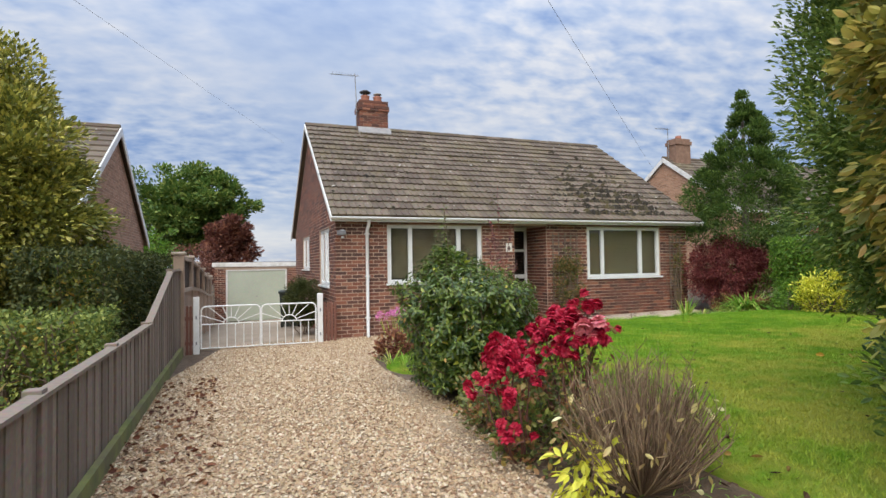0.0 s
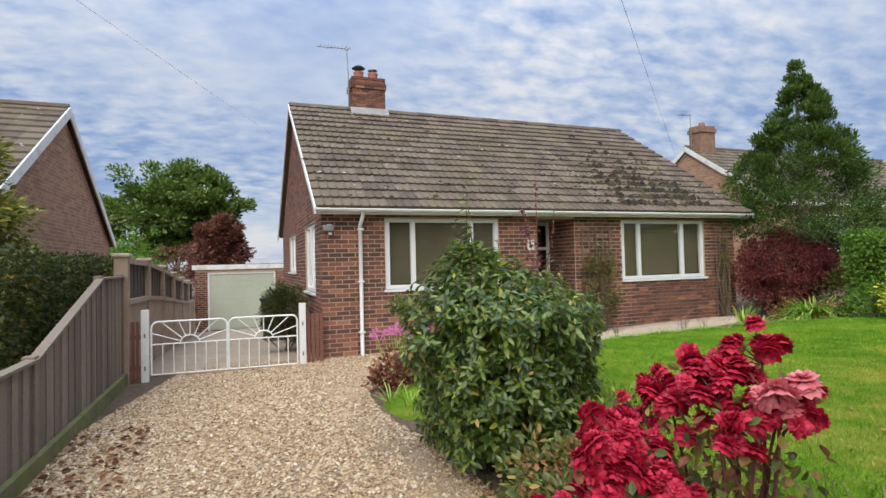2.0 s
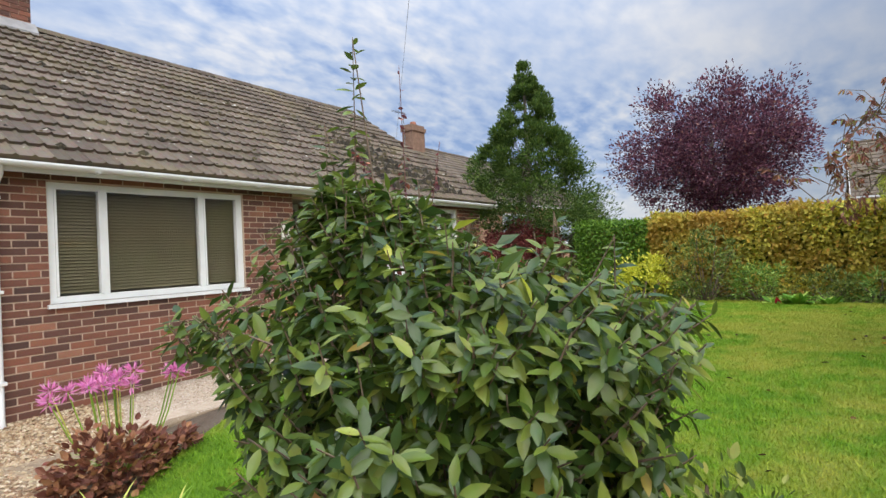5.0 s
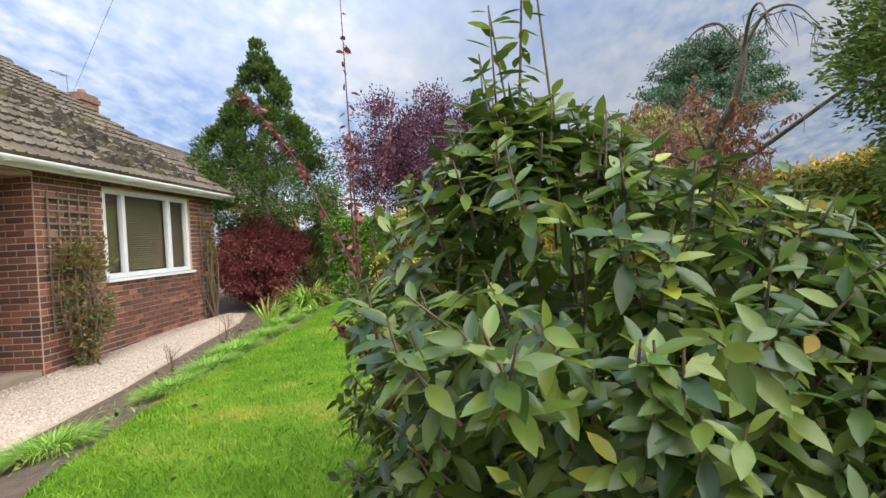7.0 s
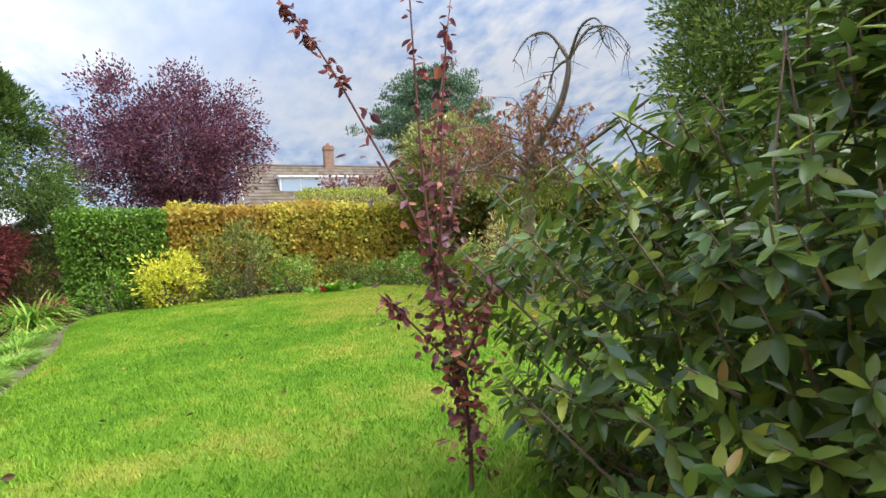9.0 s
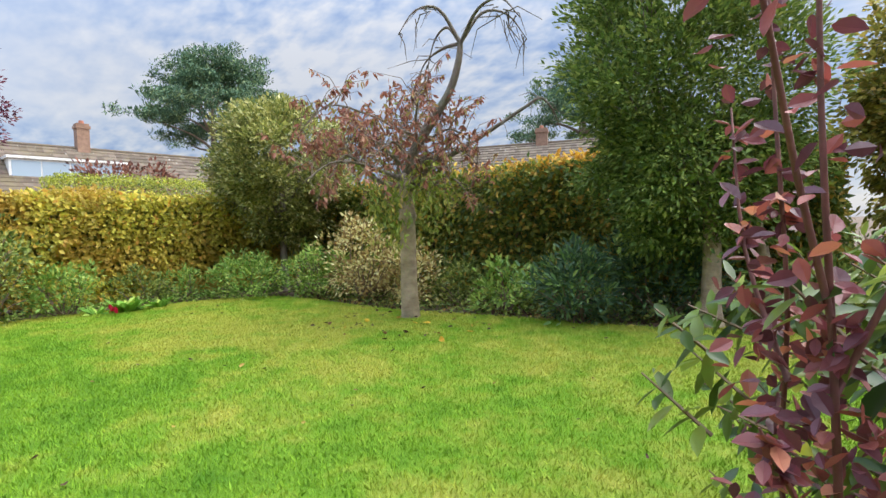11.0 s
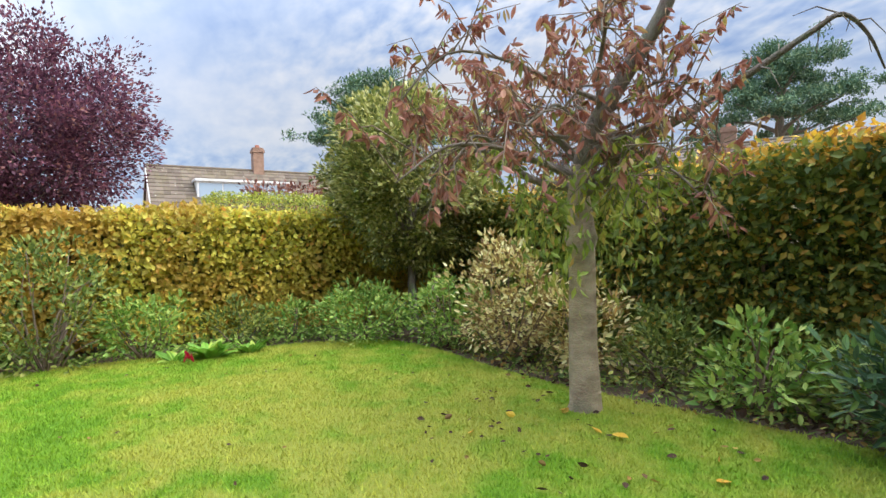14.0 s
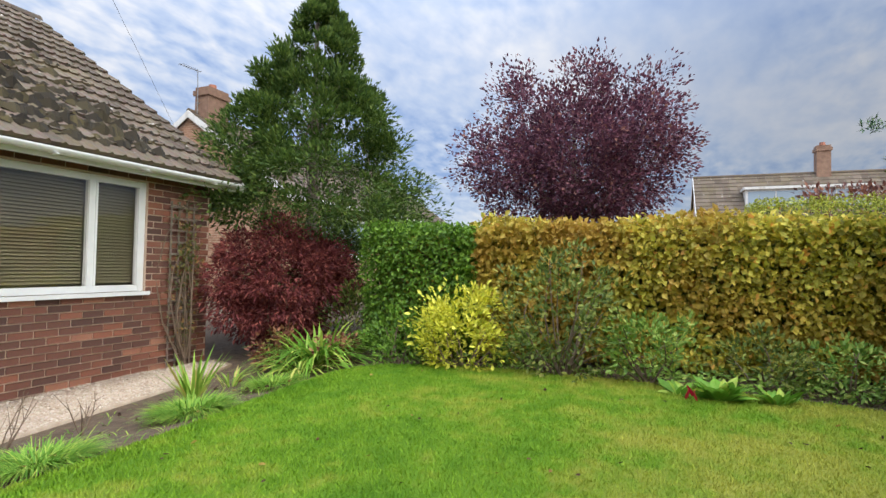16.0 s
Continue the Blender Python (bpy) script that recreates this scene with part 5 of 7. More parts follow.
def places_cone(r, h0, h1, n, power=0.85):
    h = h0 + (h1 - h0) * (1 - rng.random(n) ** 0.6)
    rad = r * (1 - (h - h0) / (h1 - h0)) ** power * np.minimum(1, 0.55 + (h - h0) / (0.22 * (h1 - h0)))
    a = rng.random(n) * 6.2832
    k = 0.45 + 0.6 * rng.random(n) ** 0.5
    lobes = 1 + 0.13 * np.sin(a * 5 + h * 3)
    return np.stack([np.cos(a) * rad * k * lobes, np.sin(a) * rad * k * lobes, h], 1)


def foliage(centres, n_leaves, spread, leaf, ratio, rise=0.2, droop=0.15, rich=False, middle=None, taper=0):
    """One mesh of leaves round clump centres."""
    pick = rng.integers(0, len(centres), n_leaves)
    size = spread * (0.6 + 0.8 * rng.random(len(centres)))
    if taper:
        size = size * np.clip(1.3 * (1.06 - centres[:, 2] / taper), 0.22, 1)
    off = sphere_dirs(n_leaves) * rng.random((n_leaves, 1)) ** 0.45 * size[pick][:, None] * np.array([1, 1, 0.8])
    p = centres[pick] + off
    mid_p = np.mean(centres, 0) if middle is None else np.asarray(middle)
    way = unit(off) * 0.7 + unit(p - mid_p) * 0.6 + np.array([0, 0, rise]) + rng.normal(size=(n_leaves, 3)) * 0.35
    g = Geo()
    leaves(g, p, way, leaf * (0.65 + 0.7 * rng.random(n_leaves)), ratio, 0.2, droop, None, rich)
    return g


def limbs(start, centres, n, radius, bend=0.12, sides=5):
    g = Geo()
    for c in centres[rng.permutation(len(centres))[:n]]:
        s = np.asarray(start) * np.array([1, 1, 0.75 + 0.35 * rng.random()])
        L = np.linalg.norm(c - s)
        r = radius * (0.45 + 0.55 * rng.random())
        g.tube(limb_path(s, c, bend), np.linspace(r, r * 0.2, 5), sides, False)
    return g


def tree(name, label, at, trunk, radii, centres, n_leaves, spread, leaf, ratio, material, bark, n_limbs=14, rich=False, rise=0.2, droop=0.15, group="", category="tree", limb_from=None, taper=0, limb_bark=None, limb_r=None):
    """trunk: points in the tree's frame; centres: clump centres in the same frame."""
    z = float(level(at[0], at[1]))
    t = thing(name, label, category, (at[0], at[1], z), group)
    g = Geo()
    g.smooth = True
    g.tube(trunk, radii, 10)
    part("trunk", g, bark, t)
    if n_limbs:
        start = trunk[len(trunk) // 2] if limb_from is None else limb_from
        b = limbs(start, centres, n_limbs, limb_r or radii[-1] * 0.7)
        b.smooth = True
        part("branch_work", b, limb_bark or bark, t, kind="stuff")
    part("crown", foliage(centres, n_leaves, spread, leaf, ratio, rise, droop, rich, taper=taper), material, t)
    return t


def bush(name, label, at, shape, lift, n_clumps, n_leaves, spread, leaf, ratio, material, stems=9, rich=False, rise=0.3, droop=0.15, shell=0.5, stem_mat=None, group="", category="shrub", stem_r=0.012):
    z = float(level(at[0], at[1]))
    t = thing(name, label, category, (at[0], at[1], z), group)
    c = places_round(shape, n_clumps, shell) + np.array([0, 0, lift])
    c[:, 2] = np.maximum(c[:, 2], spread * 0.45)
    g = Geo()
    for k in range(stems):
        e = c[rng.integers(0, len(c))]
        s = np.array([e[0] * 0.12 + rng.normal() * 0.03, e[1] * 0.12 + rng.normal() * 0.03, -0.02])
        g.tube(limb_path(s, e, 0.08), np.linspace(stem_r, stem_r * 0.35, 5), 5, False)
    part("stem_mass", g, stem_mat or M_TWIG, t, kind="stuff")
    part("foliage", foliage(c, n_leaves, spread, leaf, ratio, rise, droop, rich, (0, 0, lift * 0.7)), material, t)
    return t


def hedge(name, label, x0, x1, y0, y1, top, n_leaves, leaf, ratio, material, wobble=0.05, base=None, stems=30):
    z0 = float(level((x0 + x1) / 2, (y0 + y1) / 2)) if base is None else base
    cx, cy = (x0 + x1) / 2, (y0 + y1) / 2
    t = thing(name, label, "hedge", (cx, cy, z0))
    hx, hy, h = (x1 - x0) / 2, (y1 - y0) / 2, top - z0
    areas = np.array([hy * 2 * h, hy * 2 * h, hx * 2 * h, hx * 2 * h, hx * hy * 4])
    face = rng.choice(5, n_leaves, p=areas / areas.sum())
    a, b = rng.random(n_leaves) * 2 - 1, rng.random(n_leaves)
    p, nrm = np.zeros((n_leaves, 3)), np.zeros((n_leaves, 3))
    for k, (axis, sgn) in enumerate(((0, -1), (0, 1), (1, -1), (1, 1))):
        m = face == k
        p[m, axis], p[m, 1 - axis], p[m, 2] = sgn * (hx, hy)[axis], a[m] * (hx, hy)[1 - axis], b[m] * h
        nrm[m, axis] = sgn
    m = face == 4
    p[m, 0], p[m, 1], p[m, 2] = a[m] * hx, (b[m] * 2 - 1) * hy, h
    nrm[m, 2] = 1
    inward = rng.random((n_leaves, 1)) ** 1.5 * 0.22
    wave = wobble * (np.sin(p[:, 0:1] * 3.1 + p[:, 2:3] * 2.3) + np.sin(p[:, 1:2] * 2.7 + p[:, 2:3] * 3.7 + 1)) * 0.6
    p = p - nrm * inward + nrm * wave + rng.normal(size=p.shape) * wobble * 0.35
    p[:, 2] = np.maximum(p[:, 2], 0.06 + 0.1 * rng.random(n_leaves))
    way = nrm * 0.8 + rng.normal(size=p.shape) * 0.6 + np.array([0, 0, -0.25])
    g = Geo()
    leaves(g, p, way, leaf * (0.6 + 0.8 * rng.random(n_leaves)), ratio, 0.2, 0.2, nrm + rng.normal(size=p.shape) * 0.5, False)
    part("foliage", g, material, t)
    s = Geo()
    for _ in range(stems):
        x, y = (rng.random() * 2 - 1) * max(hx * 0.5, hx - 0.3), (rng.random() * 2 - 1) * max(hy * 0.5, hy - 0.3)
        s.tube([(x, y, -0.03), (x + rng.normal() * 0.05, y + rng.normal() * 0.05, h * 0.5), (x + rng.normal() * 0.12, y + rng.normal() * 0.15, h * 0.92)], [0.022, 0.015, 0.005], 5, False)
        for _ in range(4):
            z = h * (0.15 + 0.75 * rng.random())
            s.tube([(x, y, z), (min(max(x + rng.normal() * 0.15, -hx), hx), min(max(y + rng.normal() * 0.15, -hy), hy), z + 0.12)], [0.008, 0.003], 4, False)
    part("stem_mass", s, M_TWIG, t, kind="stuff")
    # larger filler leaves inside the hedge, always in the mixed hedge's leaf colour
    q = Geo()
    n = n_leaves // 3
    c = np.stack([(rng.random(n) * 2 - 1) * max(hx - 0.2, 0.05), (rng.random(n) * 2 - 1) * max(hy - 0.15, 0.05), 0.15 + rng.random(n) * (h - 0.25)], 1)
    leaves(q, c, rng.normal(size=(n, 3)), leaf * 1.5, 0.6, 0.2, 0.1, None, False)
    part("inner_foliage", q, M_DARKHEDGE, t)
    return t


# ---- the large evergreen shrub beside the drive ----


def laurel():
    at = (2.72, 4.04)
    z = float(level(*at))
    t = thing("evergreen_shrub", "large glossy dark green evergreen shrub with upright shoots", "shrub", (*at, z))

    def outline(a, h):
        """Plan of the shrub's skin at heights h: boxy flanks, low shoulders and a peak towards the house."""
        r = np.interp(h, [0, 0.3, 0.8, 1.12, 1.26, 1.38, 1.5, 1.66], [0.64, 0.74, 0.84, 0.83, 0.66, 0.42, 0.20, 0.06])
        box = (np.abs(np.cos(a)) ** 2.4 + np.abs(np.sin(a)) ** 2.4) ** (-1 / 2.4)
        lump = 1 + 0.07 * np.sin(3 * a + 5 * h) + 0.06 * np.sin(7 * a - 4 * h + 1) + 0.05 * np.sin(2 * a + 9 * h)
        skirt = 1 + (0.62 * np.clip(np.cos(a - 0.5), 0, 1) ** 6 - 0.24 * np.clip(np.cos(a + 0.75), 0, 1) ** 3) * np.clip(2.2 - h, 0, 1)
        r = r * box * lump * skirt
        over = np.clip((h - 1.08) / 0.42, 0, 1)
        return np.stack([np.cos(a) * r * 0.88 - 0.17 * over, np.sin(a) * r * 0.92 + 0.34 * over, h], 1)

    def skin(n, k0, k1):
        h = np.concatenate([rng.random(int(n * 0.82)) * 1.15, 1.08 + 0.5 * rng.random(n - int(n * 0.82)) ** 1.5])
        q = outline(rng.random(n) * 6.2832, h)
        k = k0 + (k1 - k0) * rng.random(n) ** 0.6
        mid_x, mid_y = -0.17 * np.clip((h - 1.08) / 0.42, 0, 1), 0.34 * np.clip((h - 1.08) / 0.42, 0, 1)
        q[:, 0], q[:, 1] = mid_x + (q[:, 0] - mid_x) * k, mid_y + (q[:, 1] - mid_y) * k
        return q, k
    c, depth = skin(1250, 0.64, 1.08)
    c[:, 2] = np.maximum(c[:, 2], 0.05)
    # upright leaders: a tall one at the peak, shorter ones on the shoulders
    shoots = [(-0.18, 0.32, 2.08), (-0.24, 0.42, 1.78), (-0.10, 0.44, 1.72), (0.06, 0.24, 1.58), (-0.36, 0.20, 1.50), (0.30, 0.34, 1.46), (0.22, -0.25, 1.42), (-0.30, -0.22, 1.36), (0.46, -0.05, 1.36), (-0.05, 0.64, 1.44), (0.1, -0.5, 1.32)]
    g = Geo()
    for e in list(c[:60]) + [np.array(q) for q in shoots]:
        s0 = (e[0] * 0.1, e[1] * 0.1, -0.03) if e[2] < 1.4 else (e[0] * 0.55, e[1] * 0.55, 0.5)
        g.tube(limb_path(s0, e, 0.0 if e[2] > 1.64 else 0.05), np.linspace(0.014 if e[2] < 1.3 else 0.006, 0.002, 5), 6, False)
    out = unit(unit((c - np.array([-0.05, 0.1, 0.55])) * np.array([1, 1, 0.7])) * 0.85 + np.array([0, 0, 0.55]) + rng.normal(size=c.shape) * 0.22)
    tips = [(p, o, k, 12, 0.12) for p, o, k in zip(c, out, depth)]
    for q in shoots:
        q = np.array(q)
        tips.append((q, unit(np.array([rng.normal() * 0.06, rng.normal() * 0.06, 1.0])), 0.0, 38 if q[2] > 1.7 else 20, 0.55 if q[2] > 1.7 else 0.30))
    rest_p, rest_w, rest_l, rest_u = [], [], [], []
    singles = []
    for p, o, deep, n_leaf, reach in tips:
        u = unit(np.cross(o, np.array([0.3, 0.2, 0.4])))
        w = np.cross(o, u)
        g.tube([p - o * reach * 1.2, p + o * 0.01], [0.0042, 0.0018], 4, False)
        turn = rng.random() * 6.28
        for k in range(n_leaf):
            f = k / n_leaf
            a = turn + k * 2.4 + rng.normal() * 0.15
            lift = 0.05 + 0.75 * f ** 2.0
            way = unit((u * math.cos(a) + w * math.sin(a)) + o * lift + np.array([0, 0, -0.22]) + rng.normal(size=3) * 0.26)
            base = p - o * reach * (1 - f) + rng.normal(size=3) * 0.004
            L = (0.058 + 0.032 * rng.random()) * (1.0 - 0.35 * f ** 3) * (1.0 if deep > 0 else 0.95)
            up = o + np.array([0, 0, 0.5]) + rng.normal(size=3) * 0.42
            q = base + way * L
            if q[0] < 0.15 and deep > 0.95 and len(singles) < 290 and rng.random() < 0.35:
                singles.append((base, way, L, up))
            else:
                rest_p.append(base), rest_w.append(way), rest_l.append(L), rest_u.append(up)
    part("stem_mass", g, M_TWIG, t, kind="stuff")
    g = Geo()
    g.smooth = True
    leaves(g, np.array(rest_p), np.array(rest_w), np.array(rest_l), 0.41, 0.2, 0.2, np.array(rest_u), True)
    part("foliage", g, M_LAUREL, t)
    g = Geo()
    n = 2600
    p = skin(n, 0.2, 0.75)[0]
    leaves(g, p, rng.normal(size=(n, 3)), 0.10, 0.5, 0.2, 0.2, None, False)
    part("inner_foliage", g, M_LAUREL, t)
    shapes = []
    for k in range(4):
        g = Geo()
        g.smooth = True
        leaves(g, np.zeros((1, 3)), np.array([[1.0, 0, 0]]), 1.0, 0.38 + 0.03 * k, 0.16, 0.08 + 0.06 * k, np.array([[0, 0, 1.0]]), True)
        me = g.mesh("leaf")
        me.materials.append(M_LAUREL_ONE)
        shapes.append(me)
    for base, way, L, up in singles:
        up = Vector(up)
        x = Vector(way).normalized()
        y = up.cross(x).normalized()
        m = Matrix((x, y, x.cross(y))).transposed().to_4x4()
        m.translation = Vector(base)
        part("leaf", shapes[rng.integers(0, 4)], None, t, at=m @ Matrix.Scale(float(L), 4))


laurel()


# ---- purple-leaved sapling ----


def arc_points(pts, k):
    """A smooth curve through points, k steps from each to the next."""
    p = np.asarray(pts, float)
    e = np.concatenate([[2 * p[0] - p[1]], p, [2 * p[-1] - p[-2]]])
    out = []
    for i in range(len(p) - 1):
        a, b, c, d = e[i:i + 4]
        for s in np.arange(k) / k:
            out.append(0.5 * (2 * b + (c - a) * s + (2 * a - 5 * b + 4 * c - d) * s * s + (3 * b - a - 3 * c + d) * s ** 3))
    return np.array(out + [p[-1]])


def sapling():
    at = (3.62, 4.88)
    z = float(level(*at))
    t = thing("plum_sapling", "slender purple-leaved plum sapling beside the evergreen shrub", "sapling", (*at, z))
    # each stem: its points, leaves in the lower and upper half
    ways = [([(0.02, -0.01, -0.03), (0.0, 0.0, 0.22), (-0.03, 0.05, 0.42), (-0.03, 0.11, 0.75), (-0.02, 0.13, 1.1), (-0.02, 0.14, 1.5), (-0.02, 0.15, 2.2)], 210, 46),
            ([(0.0, 0.0, 0.26), (0.05, -0.02, 0.5), (0.03, 0.05, 0.8), (0.04, 0.07, 1.1), (0.06, 0.0, 1.4), (0.07, -0.06, 1.72)], 120, 34),
            ([(-0.03, 0.11, 0.80), (0.0, 0.19, 1.0), (0.02, 0.29, 1.2), (0.05, 0.42, 1.45), (0.09, 0.58, 1.66), (0.12, 0.68, 1.76)], 26, 74),
            ([(-0.03, 0.10, 0.7), (-0.12, 0.12, 0.95), (-0.16, 0.12, 1.25), (-0.19, 0.10, 1.5)], 24, 20),
            ([(0.03, 0.05, 0.7), (0.10, -0.02, 0.9), (0.13, -0.08, 1.15)], 34, 24),
            ([(-0.02, 0.06, 0.45), (0.02, 0.20, 0.62), (0.03, 0.28, 0.70)], 20, 26),
            ([(-0.02, 0.04, 0.4), (-0.13, 0.02, 0.58), (-0.18, -0.02, 0.74)], 30, 26)]
    for i, (w, _, _) in enumerate(ways):
        fine = arc_points(w, 3)
        g = Geo()
        g.smooth = True
        g.tube(fine, np.linspace(0.0095 if i == 0 else 0.0055, 0.0018, len(fine)), 6)
        part("stem", g, M_REDTWIG, t)
    g = Geo()
    for w, low, high in ways:
        w = arc_points(w, 3)
        low, high = int(low * 1.3), int(high * 1.3)
        n = low + high
        s = np.concatenate([0.10 + 0.42 * rng.random(low), 0.5 + 0.5 * rng.random(high)])
        k = s * (len(w) - 1)
        i = np.minimum(k.astype(int), len(w) - 2)
        loose = np.where(s < 0.5, 0.035, 0.010)[:, None]
        p = w[i] + (w[i + 1] - w[i]) * (k - i)[:, None] + rng.normal(size=(n, 3)) * loose
        d = rng.normal(size=(n, 3)) * np.array([1, 1, 0.5]) + np.array([0, 0, -0.25])
        leaves(g, p, d, 0.024 + 0.020 * rng.random(n), 0.62, 0.3, 0.3, None, True)
    part("foliage", g, M_PLUM, t)


sapling()

# ---- trees ----
c = places_cone(2.3, 0.5, 5.8, 420, 0.95)
c = c[~((c[:, 0] < 0.35) & (c[:, 2] < 1.75))]
tree("conical_tree", "conical dark green evergreen tree beside the house", (13.0, 8.9), [(0, 0, -0.05), (0, 0, 1.5), (0.03, 0, 3.5), (0, 0, 5.5)], [0.11, 0.09, 0.06, 0.02], c, 62000, 0.30, 0.085, 0.36, M_CONELEAF, M_BARK, 60, rise=0.5, taper=7.2)
c = np.concatenate([places_round(ellipsoid(0.98, 0.92, 1.85, 0.14, 5), 430, 0.45) + np.array([0.24, -0.12, 2.5]), places_round(ellipsoid(0.95, 0.85, 0.5, 0.14, 6), 90, 0.5) + np.array([0.2, -0.15, 1.45])])
c[:, 2] = np.maximum(c[:, 2], 0.8)
oak = tree("evergreen_oak", "broad dark evergreen tree with pale forked trunk", (4.76, 0.80), [(0, 0, -0.05), (0, 0, 0.15), (-0.01, 0, 0.45), (-0.02, 0, 0.75), (0.0, -0.02, 1.0), (0.06, -0.05, 1.25)], [0.125, 0.09, 0.08, 0.072, 0.06, 0.03], c, 74000, 0.24, 0.058, 0.42, M_OAKLEAF, M_BARK_PALE, 34, rise=0.4, limb_bark=M_BARK, limb_r=0.016, limb_from=(0.03, -0.03, 1.15))
g = Geo()
g.smooth = True
g.tube([(-0.36, -0.62, -0.05), (-0.36, -0.60, 0.3), (-0.30, -0.52, 0.8), (-0.2, -0.4, 1.4)], [0.07, 0.052, 0.045, 0.03], 10)
part("second_stem", g, M_BARK_PALE, oak)
c = places_round(ellipsoid(2.6, 2.6, 2.1, 0.12, 8), 330, 0.25) + np.array([0, 0, 3.75])
tree("copper_tree", "large round purple-leaved tree behind the hedge", (19.2, 5.75), [(0, 0, -0.1), (0, 0, 1.0), (0.1, 0, 2.4), (0, 0, 4.6)], [0.2, 0.16, 0.10, 0.03], c, 52000, 0.50, 0.088, 0.6, M_PURPLE, M_BARK, 90, rise=0.3)
c = places_round(ellipsoid(1.12, 1.1, 1.15, 0.10, 9), 240, 0.5) + np.array([0, 0, 1.98])
tree("variegated_holly", "round variegated yellow-green holly tree on a stem", (11.25, 0.85), [(0, 0, -0.05), (0.02, 0, 0.6), (0, 0, 1.2), (0, 0, 2.4)], [0.07, 0.055, 0.05, 0.02], c, 46000, 0.26, 0.066, 0.55, M_HOLLY, M_BARK, 30, rise=0.35)
c = np.concatenate([places_round(ellipsoid(1.6, 1.5, 1.85, 0.12, 11), 300, 0.5) + np.array([0, 0, 2.5]), places_cone(0.8, 4.0, 5.2, 30) + np.array([0.3, 0.2, 0])])
tree("golden_holly", "tall golden-green holly tree behind the fence", (-3.4, 8.1), [(0, 0, -0.05), (0, 0, 1.0), (0, 0, 3.0), (0.2, 0.1, 4.6)], [0.12, 0.10, 0.07, 0.02], c, 60000, 0.34, 0.095, 0.5, M_GOLDEN, M_BARK, 40, rise=0.3)
c = np.concatenate([places_round(ellipsoid(0.50, 0.52, 1.1, 0.18, 12), 170, 0.35) + np.array([0, 0, 2.0]), places_round(ellipsoid(0.40, 0.35, 0.5, 0.2, 13), 40, 0.3) + np.array([-0.05, 0, 1.05])])
tree("roadside_tree", "tall narrow olive-gold tree at the roadside hedge's end", (3.26, -0.36), [(0, 0, -0.05), (0.02, 0, 0.6), (0, 0, 1.4), (0, 0, 2.6)], [0.06, 0.05, 0.035, 0.012], c, 24000, 0.2, 0.062, 0.55, M_OLIVE, M_TWIG, 60, rich=True, rise=-0.2)
for at, r, rz, zc, mt, n, lf in (((-4.6, 46), 4.3, 3.6, 6.0, M_FARGREEN, 15000, 0.42), ((-1.6, 45), 2.6, 3.2, 6.6, M_FARGREEN, 12000, 0.40), ((-0.6, 40), 1.9, 2.3, 3.3, M_FARRED, 8000, 0.34), ((-4.6, 30), 1.9, 1.8, 2.2, M_HORNBEAM, 5000, 0.16), ((-2.4, 33), 1.5, 1.6, 2.0, M_FARRED, 3000, 0.16)):
    c = places_round(ellipsoid(r, r, rz, 0.42, int(r * 10)), 150, 0.35) + np.array([0, 0, zc])
    red = mt is M_FARRED
    tree("garden_tree", "distant dark red tree behind the garage" if red else "distant green broadleaf tree behind the garage", at, [(0, 0, -0.2), (0, 0, zc * 0.5), (0, 0, zc), (0.1, 0, zc + rz * 0.6)], [0.25, 0.2, 0.14, 0.04], c, int(n * 1.5), r * 0.19, lf * 0.75, 0.6, mt, M_BARK, 30, group="distant trees")


def pine(at, top, spread, pads, seed):
    """Bare leaning trunk carrying flat needle pads, each on a limb of its own."""
    r = np.random.default_rng(seed)
    z = float(level(*at))
    t = thing("pine_tree", "distant dark pine with flat layered crown", "tree", (*at, z), "distant pines")
    line = arc_points([(0, 0, -0.2), (0.4, 0.2, top * 0.35), (0.1, 0.3, top * 0.7), (0.3, 0, top * 0.95)], 4)
    g = Geo()
    g.smooth = True
    g.tube(line, np.linspace(0.42, 0.08, len(line)), 10)
    part("trunk", g, M_BARK, t)
    b, f = Geo(), Geo()
    b.smooth = True
    for k in range(pads):
        u = k / (pads - 1)
        a = k * 2.4 + r.random()
        h = top * (0.60 + 0.40 * u)
        R = spread * (1.0 - 0.75 * u ** 1.6) * (0.55 + 0.45 * r.random())
        c = np.array([math.cos(a) * R, math.sin(a) * R, h])
        root = line[np.argmin(np.abs(line[:, 2] - (h - 0.10 * top)))]
        b.tube(limb_path(root, c, 0.06), np.linspace(0.16, 0.04, 5), 6, False)
        n = 1500
        size = spread * (0.30 + 0.16 * r.random())
        sub_c = c + np.stack([r.normal(size=14) * size * 0.5, r.normal(size=14) * size * 0.5, r.random(14) * size * 0.32], 1)
        p = sub_c[r.integers(0, 14, n)] + sphere_dirs(n) * r.random((n, 1)) ** 0.5 * size * np.array([0.36, 0.36, 0.20])
        leaves(f, p, rng.normal(size=(n, 3)) + np.array([0, 0, 0.7]), spread * 0.055, 0.32, 0.2, 0.1, None, False)
    part("branch_work", b, M_BARK, t, kind="stuff")
    part("crown", f, M_PINE, t)


pine((56, -21), 18.2, 7.6, 24, 3)
pine((22.5, -35), 13.2, 5.2, 20, 5)


# ---- weeping cherry ----


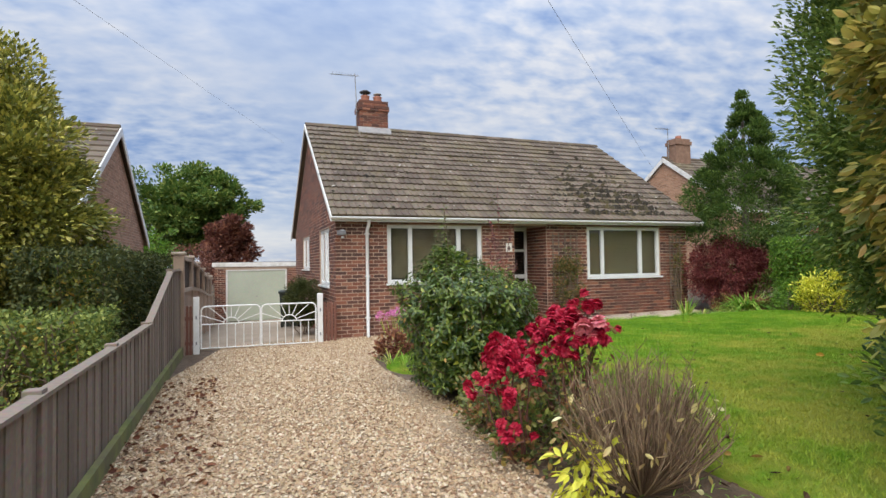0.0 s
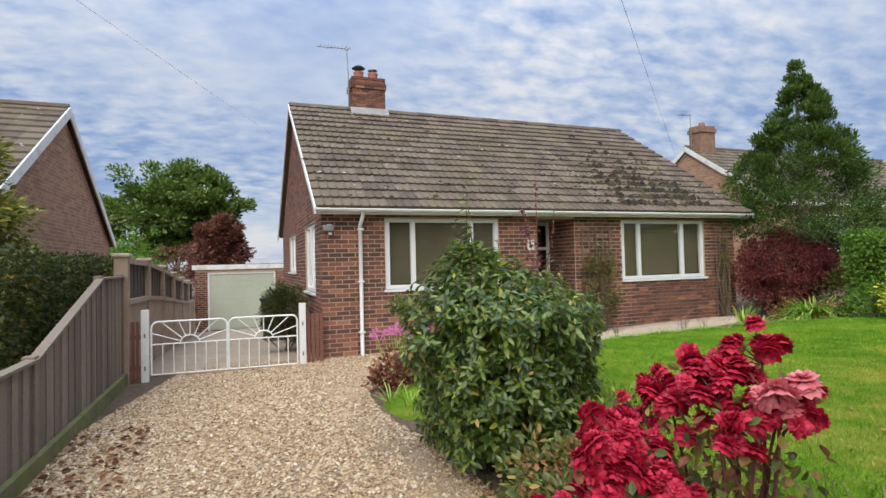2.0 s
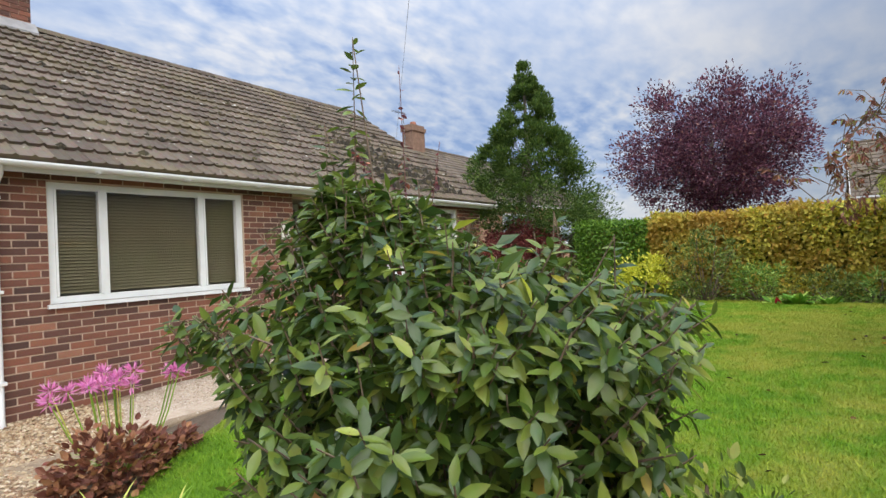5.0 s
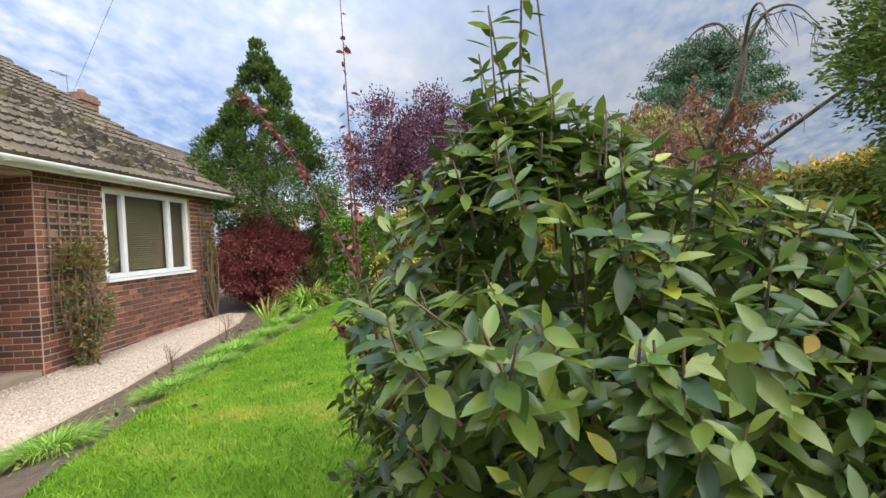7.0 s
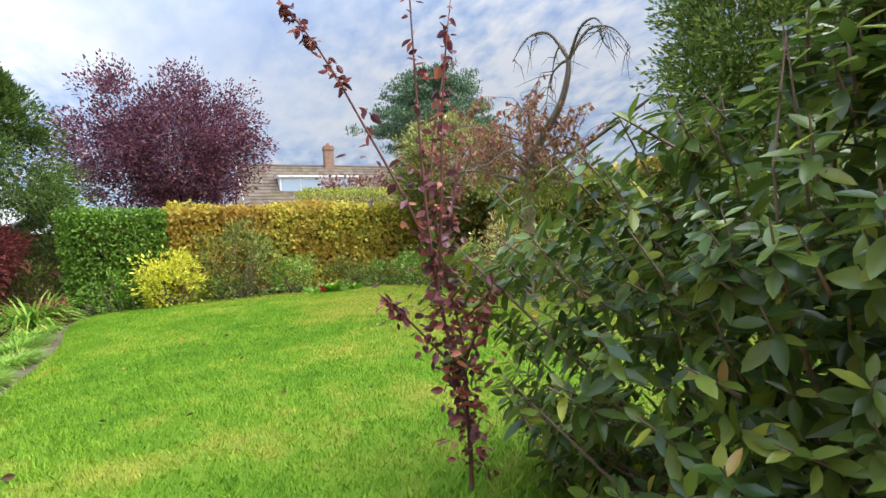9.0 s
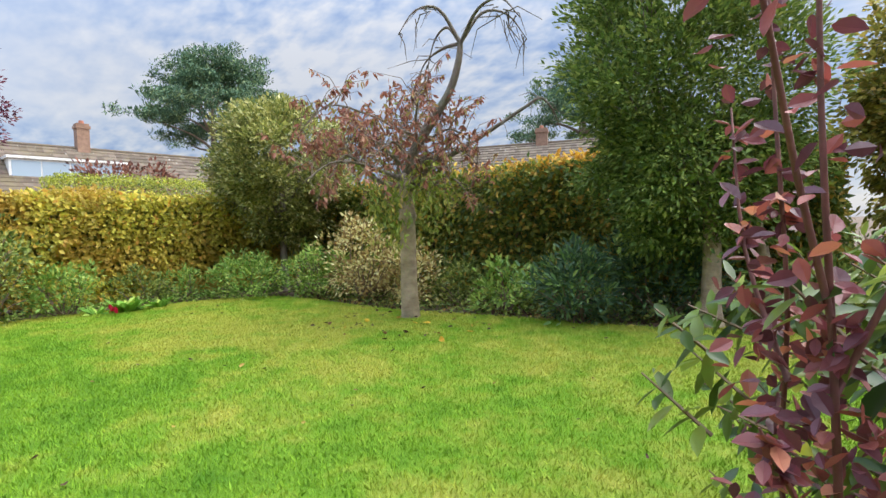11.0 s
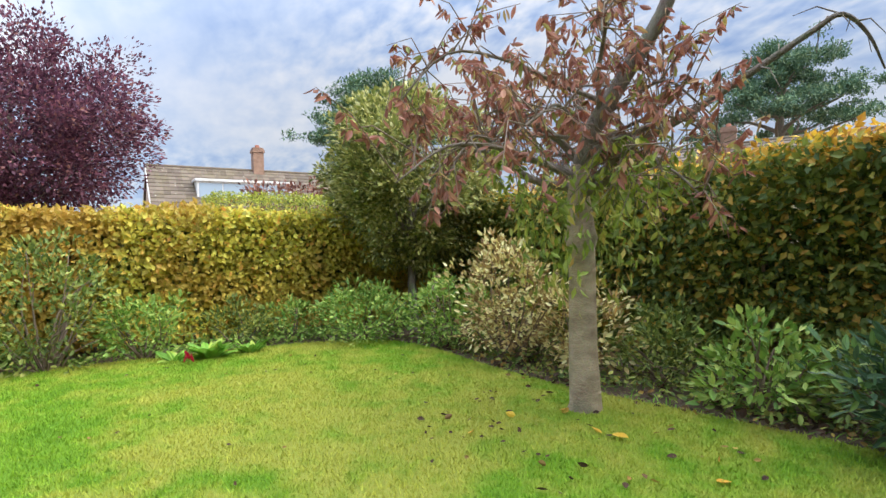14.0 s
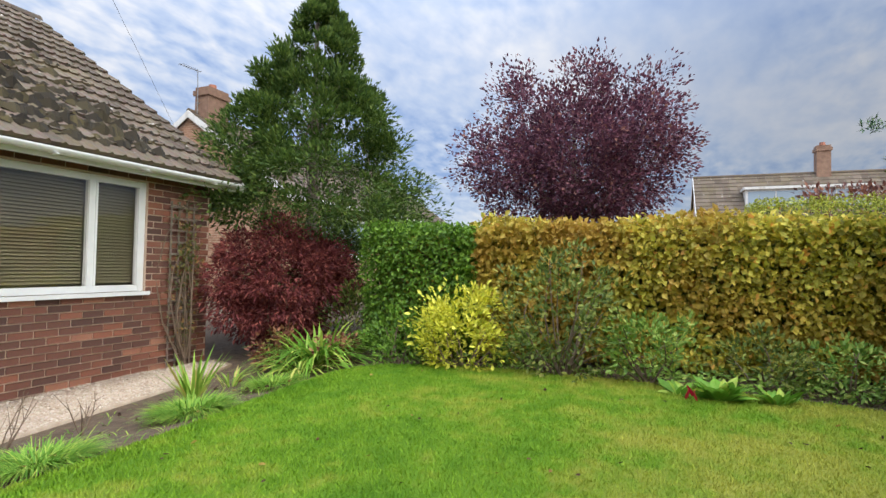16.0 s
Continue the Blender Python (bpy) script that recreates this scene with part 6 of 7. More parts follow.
def weeping_cherry():
    at = (7.50, 1.78)
    z = float(level(*at))
    t = thing("weeping_cherry", "weeping cherry tree with pale trunk and drooping autumn leaves", "tree", (*at, z))
    g = Geo()
    g.smooth = True
    g.tube([(0.02, -0.02, -0.04), (0.0, -0.01, 0.05), (0, 0, 0.4), (-0.02, 0.01, 0.8), (-0.03, 0.02, 1.03), (-0.03, 0.02, 1.09), (-0.03, 0.02, 1.16), (-0.02, 0.02, 1.35), (-0.05, 0.02, 1.55)], [0.125, 0.10, 0.088, 0.083, 0.083, 0.102, 0.084, 0.07, 0.062], 14)
    part("trunk", g, M_BARK_PALE, t)
    g = Geo()
    g.smooth = True
    big = [(-0.04, 0.02, 1.5), (-0.13, 0.0, 1.75), (-0.32, -0.08, 2.05), (-0.50, -0.18, 2.35), (-0.60, -0.22, 2.65), (-0.63, -0.22, 2.86)]
    bigc = arc_points(big, 4)
    g.tube(bigc, np.linspace(0.062, 0.028, len(bigc)), 8)
    twig_lines = []
    # crooked, nearly level arms from the graft, each turning down at its end
    for k in range(19):
        a = k * 2.399 + rng.random() * 0.5
        lean = 0.5 + 0.5 * math.cos(a - 0.8)
        R = (0.60 + 0.35 * rng.random()) * (0.75 + 0.55 * lean)
        s = np.array([-0.03, 0.02, 1.28 + 0.3 * rng.random()])
        if k % 2 == 0:
            s = bigc[1 + k // 3]
        mid_h = s[2] + (0.10 + 0.45 * rng.random()) * (0.35 + 0.65 * lean)
        out = np.array([math.cos(a), math.sin(a), 0])
        kink = np.array([-math.sin(a), math.cos(a), 0]) * rng.normal() * 0.10
        pts = arc_points([s, s + out * R * 0.25 + (0, 0, (mid_h - s[2]) * 0.55), s + out * R * 0.55 + kink + (0, 0, mid_h - s[2]), s + out * R * 0.85 + kink * 0.4 + (0, 0, mid_h - s[2] + 0.05 * rng.normal()), s + out * R * 1.12 + (0, 0, mid_h - s[2] - 0.22)], 4)
        g.tube(pts, np.linspace(0.025 if k % 2 else 0.017, 0.004, len(pts)), 6)
        twig_lines.append(np.array(pts))
    # long thin bare arm reaching over the hedge, and a knotted arm on the other side
    for pts in ([(-0.03, 0.0, 1.55), (-0.38, -0.36, 1.75), (-0.68, -0.66, 2.0), (-0.95, -0.95, 2.25), (-1.06, -1.06, 2.33), (-1.15, -1.15, 2.2), (-1.2, -1.22, 2.0)], [(-0.03, 0.02, 1.4), (0.3, 0.12, 1.5), (0.55, 0.28, 1.72), (0.85, 0.42, 1.68), (1.05, 0.5, 1.5)]):
        fine = arc_points(pts, 4)
        g.tube(fine, np.linspace(0.034, 0.005, len(fine)), 6)
        for k in range(10):
            b = fine[rng.integers(6, len(fine))]
            e = b + np.array([rng.normal() * 0.12, rng.normal() * 0.12, 0.05 - 0.25 * rng.random()])
            g.tube([b, (b + e) / 2 + np.array([0, 0, 0.05]), e], [0.006, 0.004, 0.002], 4, False)
    # bare upper arms
    tip = np.array(big[-1])
    for dx, dy, dz, ln in ((0.75, -0.35, 0.22, 1), (1.2, -0.6, 0.05, 1), (-0.8, 0.2, 0.20, 1), (-0.5, -0.4, 0.25, 1), (0.35, 0.5, 0.28, 1)):
        pts = [tip - (0, 0, 0.04), tip + np.array([dx * 0.35, dy * 0.35, dz]), tip + np.array([dx * 0.75, dy * 0.75, dz * 0.9]), tip + np.array([dx * 1.05, dy * 1.05, dz - 0.28])]
        fine = arc_points(pts, 4)
        g.tube(fine, np.linspace(0.022, 0.004, len(fine)), 6)
        for k in range(9):
            f = 0.25 + 0.75 * rng.random()
            b = pts[1] + (pts[3] - pts[1]) * f + np.array([0, 0, 0.12 * (1 - f)])
            e = b + np.array([rng.normal() * 0.16, rng.normal() * 0.16, -0.1 - 0.28 * rng.random()])
            g.tube([b, (b + e) / 2 + np.array([rng.normal() * 0.04, rng.normal() * 0.04, 0.06]), e], [0.007, 0.005, 0.002], 4, False)
    part("limb_work", g, M_BARK, t, kind="stuff")
    g, tw, green = Geo(), Geo(), Geo()
    for pts in twig_lines:
        for _ in range(20):
            f = 5.0 + 11.0 * rng.random()
            i = min(int(f), 15)
            b = pts[i] + (pts[i + 1] - pts[i]) * (f - i)
            up = rng.random() < 0.5
            e = b + np.array([rng.normal() * 0.20, rng.normal() * 0.20, (0.12 + 0.30 * rng.random()) if up else -0.10 - 0.28 * rng.random()])
            m = (b + e) / 2 + np.array([rng.normal() * 0.05, rng.normal() * 0.05, 0.10])
            tw.tube([b, m, e], [0.005, 0.0035, 0.0015], 4, False)
            n = 17 if up else 12
            s = 0.35 + 0.65 * rng.random((n, 1))
            p = b * (1 - s) ** 2 + 2 * m * s * (1 - s) + e * s ** 2
            d = rng.normal(size=(n, 3)) * np.array([0.55, 0.55, 0.3]) + np.array([0, 0, -0.7])
            low = e[2] < 1.5 and math.hypot(e[0], e[1]) < 0.7
            leaves(green if low else g, p, d, 0.05 + 0.035 * rng.random(n), 0.34, 0.25, 0.2, rng.normal(size=(n, 3)), True)
    for _ in range(30):
        a, R = rng.random() * 6.28, 0.10 + 0.45 * rng.random()
        b = np.array([math.cos(a) * R, math.sin(a) * R, 1.55 - 0.35 * rng.random()])
        n = 16
        p = b + np.array([0, 0, -0.5]) * rng.random((n, 1)) + rng.normal(size=(n, 3)) * 0.05
        leaves(green, p, rng.normal(size=(n, 3)) * 0.4 + np.array([0, 0, -0.9]), 0.055 + 0.03 * rng.random(n), 0.36, 0.2, 0.1, rng.normal(size=(n, 3)), False)
    part("twig_mass", tw, M_TWIG, t, kind="stuff")
    part("autumn_foliage", g, M_CHERRY, t, "rust-red drooping autumn leaves")
    part("green_foliage", green, M_CHERRYGREEN, t, "green drooping leaves")


weeping_cherry()

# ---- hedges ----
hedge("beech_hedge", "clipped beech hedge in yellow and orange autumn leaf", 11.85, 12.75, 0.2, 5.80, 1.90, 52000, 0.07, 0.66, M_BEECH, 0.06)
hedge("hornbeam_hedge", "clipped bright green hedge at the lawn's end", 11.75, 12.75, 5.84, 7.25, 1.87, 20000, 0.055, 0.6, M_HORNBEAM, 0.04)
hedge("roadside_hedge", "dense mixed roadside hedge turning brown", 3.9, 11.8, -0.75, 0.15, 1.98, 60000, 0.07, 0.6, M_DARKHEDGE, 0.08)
orange = bpy.data.objects["roadside_hedge"]
ot = Geo()
n = 5200
ox = np.concatenate([rng.normal(6.0, 0.6, n // 2), rng.random(n - n // 2) * 6.6 + 4.6])
op = np.stack([ox, -0.75 + rng.random(n) * 0.92, 1.93 + rng.random(n) ** 2 * 0.2], 1) - np.array(orange.location)
leaves(ot, op, rng.normal(size=(n, 3)) + np.array([0, 0, 0.4]), 0.06 + 0.03 * rng.random(n), 0.6, 0.2, 0.2, None, False)
part("autumn_top", ot, M_ORANGE, orange, "bright orange autumn leaves along the top")
hedge("neighbour_hedge", "tall dark green hedge behind the boundary fence", -2.35, -1.25, 6.3, 12.6, 1.72, 24000, 0.065, 0.5, M_BOXLEAF, 0.08)
hedge("low_hedge", "low clipped green hedge behind the fence", -3.6, -1.08, 4.75, 5.75, 1.02, 9000, 0.05, 0.55, M_GREYGREEN, 0.06)
hedge("far_hedge", "clipped lime-green hedge beyond the beech hedge", 20.0, 22.0, -9.0, 1.7, 3.1, 34000, 0.06, 0.6, M_LIME, 0.015)

# ---- shrubs and border plants ----
bush("acer", "domed dark red acer beside the house corner", (12.15, 8.75), ellipsoid(0.98, 0.85, 0.85, 0.1, 31), 0.95, 190, 26000, 0.22, 0.07, 0.32, M_ACER, 12, rise=-0.1, droop=0.35, stem_r=0.02)
bush("yellow_shrub", "bright yellow-leaved shrub below the hedge", (11.35, 5.80), ellipsoid(0.42, 0.52, 0.42, 0.16, 32), 0.42, 60, 2200, 0.16, 0.06, 0.5, M_YELLOW, 12, rich=True)
bush("border_shrub", "straggly grey-green shrub in front of the hedge", (11.35, 4.75), ellipsoid(0.42, 0.62, 0.62, 0.2, 33), 0.62, 60, 2000, 0.17, 0.055, 0.48, M_GREYGREEN, 26, rich=True)
bush("border_shrub", "low green shrub below the beech hedge", (11.3, 3.95), ellipsoid(0.35, 0.45, 0.3, 0.2, 34), 0.28, 40, 1300, 0.14, 0.05, 0.5, M_LOWGREEN, 10, rich=True)
bush("border_shrub", "spreading green shrub at the lawn corner", (10.75, 1.75), ellipsoid(0.6, 0.55, 0.32, 0.2, 35), 0.3, 70, 3000, 0.16, 0.05, 0.45, M_LOWGREEN, 12, rich=True)
bush("border_shrub", "low pale green shrub at the lawn edge", (9.95, 1.15), ellipsoid(0.5, 0.4, 0.38, 0.2, 36), 0.34, 60, 2200, 0.16, 0.05, 0.45, M_LOWGREEN, 12, rich=True)
bush("variegated_shrub", "brown and cream variegated shrub beside the cherry trunk", (9.0, 1.15), ellipsoid(0.55, 0.42, 0.5, 0.2, 37), 0.55, 80, 2600, 0.17, 0.055, 0.48, M_BROWNVAR, 22, rich=True)
bush("variegated_shrub", "small brown and cream shrub behind the cherry trunk", (8.2, 1.0), ellipsoid(0.4, 0.35, 0.34, 0.2, 38), 0.36, 50, 1200, 0.15, 0.055, 0.48, M_BROWNVAR, 14, rich=True)
bush("border_shrub", "leafy green plant below the roadside hedge", (6.85, 0.95), ellipsoid(0.35, 0.3, 0.26, 0.2, 39), 0.24, 36, 700, 0.15, 0.07, 0.45, M_LOWGREEN, 8, rich=True)
bush("euphorbia", "rounded blue-green shrub with pale leaf tips", (5.85, 1.20), ellipsoid(0.42, 0.36, 0.33, 0.15, 40), 0.36, 60, 1900, 0.14, 0.075, 0.34, M_TEAL, 12, rich=True)
bush("border_shrub", "dark blue-green shrub below the evergreen tree", (5.25, 0.60), ellipsoid(0.6, 0.35, 0.42, 0.15, 41), 0.42, 70, 2600, 0.17, 0.06, 0.45, M_TEAL, 10, rich=True)
bush("border_shrub", "dark shrub at the foot of the evergreen tree", (4.05, 0.15), ellipsoid(0.5, 0.4, 0.4, 0.2, 42), 0.35, 50, 1500, 0.17, 0.06, 0.45, M_OAKLEAF, 14, rich=True)
bush("box_bush", "dark clipped box bush against the gable wall", (1.58, 10.75), ellipsoid(0.42, 0.42, 0.50, 0.05, 43), 0.74, 150, 14000, 0.12, 0.036, 0.55, M_BOXLEAF, 6)
bush("climber", "climbing rose trained up the wall trellis", (7.50, 9.10), ellipsoid(0.36, 0.13, 0.80, 0.2, 44), 0.82, 80, 2800, 0.12, 0.05, 0.5, M_CLIMB, 24, rich=True)
bush("climber", "sparse dark climber on the narrow wall trellis", (10.88, 9.17), ellipsoid(0.17, 0.05, 0.85, 0.25, 54), 0.98, 60, 620, 0.09, 0.045, 0.5, M_CLIMB, 16, rich=True)
bush("heuchera", "low bronze-brown leafy plant at the drive edge", (2.62, 6.62), ellipsoid(0.40, 0.28, 0.18, 0.15, 45), 0.12, 50, 1200, 0.10, 0.055, 0.7, M_HEUCH, 6, rich=True)
bush("pale_shrub", "pale-leaved garden plant behind the low fence", (-1.55, 2.9), ellipsoid(0.3, 0.4, 0.35, 0.2, 46), 0.38, 30, 380, 0.15, 0.10, 0.35, M_BROWNVAR, 8, rich=True)
bush("bronze_plant", "reddish-brown low plant beside the daylily", (11.35, 7.35), ellipsoid(0.28, 0.25, 0.16, 0.15, 47), 0.16, 30, 500, 0.1, 0.06, 0.5, M_HEUCH, 6, rich=True)
bush("bronze_plant", "reddish-brown low plant below the acer", (11.3, 8.1), ellipsoid(0.35, 0.25, 0.22, 0.15, 48), 0.2, 30, 500, 0.12, 0.06, 0.5, M_HEUCH, 8, rich=True)
bush("border_shrub", "dark green plant between the acer and hedge", (12.4, 7.75), ellipsoid(0.4, 0.4, 0.5, 0.2, 49), 0.45, 50, 1400, 0.16, 0.06, 0.45, M_GREYGREEN, 10, rich=True)


for k, (x, y, mt, h) in enumerate(((11.5, 3.0, M_GREYGREEN, 0.28), (11.45, 2.4, M_LOWGREEN, 0.25), (11.4, 6.55, M_HORNBEAM, 0.3), (9.4, 0.75, M_GREYGREEN, 0.35), (7.6, 0.7, M_GREYGREEN, 0.3), (6.3, 0.75, M_GREYGREEN, 0.25), (11.75, 5.2, M_LOWGREEN, 0.22))):
    bush("border_plant", "low leafy border plant below the hedge", (x, y), ellipsoid(0.35, 0.35, h, 0.2, 70 + k), h * 0.9, 36, 900, 0.13, 0.05, 0.45, mt, 8, rich=True, group="border plants")


def tuft(name, label, at, n, length, width, arch, spread, material, steep=1.3, group="", category="plant"):
    z = float(level(*at))
    t = thing(name, label, category, (*at, z), group)
    a = rng.random(n) * 6.2832
    b = np.stack([np.cos(a), np.sin(a), np.zeros(n)], 1) * (rng.random((n, 1)) ** 0.5) * spread
    b[:, 2] = level(at[0] + b[:, 0], at[1] + b[:, 1]) - z
    w = np.stack([np.cos(a) + rng.normal(size=n) * 0.3, np.sin(a) + rng.normal(size=n) * 0.3, steep * (0.6 + 0.8 * rng.random(n))], 1)
    g = Geo()
    straps(g, b, w, length * (0.6 + 0.6 * rng.random(n)), width, arch * (0.5 + rng.random(n)), 5)
    part("leaf_mass", g, material, t, kind="stuff")
    return t


tuft("daylily", "arching bright green daylily clump at the bed's end", (11.3, 7.55), 260, 0.80, 0.034, 1.0, 0.20, M_TUFT, 1.9)
tuft("daylily", "withering yellow-green daylily clump beside the lawn", (10.95, 7.5), 90, 0.6, 0.024, 1.0, 0.18, M_STRAP, 1.2)
tuft("spiky_plant", "upright bronze-green spiky plant in the border", (9.65, 7.72), 46, 0.52, 0.028, 0.25, 0.07, M_STRAP, 2.2)
for at, n, ln in (((8.0, 7.12), 420, 0.22), ((9.25, 7.30), 420, 0.25), ((6.3, 7.05), 300, 0.2), ((7.1, 7.15), 420, 0.22), ((4.35, 7.1), 260, 0.2), ((5.5, 7.0), 260, 0.18), ((10.3, 7.35), 300, 0.2), ((7.6, 7.35), 300, 0.2)):
    tuft("grass_tuft", "soft green grass tuft in the border", at, int(n * 3.2), ln * 0.95, 0.0065, 0.75, 0.21, M_TUFT, 1.0, "border grass tufts")
for at in ((2.45, 5.75), (2.35, 6.1), (10.3, 7.9)):
    tuft("iris_clump", "small clump of upright green strap leaves", at, 22, 0.28, 0.018, 0.5, 0.07, M_STRAP, 2.0, "iris clumps")


def nerine():
    at = (2.72, 6.78)
    t = thing("nerine", "clump of pink nerine flowers on bare stems", "flowers", (*at, float(level(*at))))
    st, heads = Geo(), []
    for _ in range(17):
        x, y = rng.normal() * 0.17, rng.normal() * 0.09
        e = np.array([x * 1.3, y * 1.3, 0.52 + 0.12 * rng.random()])
        st.tube([(x * 0.5, y * 0.5, -0.02), (x, y, 0.3), e], [0.006, 0.005, 0.004], 5, False)
        heads.append(e)
    part("stem_mass", st, M_STRAP, t, kind="stuff")
    for e in heads:
        g = Geo()
        n = 26
        d = sphere_dirs(n) + np.array([0, 0, 0.35])
        leaves(g, np.repeat(e[None], n, 0) + d * 0.012, d, 0.055 + 0.02 * rng.random(n), 0.22, 0.1, -0.15, None, False)
        part("flower", g, M_NERINE, t)
    g = Geo()
    n = 60
    a = rng.random(n) * 6.28
    straps(g, np.stack([np.cos(a) * 0.1, np.sin(a) * 0.06, np.zeros(n)], 1), np.stack([np.cos(a), np.sin(a), np.full(n, 1.3)], 1), 0.35, 0.012, 0.8, 4)
    part("leaf_mass", g, M_STRAP, t, kind="stuff")


nerine()


def rose_head(r, kind=0):
    g = Geo()
    for ring, (n, tilt, size) in enumerate(((9, -0.25, 1.0), (9, 0.2, 1.0), (8, 0.8, 0.9), (7, 1.6, 0.8), (5, 3.5, 0.7))):
        a = np.arange(n) * 6.2832 / n + ring * 0.4 + rng.random(n) * 0.3
        d = np.stack([np.cos(a), np.sin(a), np.full(n, tilt)], 1)
        p = np.stack([np.cos(a), np.sin(a), np.zeros(n)], 1) * r * 0.12 + np.array([0, 0, ring * r * 0.08])
        leaves(g, p, d, r * size * (0.85 + 0.3 * rng.random(n)), 0.85, -0.25, 0.25, np.array([0, 0, 1.0]) - d * 0.3, True)
    return g.mesh("flower")


def rose_bush(label, at, heads, seed, n_leaf=420):
    z = float(level(*at))
    t = thing("rose_bush", label, "rose", (*at, z), "roses beside the drive")
    st, lf = Geo(), Geo()
    meshes = []
    for k in range(4):
        me = rose_head(0.042)
        me.materials.append(M_ROSE)
        meshes.append(me)
    pink = rose_head(0.05)
    pink.materials.append(M_ROSEPINK)
    for x, y, h, n, is_pink in heads:
        c = np.array([x - at[0], y - at[1], h - z])
        s = np.array([c[0] * 0.25, c[1] * 0.25, -0.03])
        path = limb_path(s, c, 0.06)
        st.tube(path, np.linspace(0.011, 0.005, 5), 6, False)
        m = 34
        i = rng.random((m, 1))
        p = s + (c - s) * i + rng.normal(size=(m, 3)) * 0.07
        p[:, 2] = np.maximum(p[:, 2], 0.04)
        leaves(lf, p, rng.normal(size=(m, 3)) + np.array([0, 0, 0.1]), 0.045 + 0.025 * rng.random(m), 0.6, 0.2, 0.2, None, True)
        for k in range(n * 2):
            q = c + np.array([rng.normal() * 0.06, rng.normal() * 0.06, rng.normal() * 0.04])
            mt = Matrix.Translation(Vector(q)) @ Euler((rng.normal() * 0.5, rng.normal() * 0.5, rng.random() * 6)).to_matrix().to_4x4() @ Matrix.Scale(0.8 + 0.5 * rng.random(), 4)
            st.tube([c - (0, 0, 0.06), q], [0.004, 0.003], 4, False)
            part("flower", pink if is_pink else meshes[rng.integers(0, 4)], None, t, "soft pink rose bloom" if is_pink else "", at=mt)
    part("stem_mass", st, M_REDTWIG, t, kind="stuff")
    part("foliage", lf, M_ROSELEAF, t)


rose_bush("crimson rose bush in full bloom with one pink head", (2.74, 2.07), [(x + 0.12, y + 0.22, h, n, p) for x, y, h, n, p in [(2.71, 1.76, 1.10, 5, 0), (2.58, 1.59, 0.97, 3, 1), (2.45, 1.75, 0.98, 5, 0), (2.55, 1.85, 1.02, 5, 0), (2.38, 1.95, 0.92, 4, 0), (2.62, 1.62, 0.88, 3, 0), (2.72, 1.60, 0.90, 3, 0), (2.85, 1.75, 0.95, 2, 0), (2.48, 1.60, 0.85, 3, 0), (2.42, 1.72, 0.82, 4, 0), (2.65, 1.95, 1.0, 4, 0), (2.40, 2.12, 0.80, 4, 0), (2.52, 2.10, 0.90, 4, 0), (2.30, 2.0, 0.72, 3, 0), (2.62, 1.98, 1.0, 4, 0)]], 1)
rose_bush("lower crimson rose bush leaning over the gravel", (2.25, 2.05), [(2.06, 2.04, 0.76, 6, 0), (2.15, 1.95, 0.70, 5, 0), (1.98, 1.98, 0.62, 4, 0), (2.20, 2.10, 0.80, 5, 0), (2.10, 1.85, 0.52, 3, 0), (2.02, 1.80, 0.22, 3, 0), (2.25, 1.90, 0.62, 4, 0), (2.0, 2.15, 0.5, 3, 0), (2.28, 2.0, 0.7, 3, 0)], 2)


def dry_shrub():
    at = (2.58, 1.12)
    z = float(level(*at))
    t = thing("dry_shrub", "withered brown shrub of bare upright stems", "shrub", (*at, z))
    g, seed = Geo(), Geo()
    for k in range(430):
        a, s = rng.random() * 6.2832, rng.random() ** 0.6
        R = 0.52 * s
        h = 0.74 - 0.38 * s ** 2 + rng.normal() * 0.07
        e = np.array([math.cos(a) * R, math.sin(a) * R, max(h, 0.1)])
        b = np.array([math.cos(a) * 0.06 * s, math.sin(a) * 0.06 * s, -0.02])
        m = b + (e - b) * 0.5 + np.array([math.cos(a), math.sin(a), 0]) * 0.05 * s + rng.normal(size=3) * 0.015
        g.tube([b, m, e], [0.0055, 0.0045, 0.0024], 4, False)
        for _ in range(3):
            f = 0.4 + 0.55 * rng.random()
            q = m + (e - m) * (f * 2 - 0.8) if f > 0.4 else m
            g.tube([q, q + np.array([rng.normal() * 0.05, rng.normal() * 0.05, 0.07 + 0.06 * rng.random()])], [0.0024, 0.0012], 3, False)
    part("stem_mass", g, M_STRAW, t, kind="stuff")
    n = 90
    a = rng.random(n) * 6.28
    R = 0.25 + 0.3 * rng.random(n)
    p = np.stack([np.cos(a) * R, np.sin(a) * R, 0.15 + 0.5 * rng.random(n)], 1)
    leaves(seed, p, rng.normal(size=(n, 3)) * 0.5 + np.array([0, 0, -0.6]), 0.05 + 0.03 * rng.random(n), 0.4, 0.2, 0.2, None, True)
    part("withered_foliage", seed, M_BROWNVAR, t, kind="stuff")


dry_shrub()
bush("lime_plant", "low plant with drooping lime-yellow leaves", (2.27, 1.22), ellipsoid(0.22, 0.2, 0.2, 0.2, 51), 0.2, 26, 190, 0.10, 0.085, 0.36, M_YELLOW, 10, rich=True, rise=-0.6, droop=0.3)
bush("border_shrub", "mixed low foliage beneath the roses", (2.5, 2.9), ellipsoid(0.3, 0.5, 0.22, 0.2, 52), 0.18, 40, 900, 0.13, 0.05, 0.5, M_ROSELEAF, 10, rich=True)


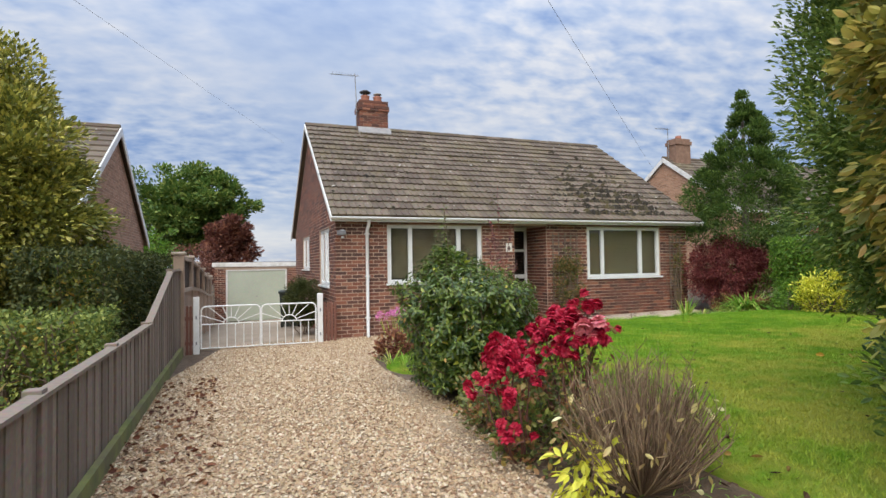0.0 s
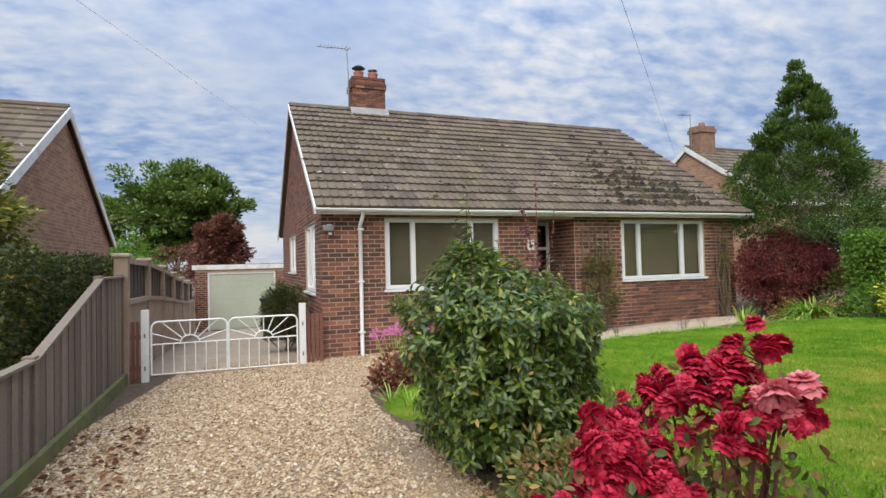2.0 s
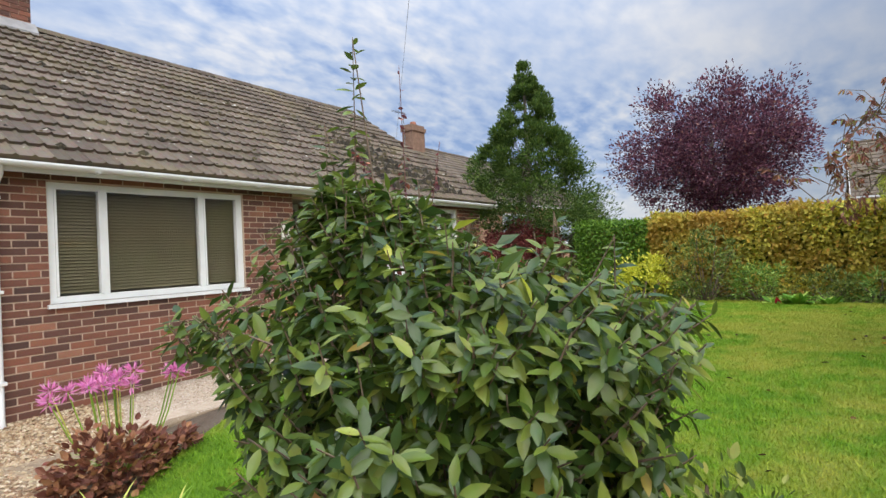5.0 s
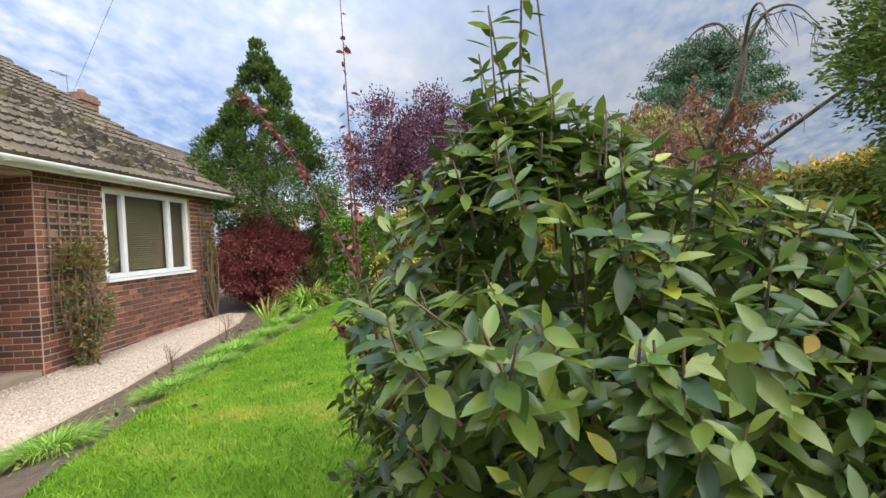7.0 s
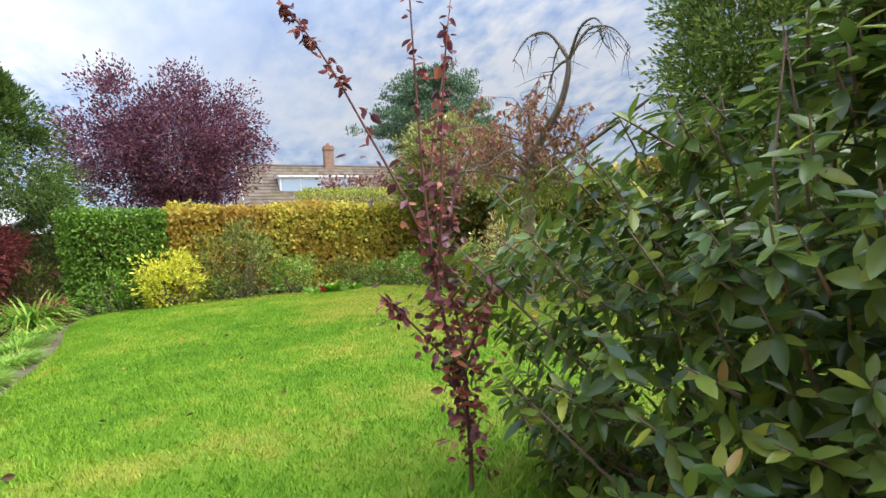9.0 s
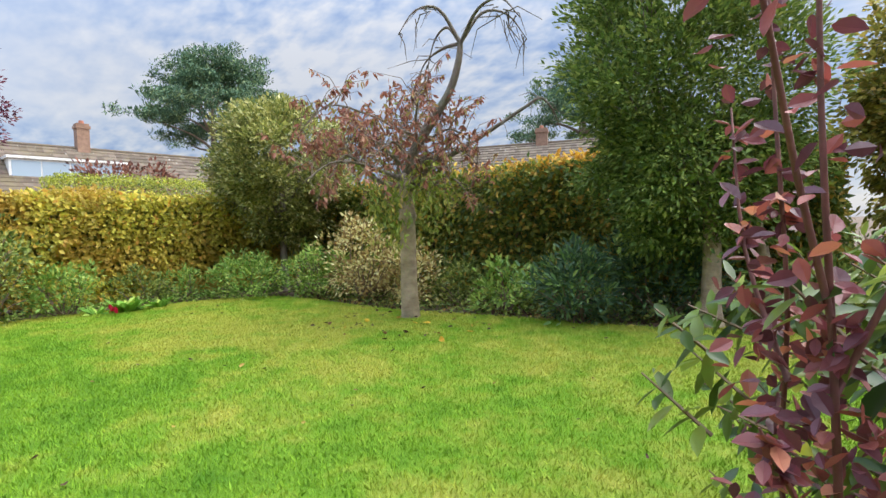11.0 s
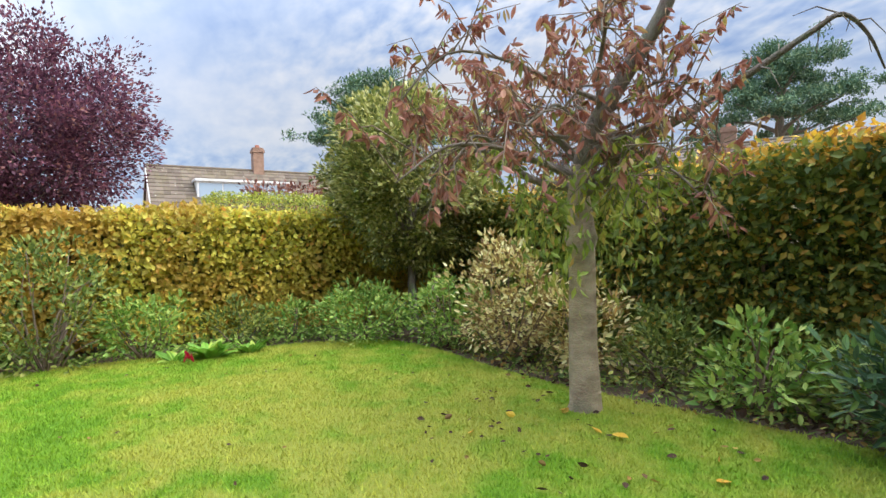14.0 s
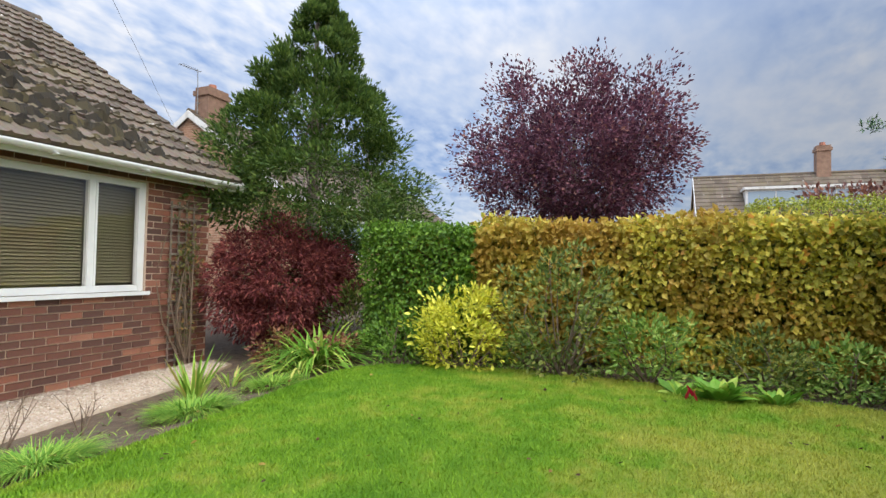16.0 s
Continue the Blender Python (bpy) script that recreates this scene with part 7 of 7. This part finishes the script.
def dock():
    at = (10.78, 3.42)
    t = thing("broadleaf_plant", "rosette of broad bright green leaves with one red leaf", "plant", (*at, float(level(*at))))
    g, r = Geo(), Geo()
    for cx, cy, n, size in ((0.0, 0.0, 34, 0.20), (0.05, -0.40, 20, 0.15), (0.1, 0.3, 14, 0.14)):
        a = np.arange(n) * 2.4 + rng.random(n) * 0.4
        steep = 0.4 + 2.0 * rng.random(n)
        leaves(g, np.stack([cx + np.cos(a) * 0.03, cy + np.sin(a) * 0.05, np.full(n, 0.01)], 1), np.stack([np.cos(a), np.sin(a), steep], 1), size * (0.75 + 0.5 * rng.random(n)), 0.46, 0.15, 0.3, np.array([0, 0, 1.0]) + rng.normal(size=(n, 3)) * 0.2, True)
    leaves(r, np.array([(-0.16, 0.24, 0.05), (-0.17, 0.20, 0.05), (-0.15, 0.22, 0.06)]), np.array([(-0.8, 0.3, 0.7), (-0.9, -0.2, 0.6), (-0.6, 0.1, 1.0)]), 0.12, 0.75, 0.2, 0.2, None, True)
    part("leaf_mass", g, M_TUFT, t, kind="stuff")
    part("red_leaf", r, M_ROSE, t, "crimson dying leaf")


dock()

# ---- neighbouring houses ----


def simple_house(name, label, at, turn, length, depth, eave, ridge_h, bricks, windows, chimney_at, base=-0.6, wall_lay=True, dormer=None, hip=0.0):
    """Ridge along the local x axis; the front faces local -y. windows: (face, a0, a1, z0, z1)."""
    t = thing(name, label, "house", (*at, 0), turn=turn)
    hd = depth / 2
    g = Geo()
    g.box((0.1, -hd + 0.3, base), (length - 0.1, -hd + 0.5, eave))
    g.box((0.1, hd - 0.5, base), (length - 0.1, hd - 0.3, eave))
    for x in (0.1, length - 0.3):
        g.box((x, -hd + 0.501, base), (x + 0.2, hd - 0.501, eave))
        g.add([(xx, yy, zz) for xx in (x, x + 0.2) for yy, zz in ((-hd + 0.3, eave), (hd - 0.3, eave), (0, ridge_h - 0.15))], [(0, 1, 2), (5, 4, 3)])
        g.add([(xx, yy, zz) for xx in (x, x + 0.2) for yy, zz in ((-hd + 0.3, eave), (hd - 0.3, eave), (0, ridge_h - 0.15))], [(0, 3, 4, 1), (1, 4, 5, 2), (2, 5, 3, 0)])
    w = part("wall", g, M_MORTAR, t)

    def top(a):
        return eave + (ridge_h - 0.2 - eave) * (1 - abs(a) / (hd - 0.3))
    if wall_lay:
        part("brickwork", bricks_joined(courses(-hd + 0.3, hd - 0.3, base, ridge_h, [], top), lambda a, o, z: (0.1 - o, a, z)), bricks, w, kind="stuff")
        part("brickwork", bricks_joined(courses(-hd + 0.3, hd - 0.3, base, ridge_h, [], top), lambda a, o, z: (length - 0.1 + o, a, z)), bricks, w, kind="stuff")
        part("brickwork", bricks_joined(courses(0.1, length - 0.1, base, eave, []), lambda a, o, z: (a, -hd + 0.3 - o, z)), bricks, w, kind="stuff")
    roof = part("roof", roof_deck(0, length, -hd, eave - 0.05, 0, ridge_h, hd, 0.08), M_TILES, t, "weathered brown tiled roof")
    n = int(math.hypot(hd, ridge_h - eave) / 0.32)
    tl = Geo()
    for side in (-1, 1):
        for k in range(n):
            s0, s1 = k / n, (k + 1) / n
            m = int(length / 0.33)
            for c in range(m):
                xa, xb = length * c / m, length * (c + 1) / m - 0.006
                j = 0.008 * rng.random()
                y0, z0 = side * hd * (1 - s0), eave - 0.05 + (ridge_h - eave + 0.05) * s0
                y1, z1 = side * hd * (1 - s1), eave - 0.05 + (ridge_h - eave + 0.05) * s1
                tl.add([(xa, y0, z0 + 0.005), (xb, y0, z0 + 0.005), (xb, y0, z0 + 0.045 + j), (xa, y0, z0 + 0.045 + j), (xb, y1, z1 + 0.01), (xa, y1, z1 + 0.01)], [(0, 1, 2, 3), (3, 2, 4, 5)])
    part("tiling", tl, M_TILES, roof, kind="stuff")
    part("ridge_tiles", Geo().tube([(0, 0, ridge_h), (length, 0, ridge_h)], 0.09, 8), M_TILES, roof)
    for x in (-0.03, length):
        g = Geo()
        for side in (-1, 1):
            g.add([(xx, yy, zz) for xx in (x, x + 0.03) for yy, zz in ((side * hd, eave - 0.24), (side * hd, eave - 0.03), (0, ridge_h + 0.02), (0, ridge_h - 0.2))], [(0, 1, 2, 3), (7, 6, 5, 4), (0, 4, 5, 1), (1, 5, 6, 2), (2, 6, 7, 3), (3, 7, 4, 0)])
        part("bargeboard", g, M_PAINT, t, "white bargeboard")
    part("gutter", Geo().box((0, -hd - 0.08, eave - 0.14), (length, -hd + 0.02, eave - 0.05)), M_PVC, t)
    for a0, a1, z0, z1 in windows:
        yv = -hd + 0.3
        win = part("window", Geo().box((a0, yv - 0.03, z0), (a1, yv - 0.01, z1)), M_GLASSDARK, t)
        fr = Geo()
        for p, q, r0, r1 in ((a0, a0 + 0.07, z0, z1), (a1 - 0.07, a1, z0, z1), (a0 + 0.07, a1 - 0.07, z0, z0 + 0.07), (a0 + 0.07, a1 - 0.07, z1 - 0.07, z1), ((a0 + a1) / 2 - 0.035, (a0 + a1) / 2 + 0.035, z0 + 0.07, z1 - 0.07)):
            fr.box((p, yv - 0.06, r0), (q, yv - 0.031, r1))
        part("frame", fr, M_PVC, win)
        part("sill", Geo().box((a0 - 0.05, yv - 0.1, z0 - 0.07), (a1 + 0.05, yv - 0.02, z0 - 0.002)), M_PVC, win)
    if chimney_at is not None:
        cx, cy, cw, top_z = chimney_at
        g = Geo()
        g.box((cx - cw / 2, cy - 0.28, ridge_h - 0.8), (cx + cw / 2, cy + 0.28, top_z))
        g.box((cx - cw / 2 - 0.05, cy - 0.33, top_z - 0.28), (cx + cw / 2 + 0.05, cy + 0.33, top_z - 0.12))
        ch = part("chimney", g, M_STACK, t, "brick chimney stack")
        part("chimney_pot", Geo().tube([(cx, cy, top_z), (cx, cy, top_z + 0.18)], [0.14, 0.12], 10), M_POT, ch)
    if dormer:
        a0, a1, z0, z1, yf = dormer
        d = part("dormer", Geo().box((a0, yf, z0 - 0.1), (a1, -0.2, z1)), M_PAINT, t, "white flat-roofed dormer")
        part("dormer_roof", Geo().box((a0 - 0.1, yf - 0.15, z1), (a1 + 0.1, -0.2, z1 + 0.12)), M_PAINT, d)
        k = max(2, int((a1 - a0) / 1.1))
        for i in range(k):
            p, q = a0 + 0.1 + (a1 - a0 - 0.2) * i / k, a0 + 0.1 + (a1 - a0 - 0.2) * (i + 1) / k - 0.06
            part("pane", Geo().box((p, yf - 0.02, z0 + 0.1), (q, yf - 0.002, z1 - 0.1)), M_GLASSDARK, d)
    return t


m_gd, nt_gd, b_gd = nodes_of("far_window_glass")
b_gd.inputs["Base Color"].default_value = (0.36, 0.44, 0.50, 1)
b_gd.inputs["Roughness"].default_value = 0.05
b_gd.inputs["Specular IOR Level"].default_value = 1.0
M_GLASSDARK = m_gd

simple_house("neighbour_house", "tan brick gabled bungalow beyond the fence", (-12.5, 13.5), 0, 10.0, 8.6, 2.3, 4.94, M_BRICKS_TAN, [(3, 5, 1.0, 2.1)], None)
simple_house("neighbour_house", "orange brick bungalow with white bargeboards and chimney", (18.5, 17.6), 0, 13.0, 8.2, 3.4, 6.15, M_BRICKS_TAN, [(1.8, 4.6, 1.65, 2.95), (7.5, 10.0, 1.65, 2.95)], (0.75, -0.2, 0.85, 7.0))
simple_house("far_house", "distant tiled chalet bungalow with long white dormer", (37.5, 2.0), -90, 15.0, 7.0, 3.3, 6.35, M_BRICKS_TAN, [], (5.85, 0, 0.6, 7.7), wall_lay=False, dormer=(2.2, 7.2, 4.25, 5.35, -2.1))
simple_house("far_house", "distant dark-roofed house with blue-white windows", (12.5, -27.0), 25, 14.0, 8.0, 3.6, 6.4, M_BRICKS_TAN, [], (8.4, 0, 0.7, 7.3), wall_lay=False, dormer=(3.0, 7.6, 4.5, 5.6, 1.0))
bush("far_shrub", "distant reddish garden shrub before the chalet", (30, -3.6), ellipsoid(1.0, 2.4, 1.3, 0.2, 61), 3.2, 60, 1500, 0.5, 0.22, 0.5, M_FARRED, 12, stem_r=0.05)


def shed():
    t = thing("shed", "small red-brown garden shed with grey roof", "shed", (15.9, 8.1, float(level(15.9, 8.1))))
    part("body", bevelled((-0.8, -0.7, -0.1), (0.8, 0.7, 1.45), 0.01), M_PICKET, t)
    g = Geo()
    for s in (-1, 1):
        g.add([(x, y, z) for x in (-0.9, 0.9) for y, z in ((s * 0.85, 1.40), (0, 1.78), (0, 1.83), (s * 0.85, 1.45))], [(0, 1, 5, 4), (1, 2, 6, 5), (2, 3, 7, 6), (3, 0, 4, 7), (0, 3, 2, 1), (4, 5, 6, 7)])
    part("roof", g, M_LEAD, t, "grey felt roof")
    part("post", Geo().box((-0.83, -0.73, -0.1), (-0.76, -0.66, 1.44)), M_PAINT, t)


shed()


def wire(label, a, b, sag):
    t = thing("telephone_wire", label, "wire", a)
    s = np.linspace(0, 1, 15)[:, None]
    d = np.array(b) - np.array(a)
    part("cable", Geo().tube(d * s - np.array([0, 0, sag]) * (4 * s * (1 - s)), 0.0032, 5), M_CABLE, t)


wire("thin dark overhead telephone wire past the gable", (-9.6, -8.5, 6.2), (2.6, 29.3, 8.35), 0.1)
wire("thin dark overhead telephone wire to the neighbouring house", (-7.9, -6.0, 5.75), (18.5, 17.95, 5.35), 0.0)


def weeds(poly, n, length, label):
    x, y = scatter(poly, 200)
    k = rng.permutation(len(x))[:n]
    x, y = x[k], y[k]
    a = rng.random(len(x)) * 6.2832
    g = Geo()
    straps(g, np.stack([x, y, level(x, y) - 0.02], 1), np.stack([np.cos(a), np.sin(a), 0.7 + rng.random(len(x))], 1), length * (0.5 + rng.random(len(x))), 0.010, 0.8, 3)
    tagged(part("weeds", g, M_TUFT), label, "weeds", kind="stuff")


weeds([(3.8, 6.68), (5.1, 6.9), (8.5, 6.88), (10.6, 7.1), (10.8, 8.3), (7.8, 8.1), (5.0, 7.75)], 420, 0.08, "low green weeds and grass on the border soil")
weeds([(10.6, 1.2), (11.7, 1.6), (11.8, 6.9), (11.1, 6.9), (11.4, 5.0), (11.0, 2.4)], 1200, 0.10, "low green growth at the hedge foot")
weeds([(4.2, 0.5), (10.3, 0.5), (10.3, 1.4), (8.4, 1.7), (6.5, 1.3), (4.2, 1.2)], 1300, 0.09, "low green growth along the lawn edge")
weeds([(2.25, -0.6), (2.9, -0.6), (2.9, 2.4), (3.2, 3.2), (2.3, 3.4), (2.2, 1.5)], 900, 0.08, "low weeds and seedlings in the rose bed")
for k, (x, y) in enumerate(((2.35, 2.75), (2.55, 3.15), (2.8, 2.4), (2.42, 2.2), (2.85, 2.9), (3.05, 3.2), (2.6, 1.6))):
    bush("bed_plant", "low mixed foliage in the rose bed", (x, y), ellipsoid(0.26, 0.28, 0.2, 0.2, 80 + k), 0.17, 30, 520, 0.11, 0.05, 0.5, (M_ROSELEAF, M_GREYGREEN)[k % 2], 8, rich=True, group="rose bed plants")



def ground_cover(poly, n, material, label, leaf=0.045, high=0.12):
    x, y = scatter(poly, 900)
    k = rng.permutation(len(x))[:n]
    x, y = x[k], y[k]
    lump = 0.5 + 0.5 * np.sin(x * 5.1 + np.sin(y * 7.3) * 1.7)
    p = np.stack([x, y, level(x, y) + 0.01 + high * lump * rng.random(len(x))], 1)
    g = Geo()
    leaves(g, p, rng.normal(size=(len(x), 3)) * np.array([1, 1, 0.4]) + np.array([0, 0, 0.25]), leaf * (0.6 + 0.8 * rng.random(len(x))), 0.62, 0.2, 0.2, None, True)
    tagged(part("ground_cover", g, material), label, "ground cover", kind="stuff")


ground_cover([(4.3, 0.1), (10.6, 0.1), (10.6, 1.2), (8.3, 1.45), (6.5, 1.05), (5.0, 1.0), (4.4, 0.6)], 4200, M_GREYGREEN, "low mixed green ground cover below the roadside hedge")
ground_cover([(4.6, 0.5), (10.3, 0.4), (10.3, 1.3), (8.3, 1.6), (6.5, 1.25), (5.0, 1.15)], 900, M_LITTER, "dry leaf litter along the roadside bed", 0.05, 0.04)
ground_cover([(2.2, 1.6), (2.5, 1.8), (2.6, 3.3), (2.2, 3.6), (2.14, 2.6)], 700, M_ROSELEAF, "low mixed growth along the edge of the drive", 0.045, 0.10)
ground_cover([(11.2, 1.6), (11.8, 1.6), (11.8, 6.6), (11.5, 6.6), (11.55, 5.0), (11.2, 3.6)], 1600, M_LOWGREEN, "low green ground cover at the hedge foot")



def bare_twigs(at, n, high, label):
    t = thing("bare_shrub", label, "shrub", (*at, float(level(*at))), "bare shrubs beside the path")
    g = Geo()
    for _ in range(n):
        a, lean = rng.random() * 6.28, 0.15 + 0.5 * rng.random()
        e = np.array([math.cos(a) * lean * high, math.sin(a) * lean * high * 0.6, high * (0.6 + 0.5 * rng.random())])
        path = limb_path((0, 0, -0.02), e, 0.05)
        g.tube(path, np.linspace(0.006, 0.002, 5), 5, False)
        for k in (2, 3):
            g.tube([path[k], path[k] + rng.normal(size=3) * 0.05 + np.array([0, 0, 0.07])], [0.003, 0.0012], 4, False)
    part("stem_mass", g, M_TWIG, t, kind="stuff")


bare_twigs((8.15, 7.75), 7, 0.42, "leafless brown shrub in the bed beside the path")
bare_twigs((8.75, 7.85), 5, 0.32, "small leafless brown shrub in the bed beside the path")
bare_twigs((6.6, 7.6), 6, 0.36, "thin leafless brown shrub in the bed beside the path")

# ---- single bricks and tiles ----
brick_me = bpy.data.meshes.new("brick")
bm_b = brick_mesh(0.211)
bm_b.to_mesh(brick_me)
bm_b.free()
brick_me.materials.append(M_BRICK)
for p, q, z in sorted(single_set):
    part("brick", brick_me, None, front_wall, at=Matrix.Translation(((p + q) / 2 - X0, -0.004 - 0.003 * rng.random(), z)))
tile_meshes = []
for k in range(3):
    g = Geo()
    tile_geo(g, 0.0, 0.0, lambda x, s, up: (x, s * math.cos(SLOPE) - up * math.sin(SLOPE), s * math.sin(SLOPE) + up * math.cos(SLOPE)), False)
    me = g.mesh("tile")
    me.materials.append(M_TILE)
    tile_meshes.append(me)
for r in range(LOOSE_ROWS):
    for c in range(n_cols):
        p = on_front(RX0 + c * TW + rng.normal() * 0.002, -0.03 + r * GAUGE, abs(rng.normal()) * 0.003)
        part("tile", tile_meshes[(r + c) % 3], None, roof, at=Matrix.Translation((p[0] - X0, p[1] - Y0, p[2])) @ Matrix.Rotation(rng.normal() * 0.006, 4, "Y"))
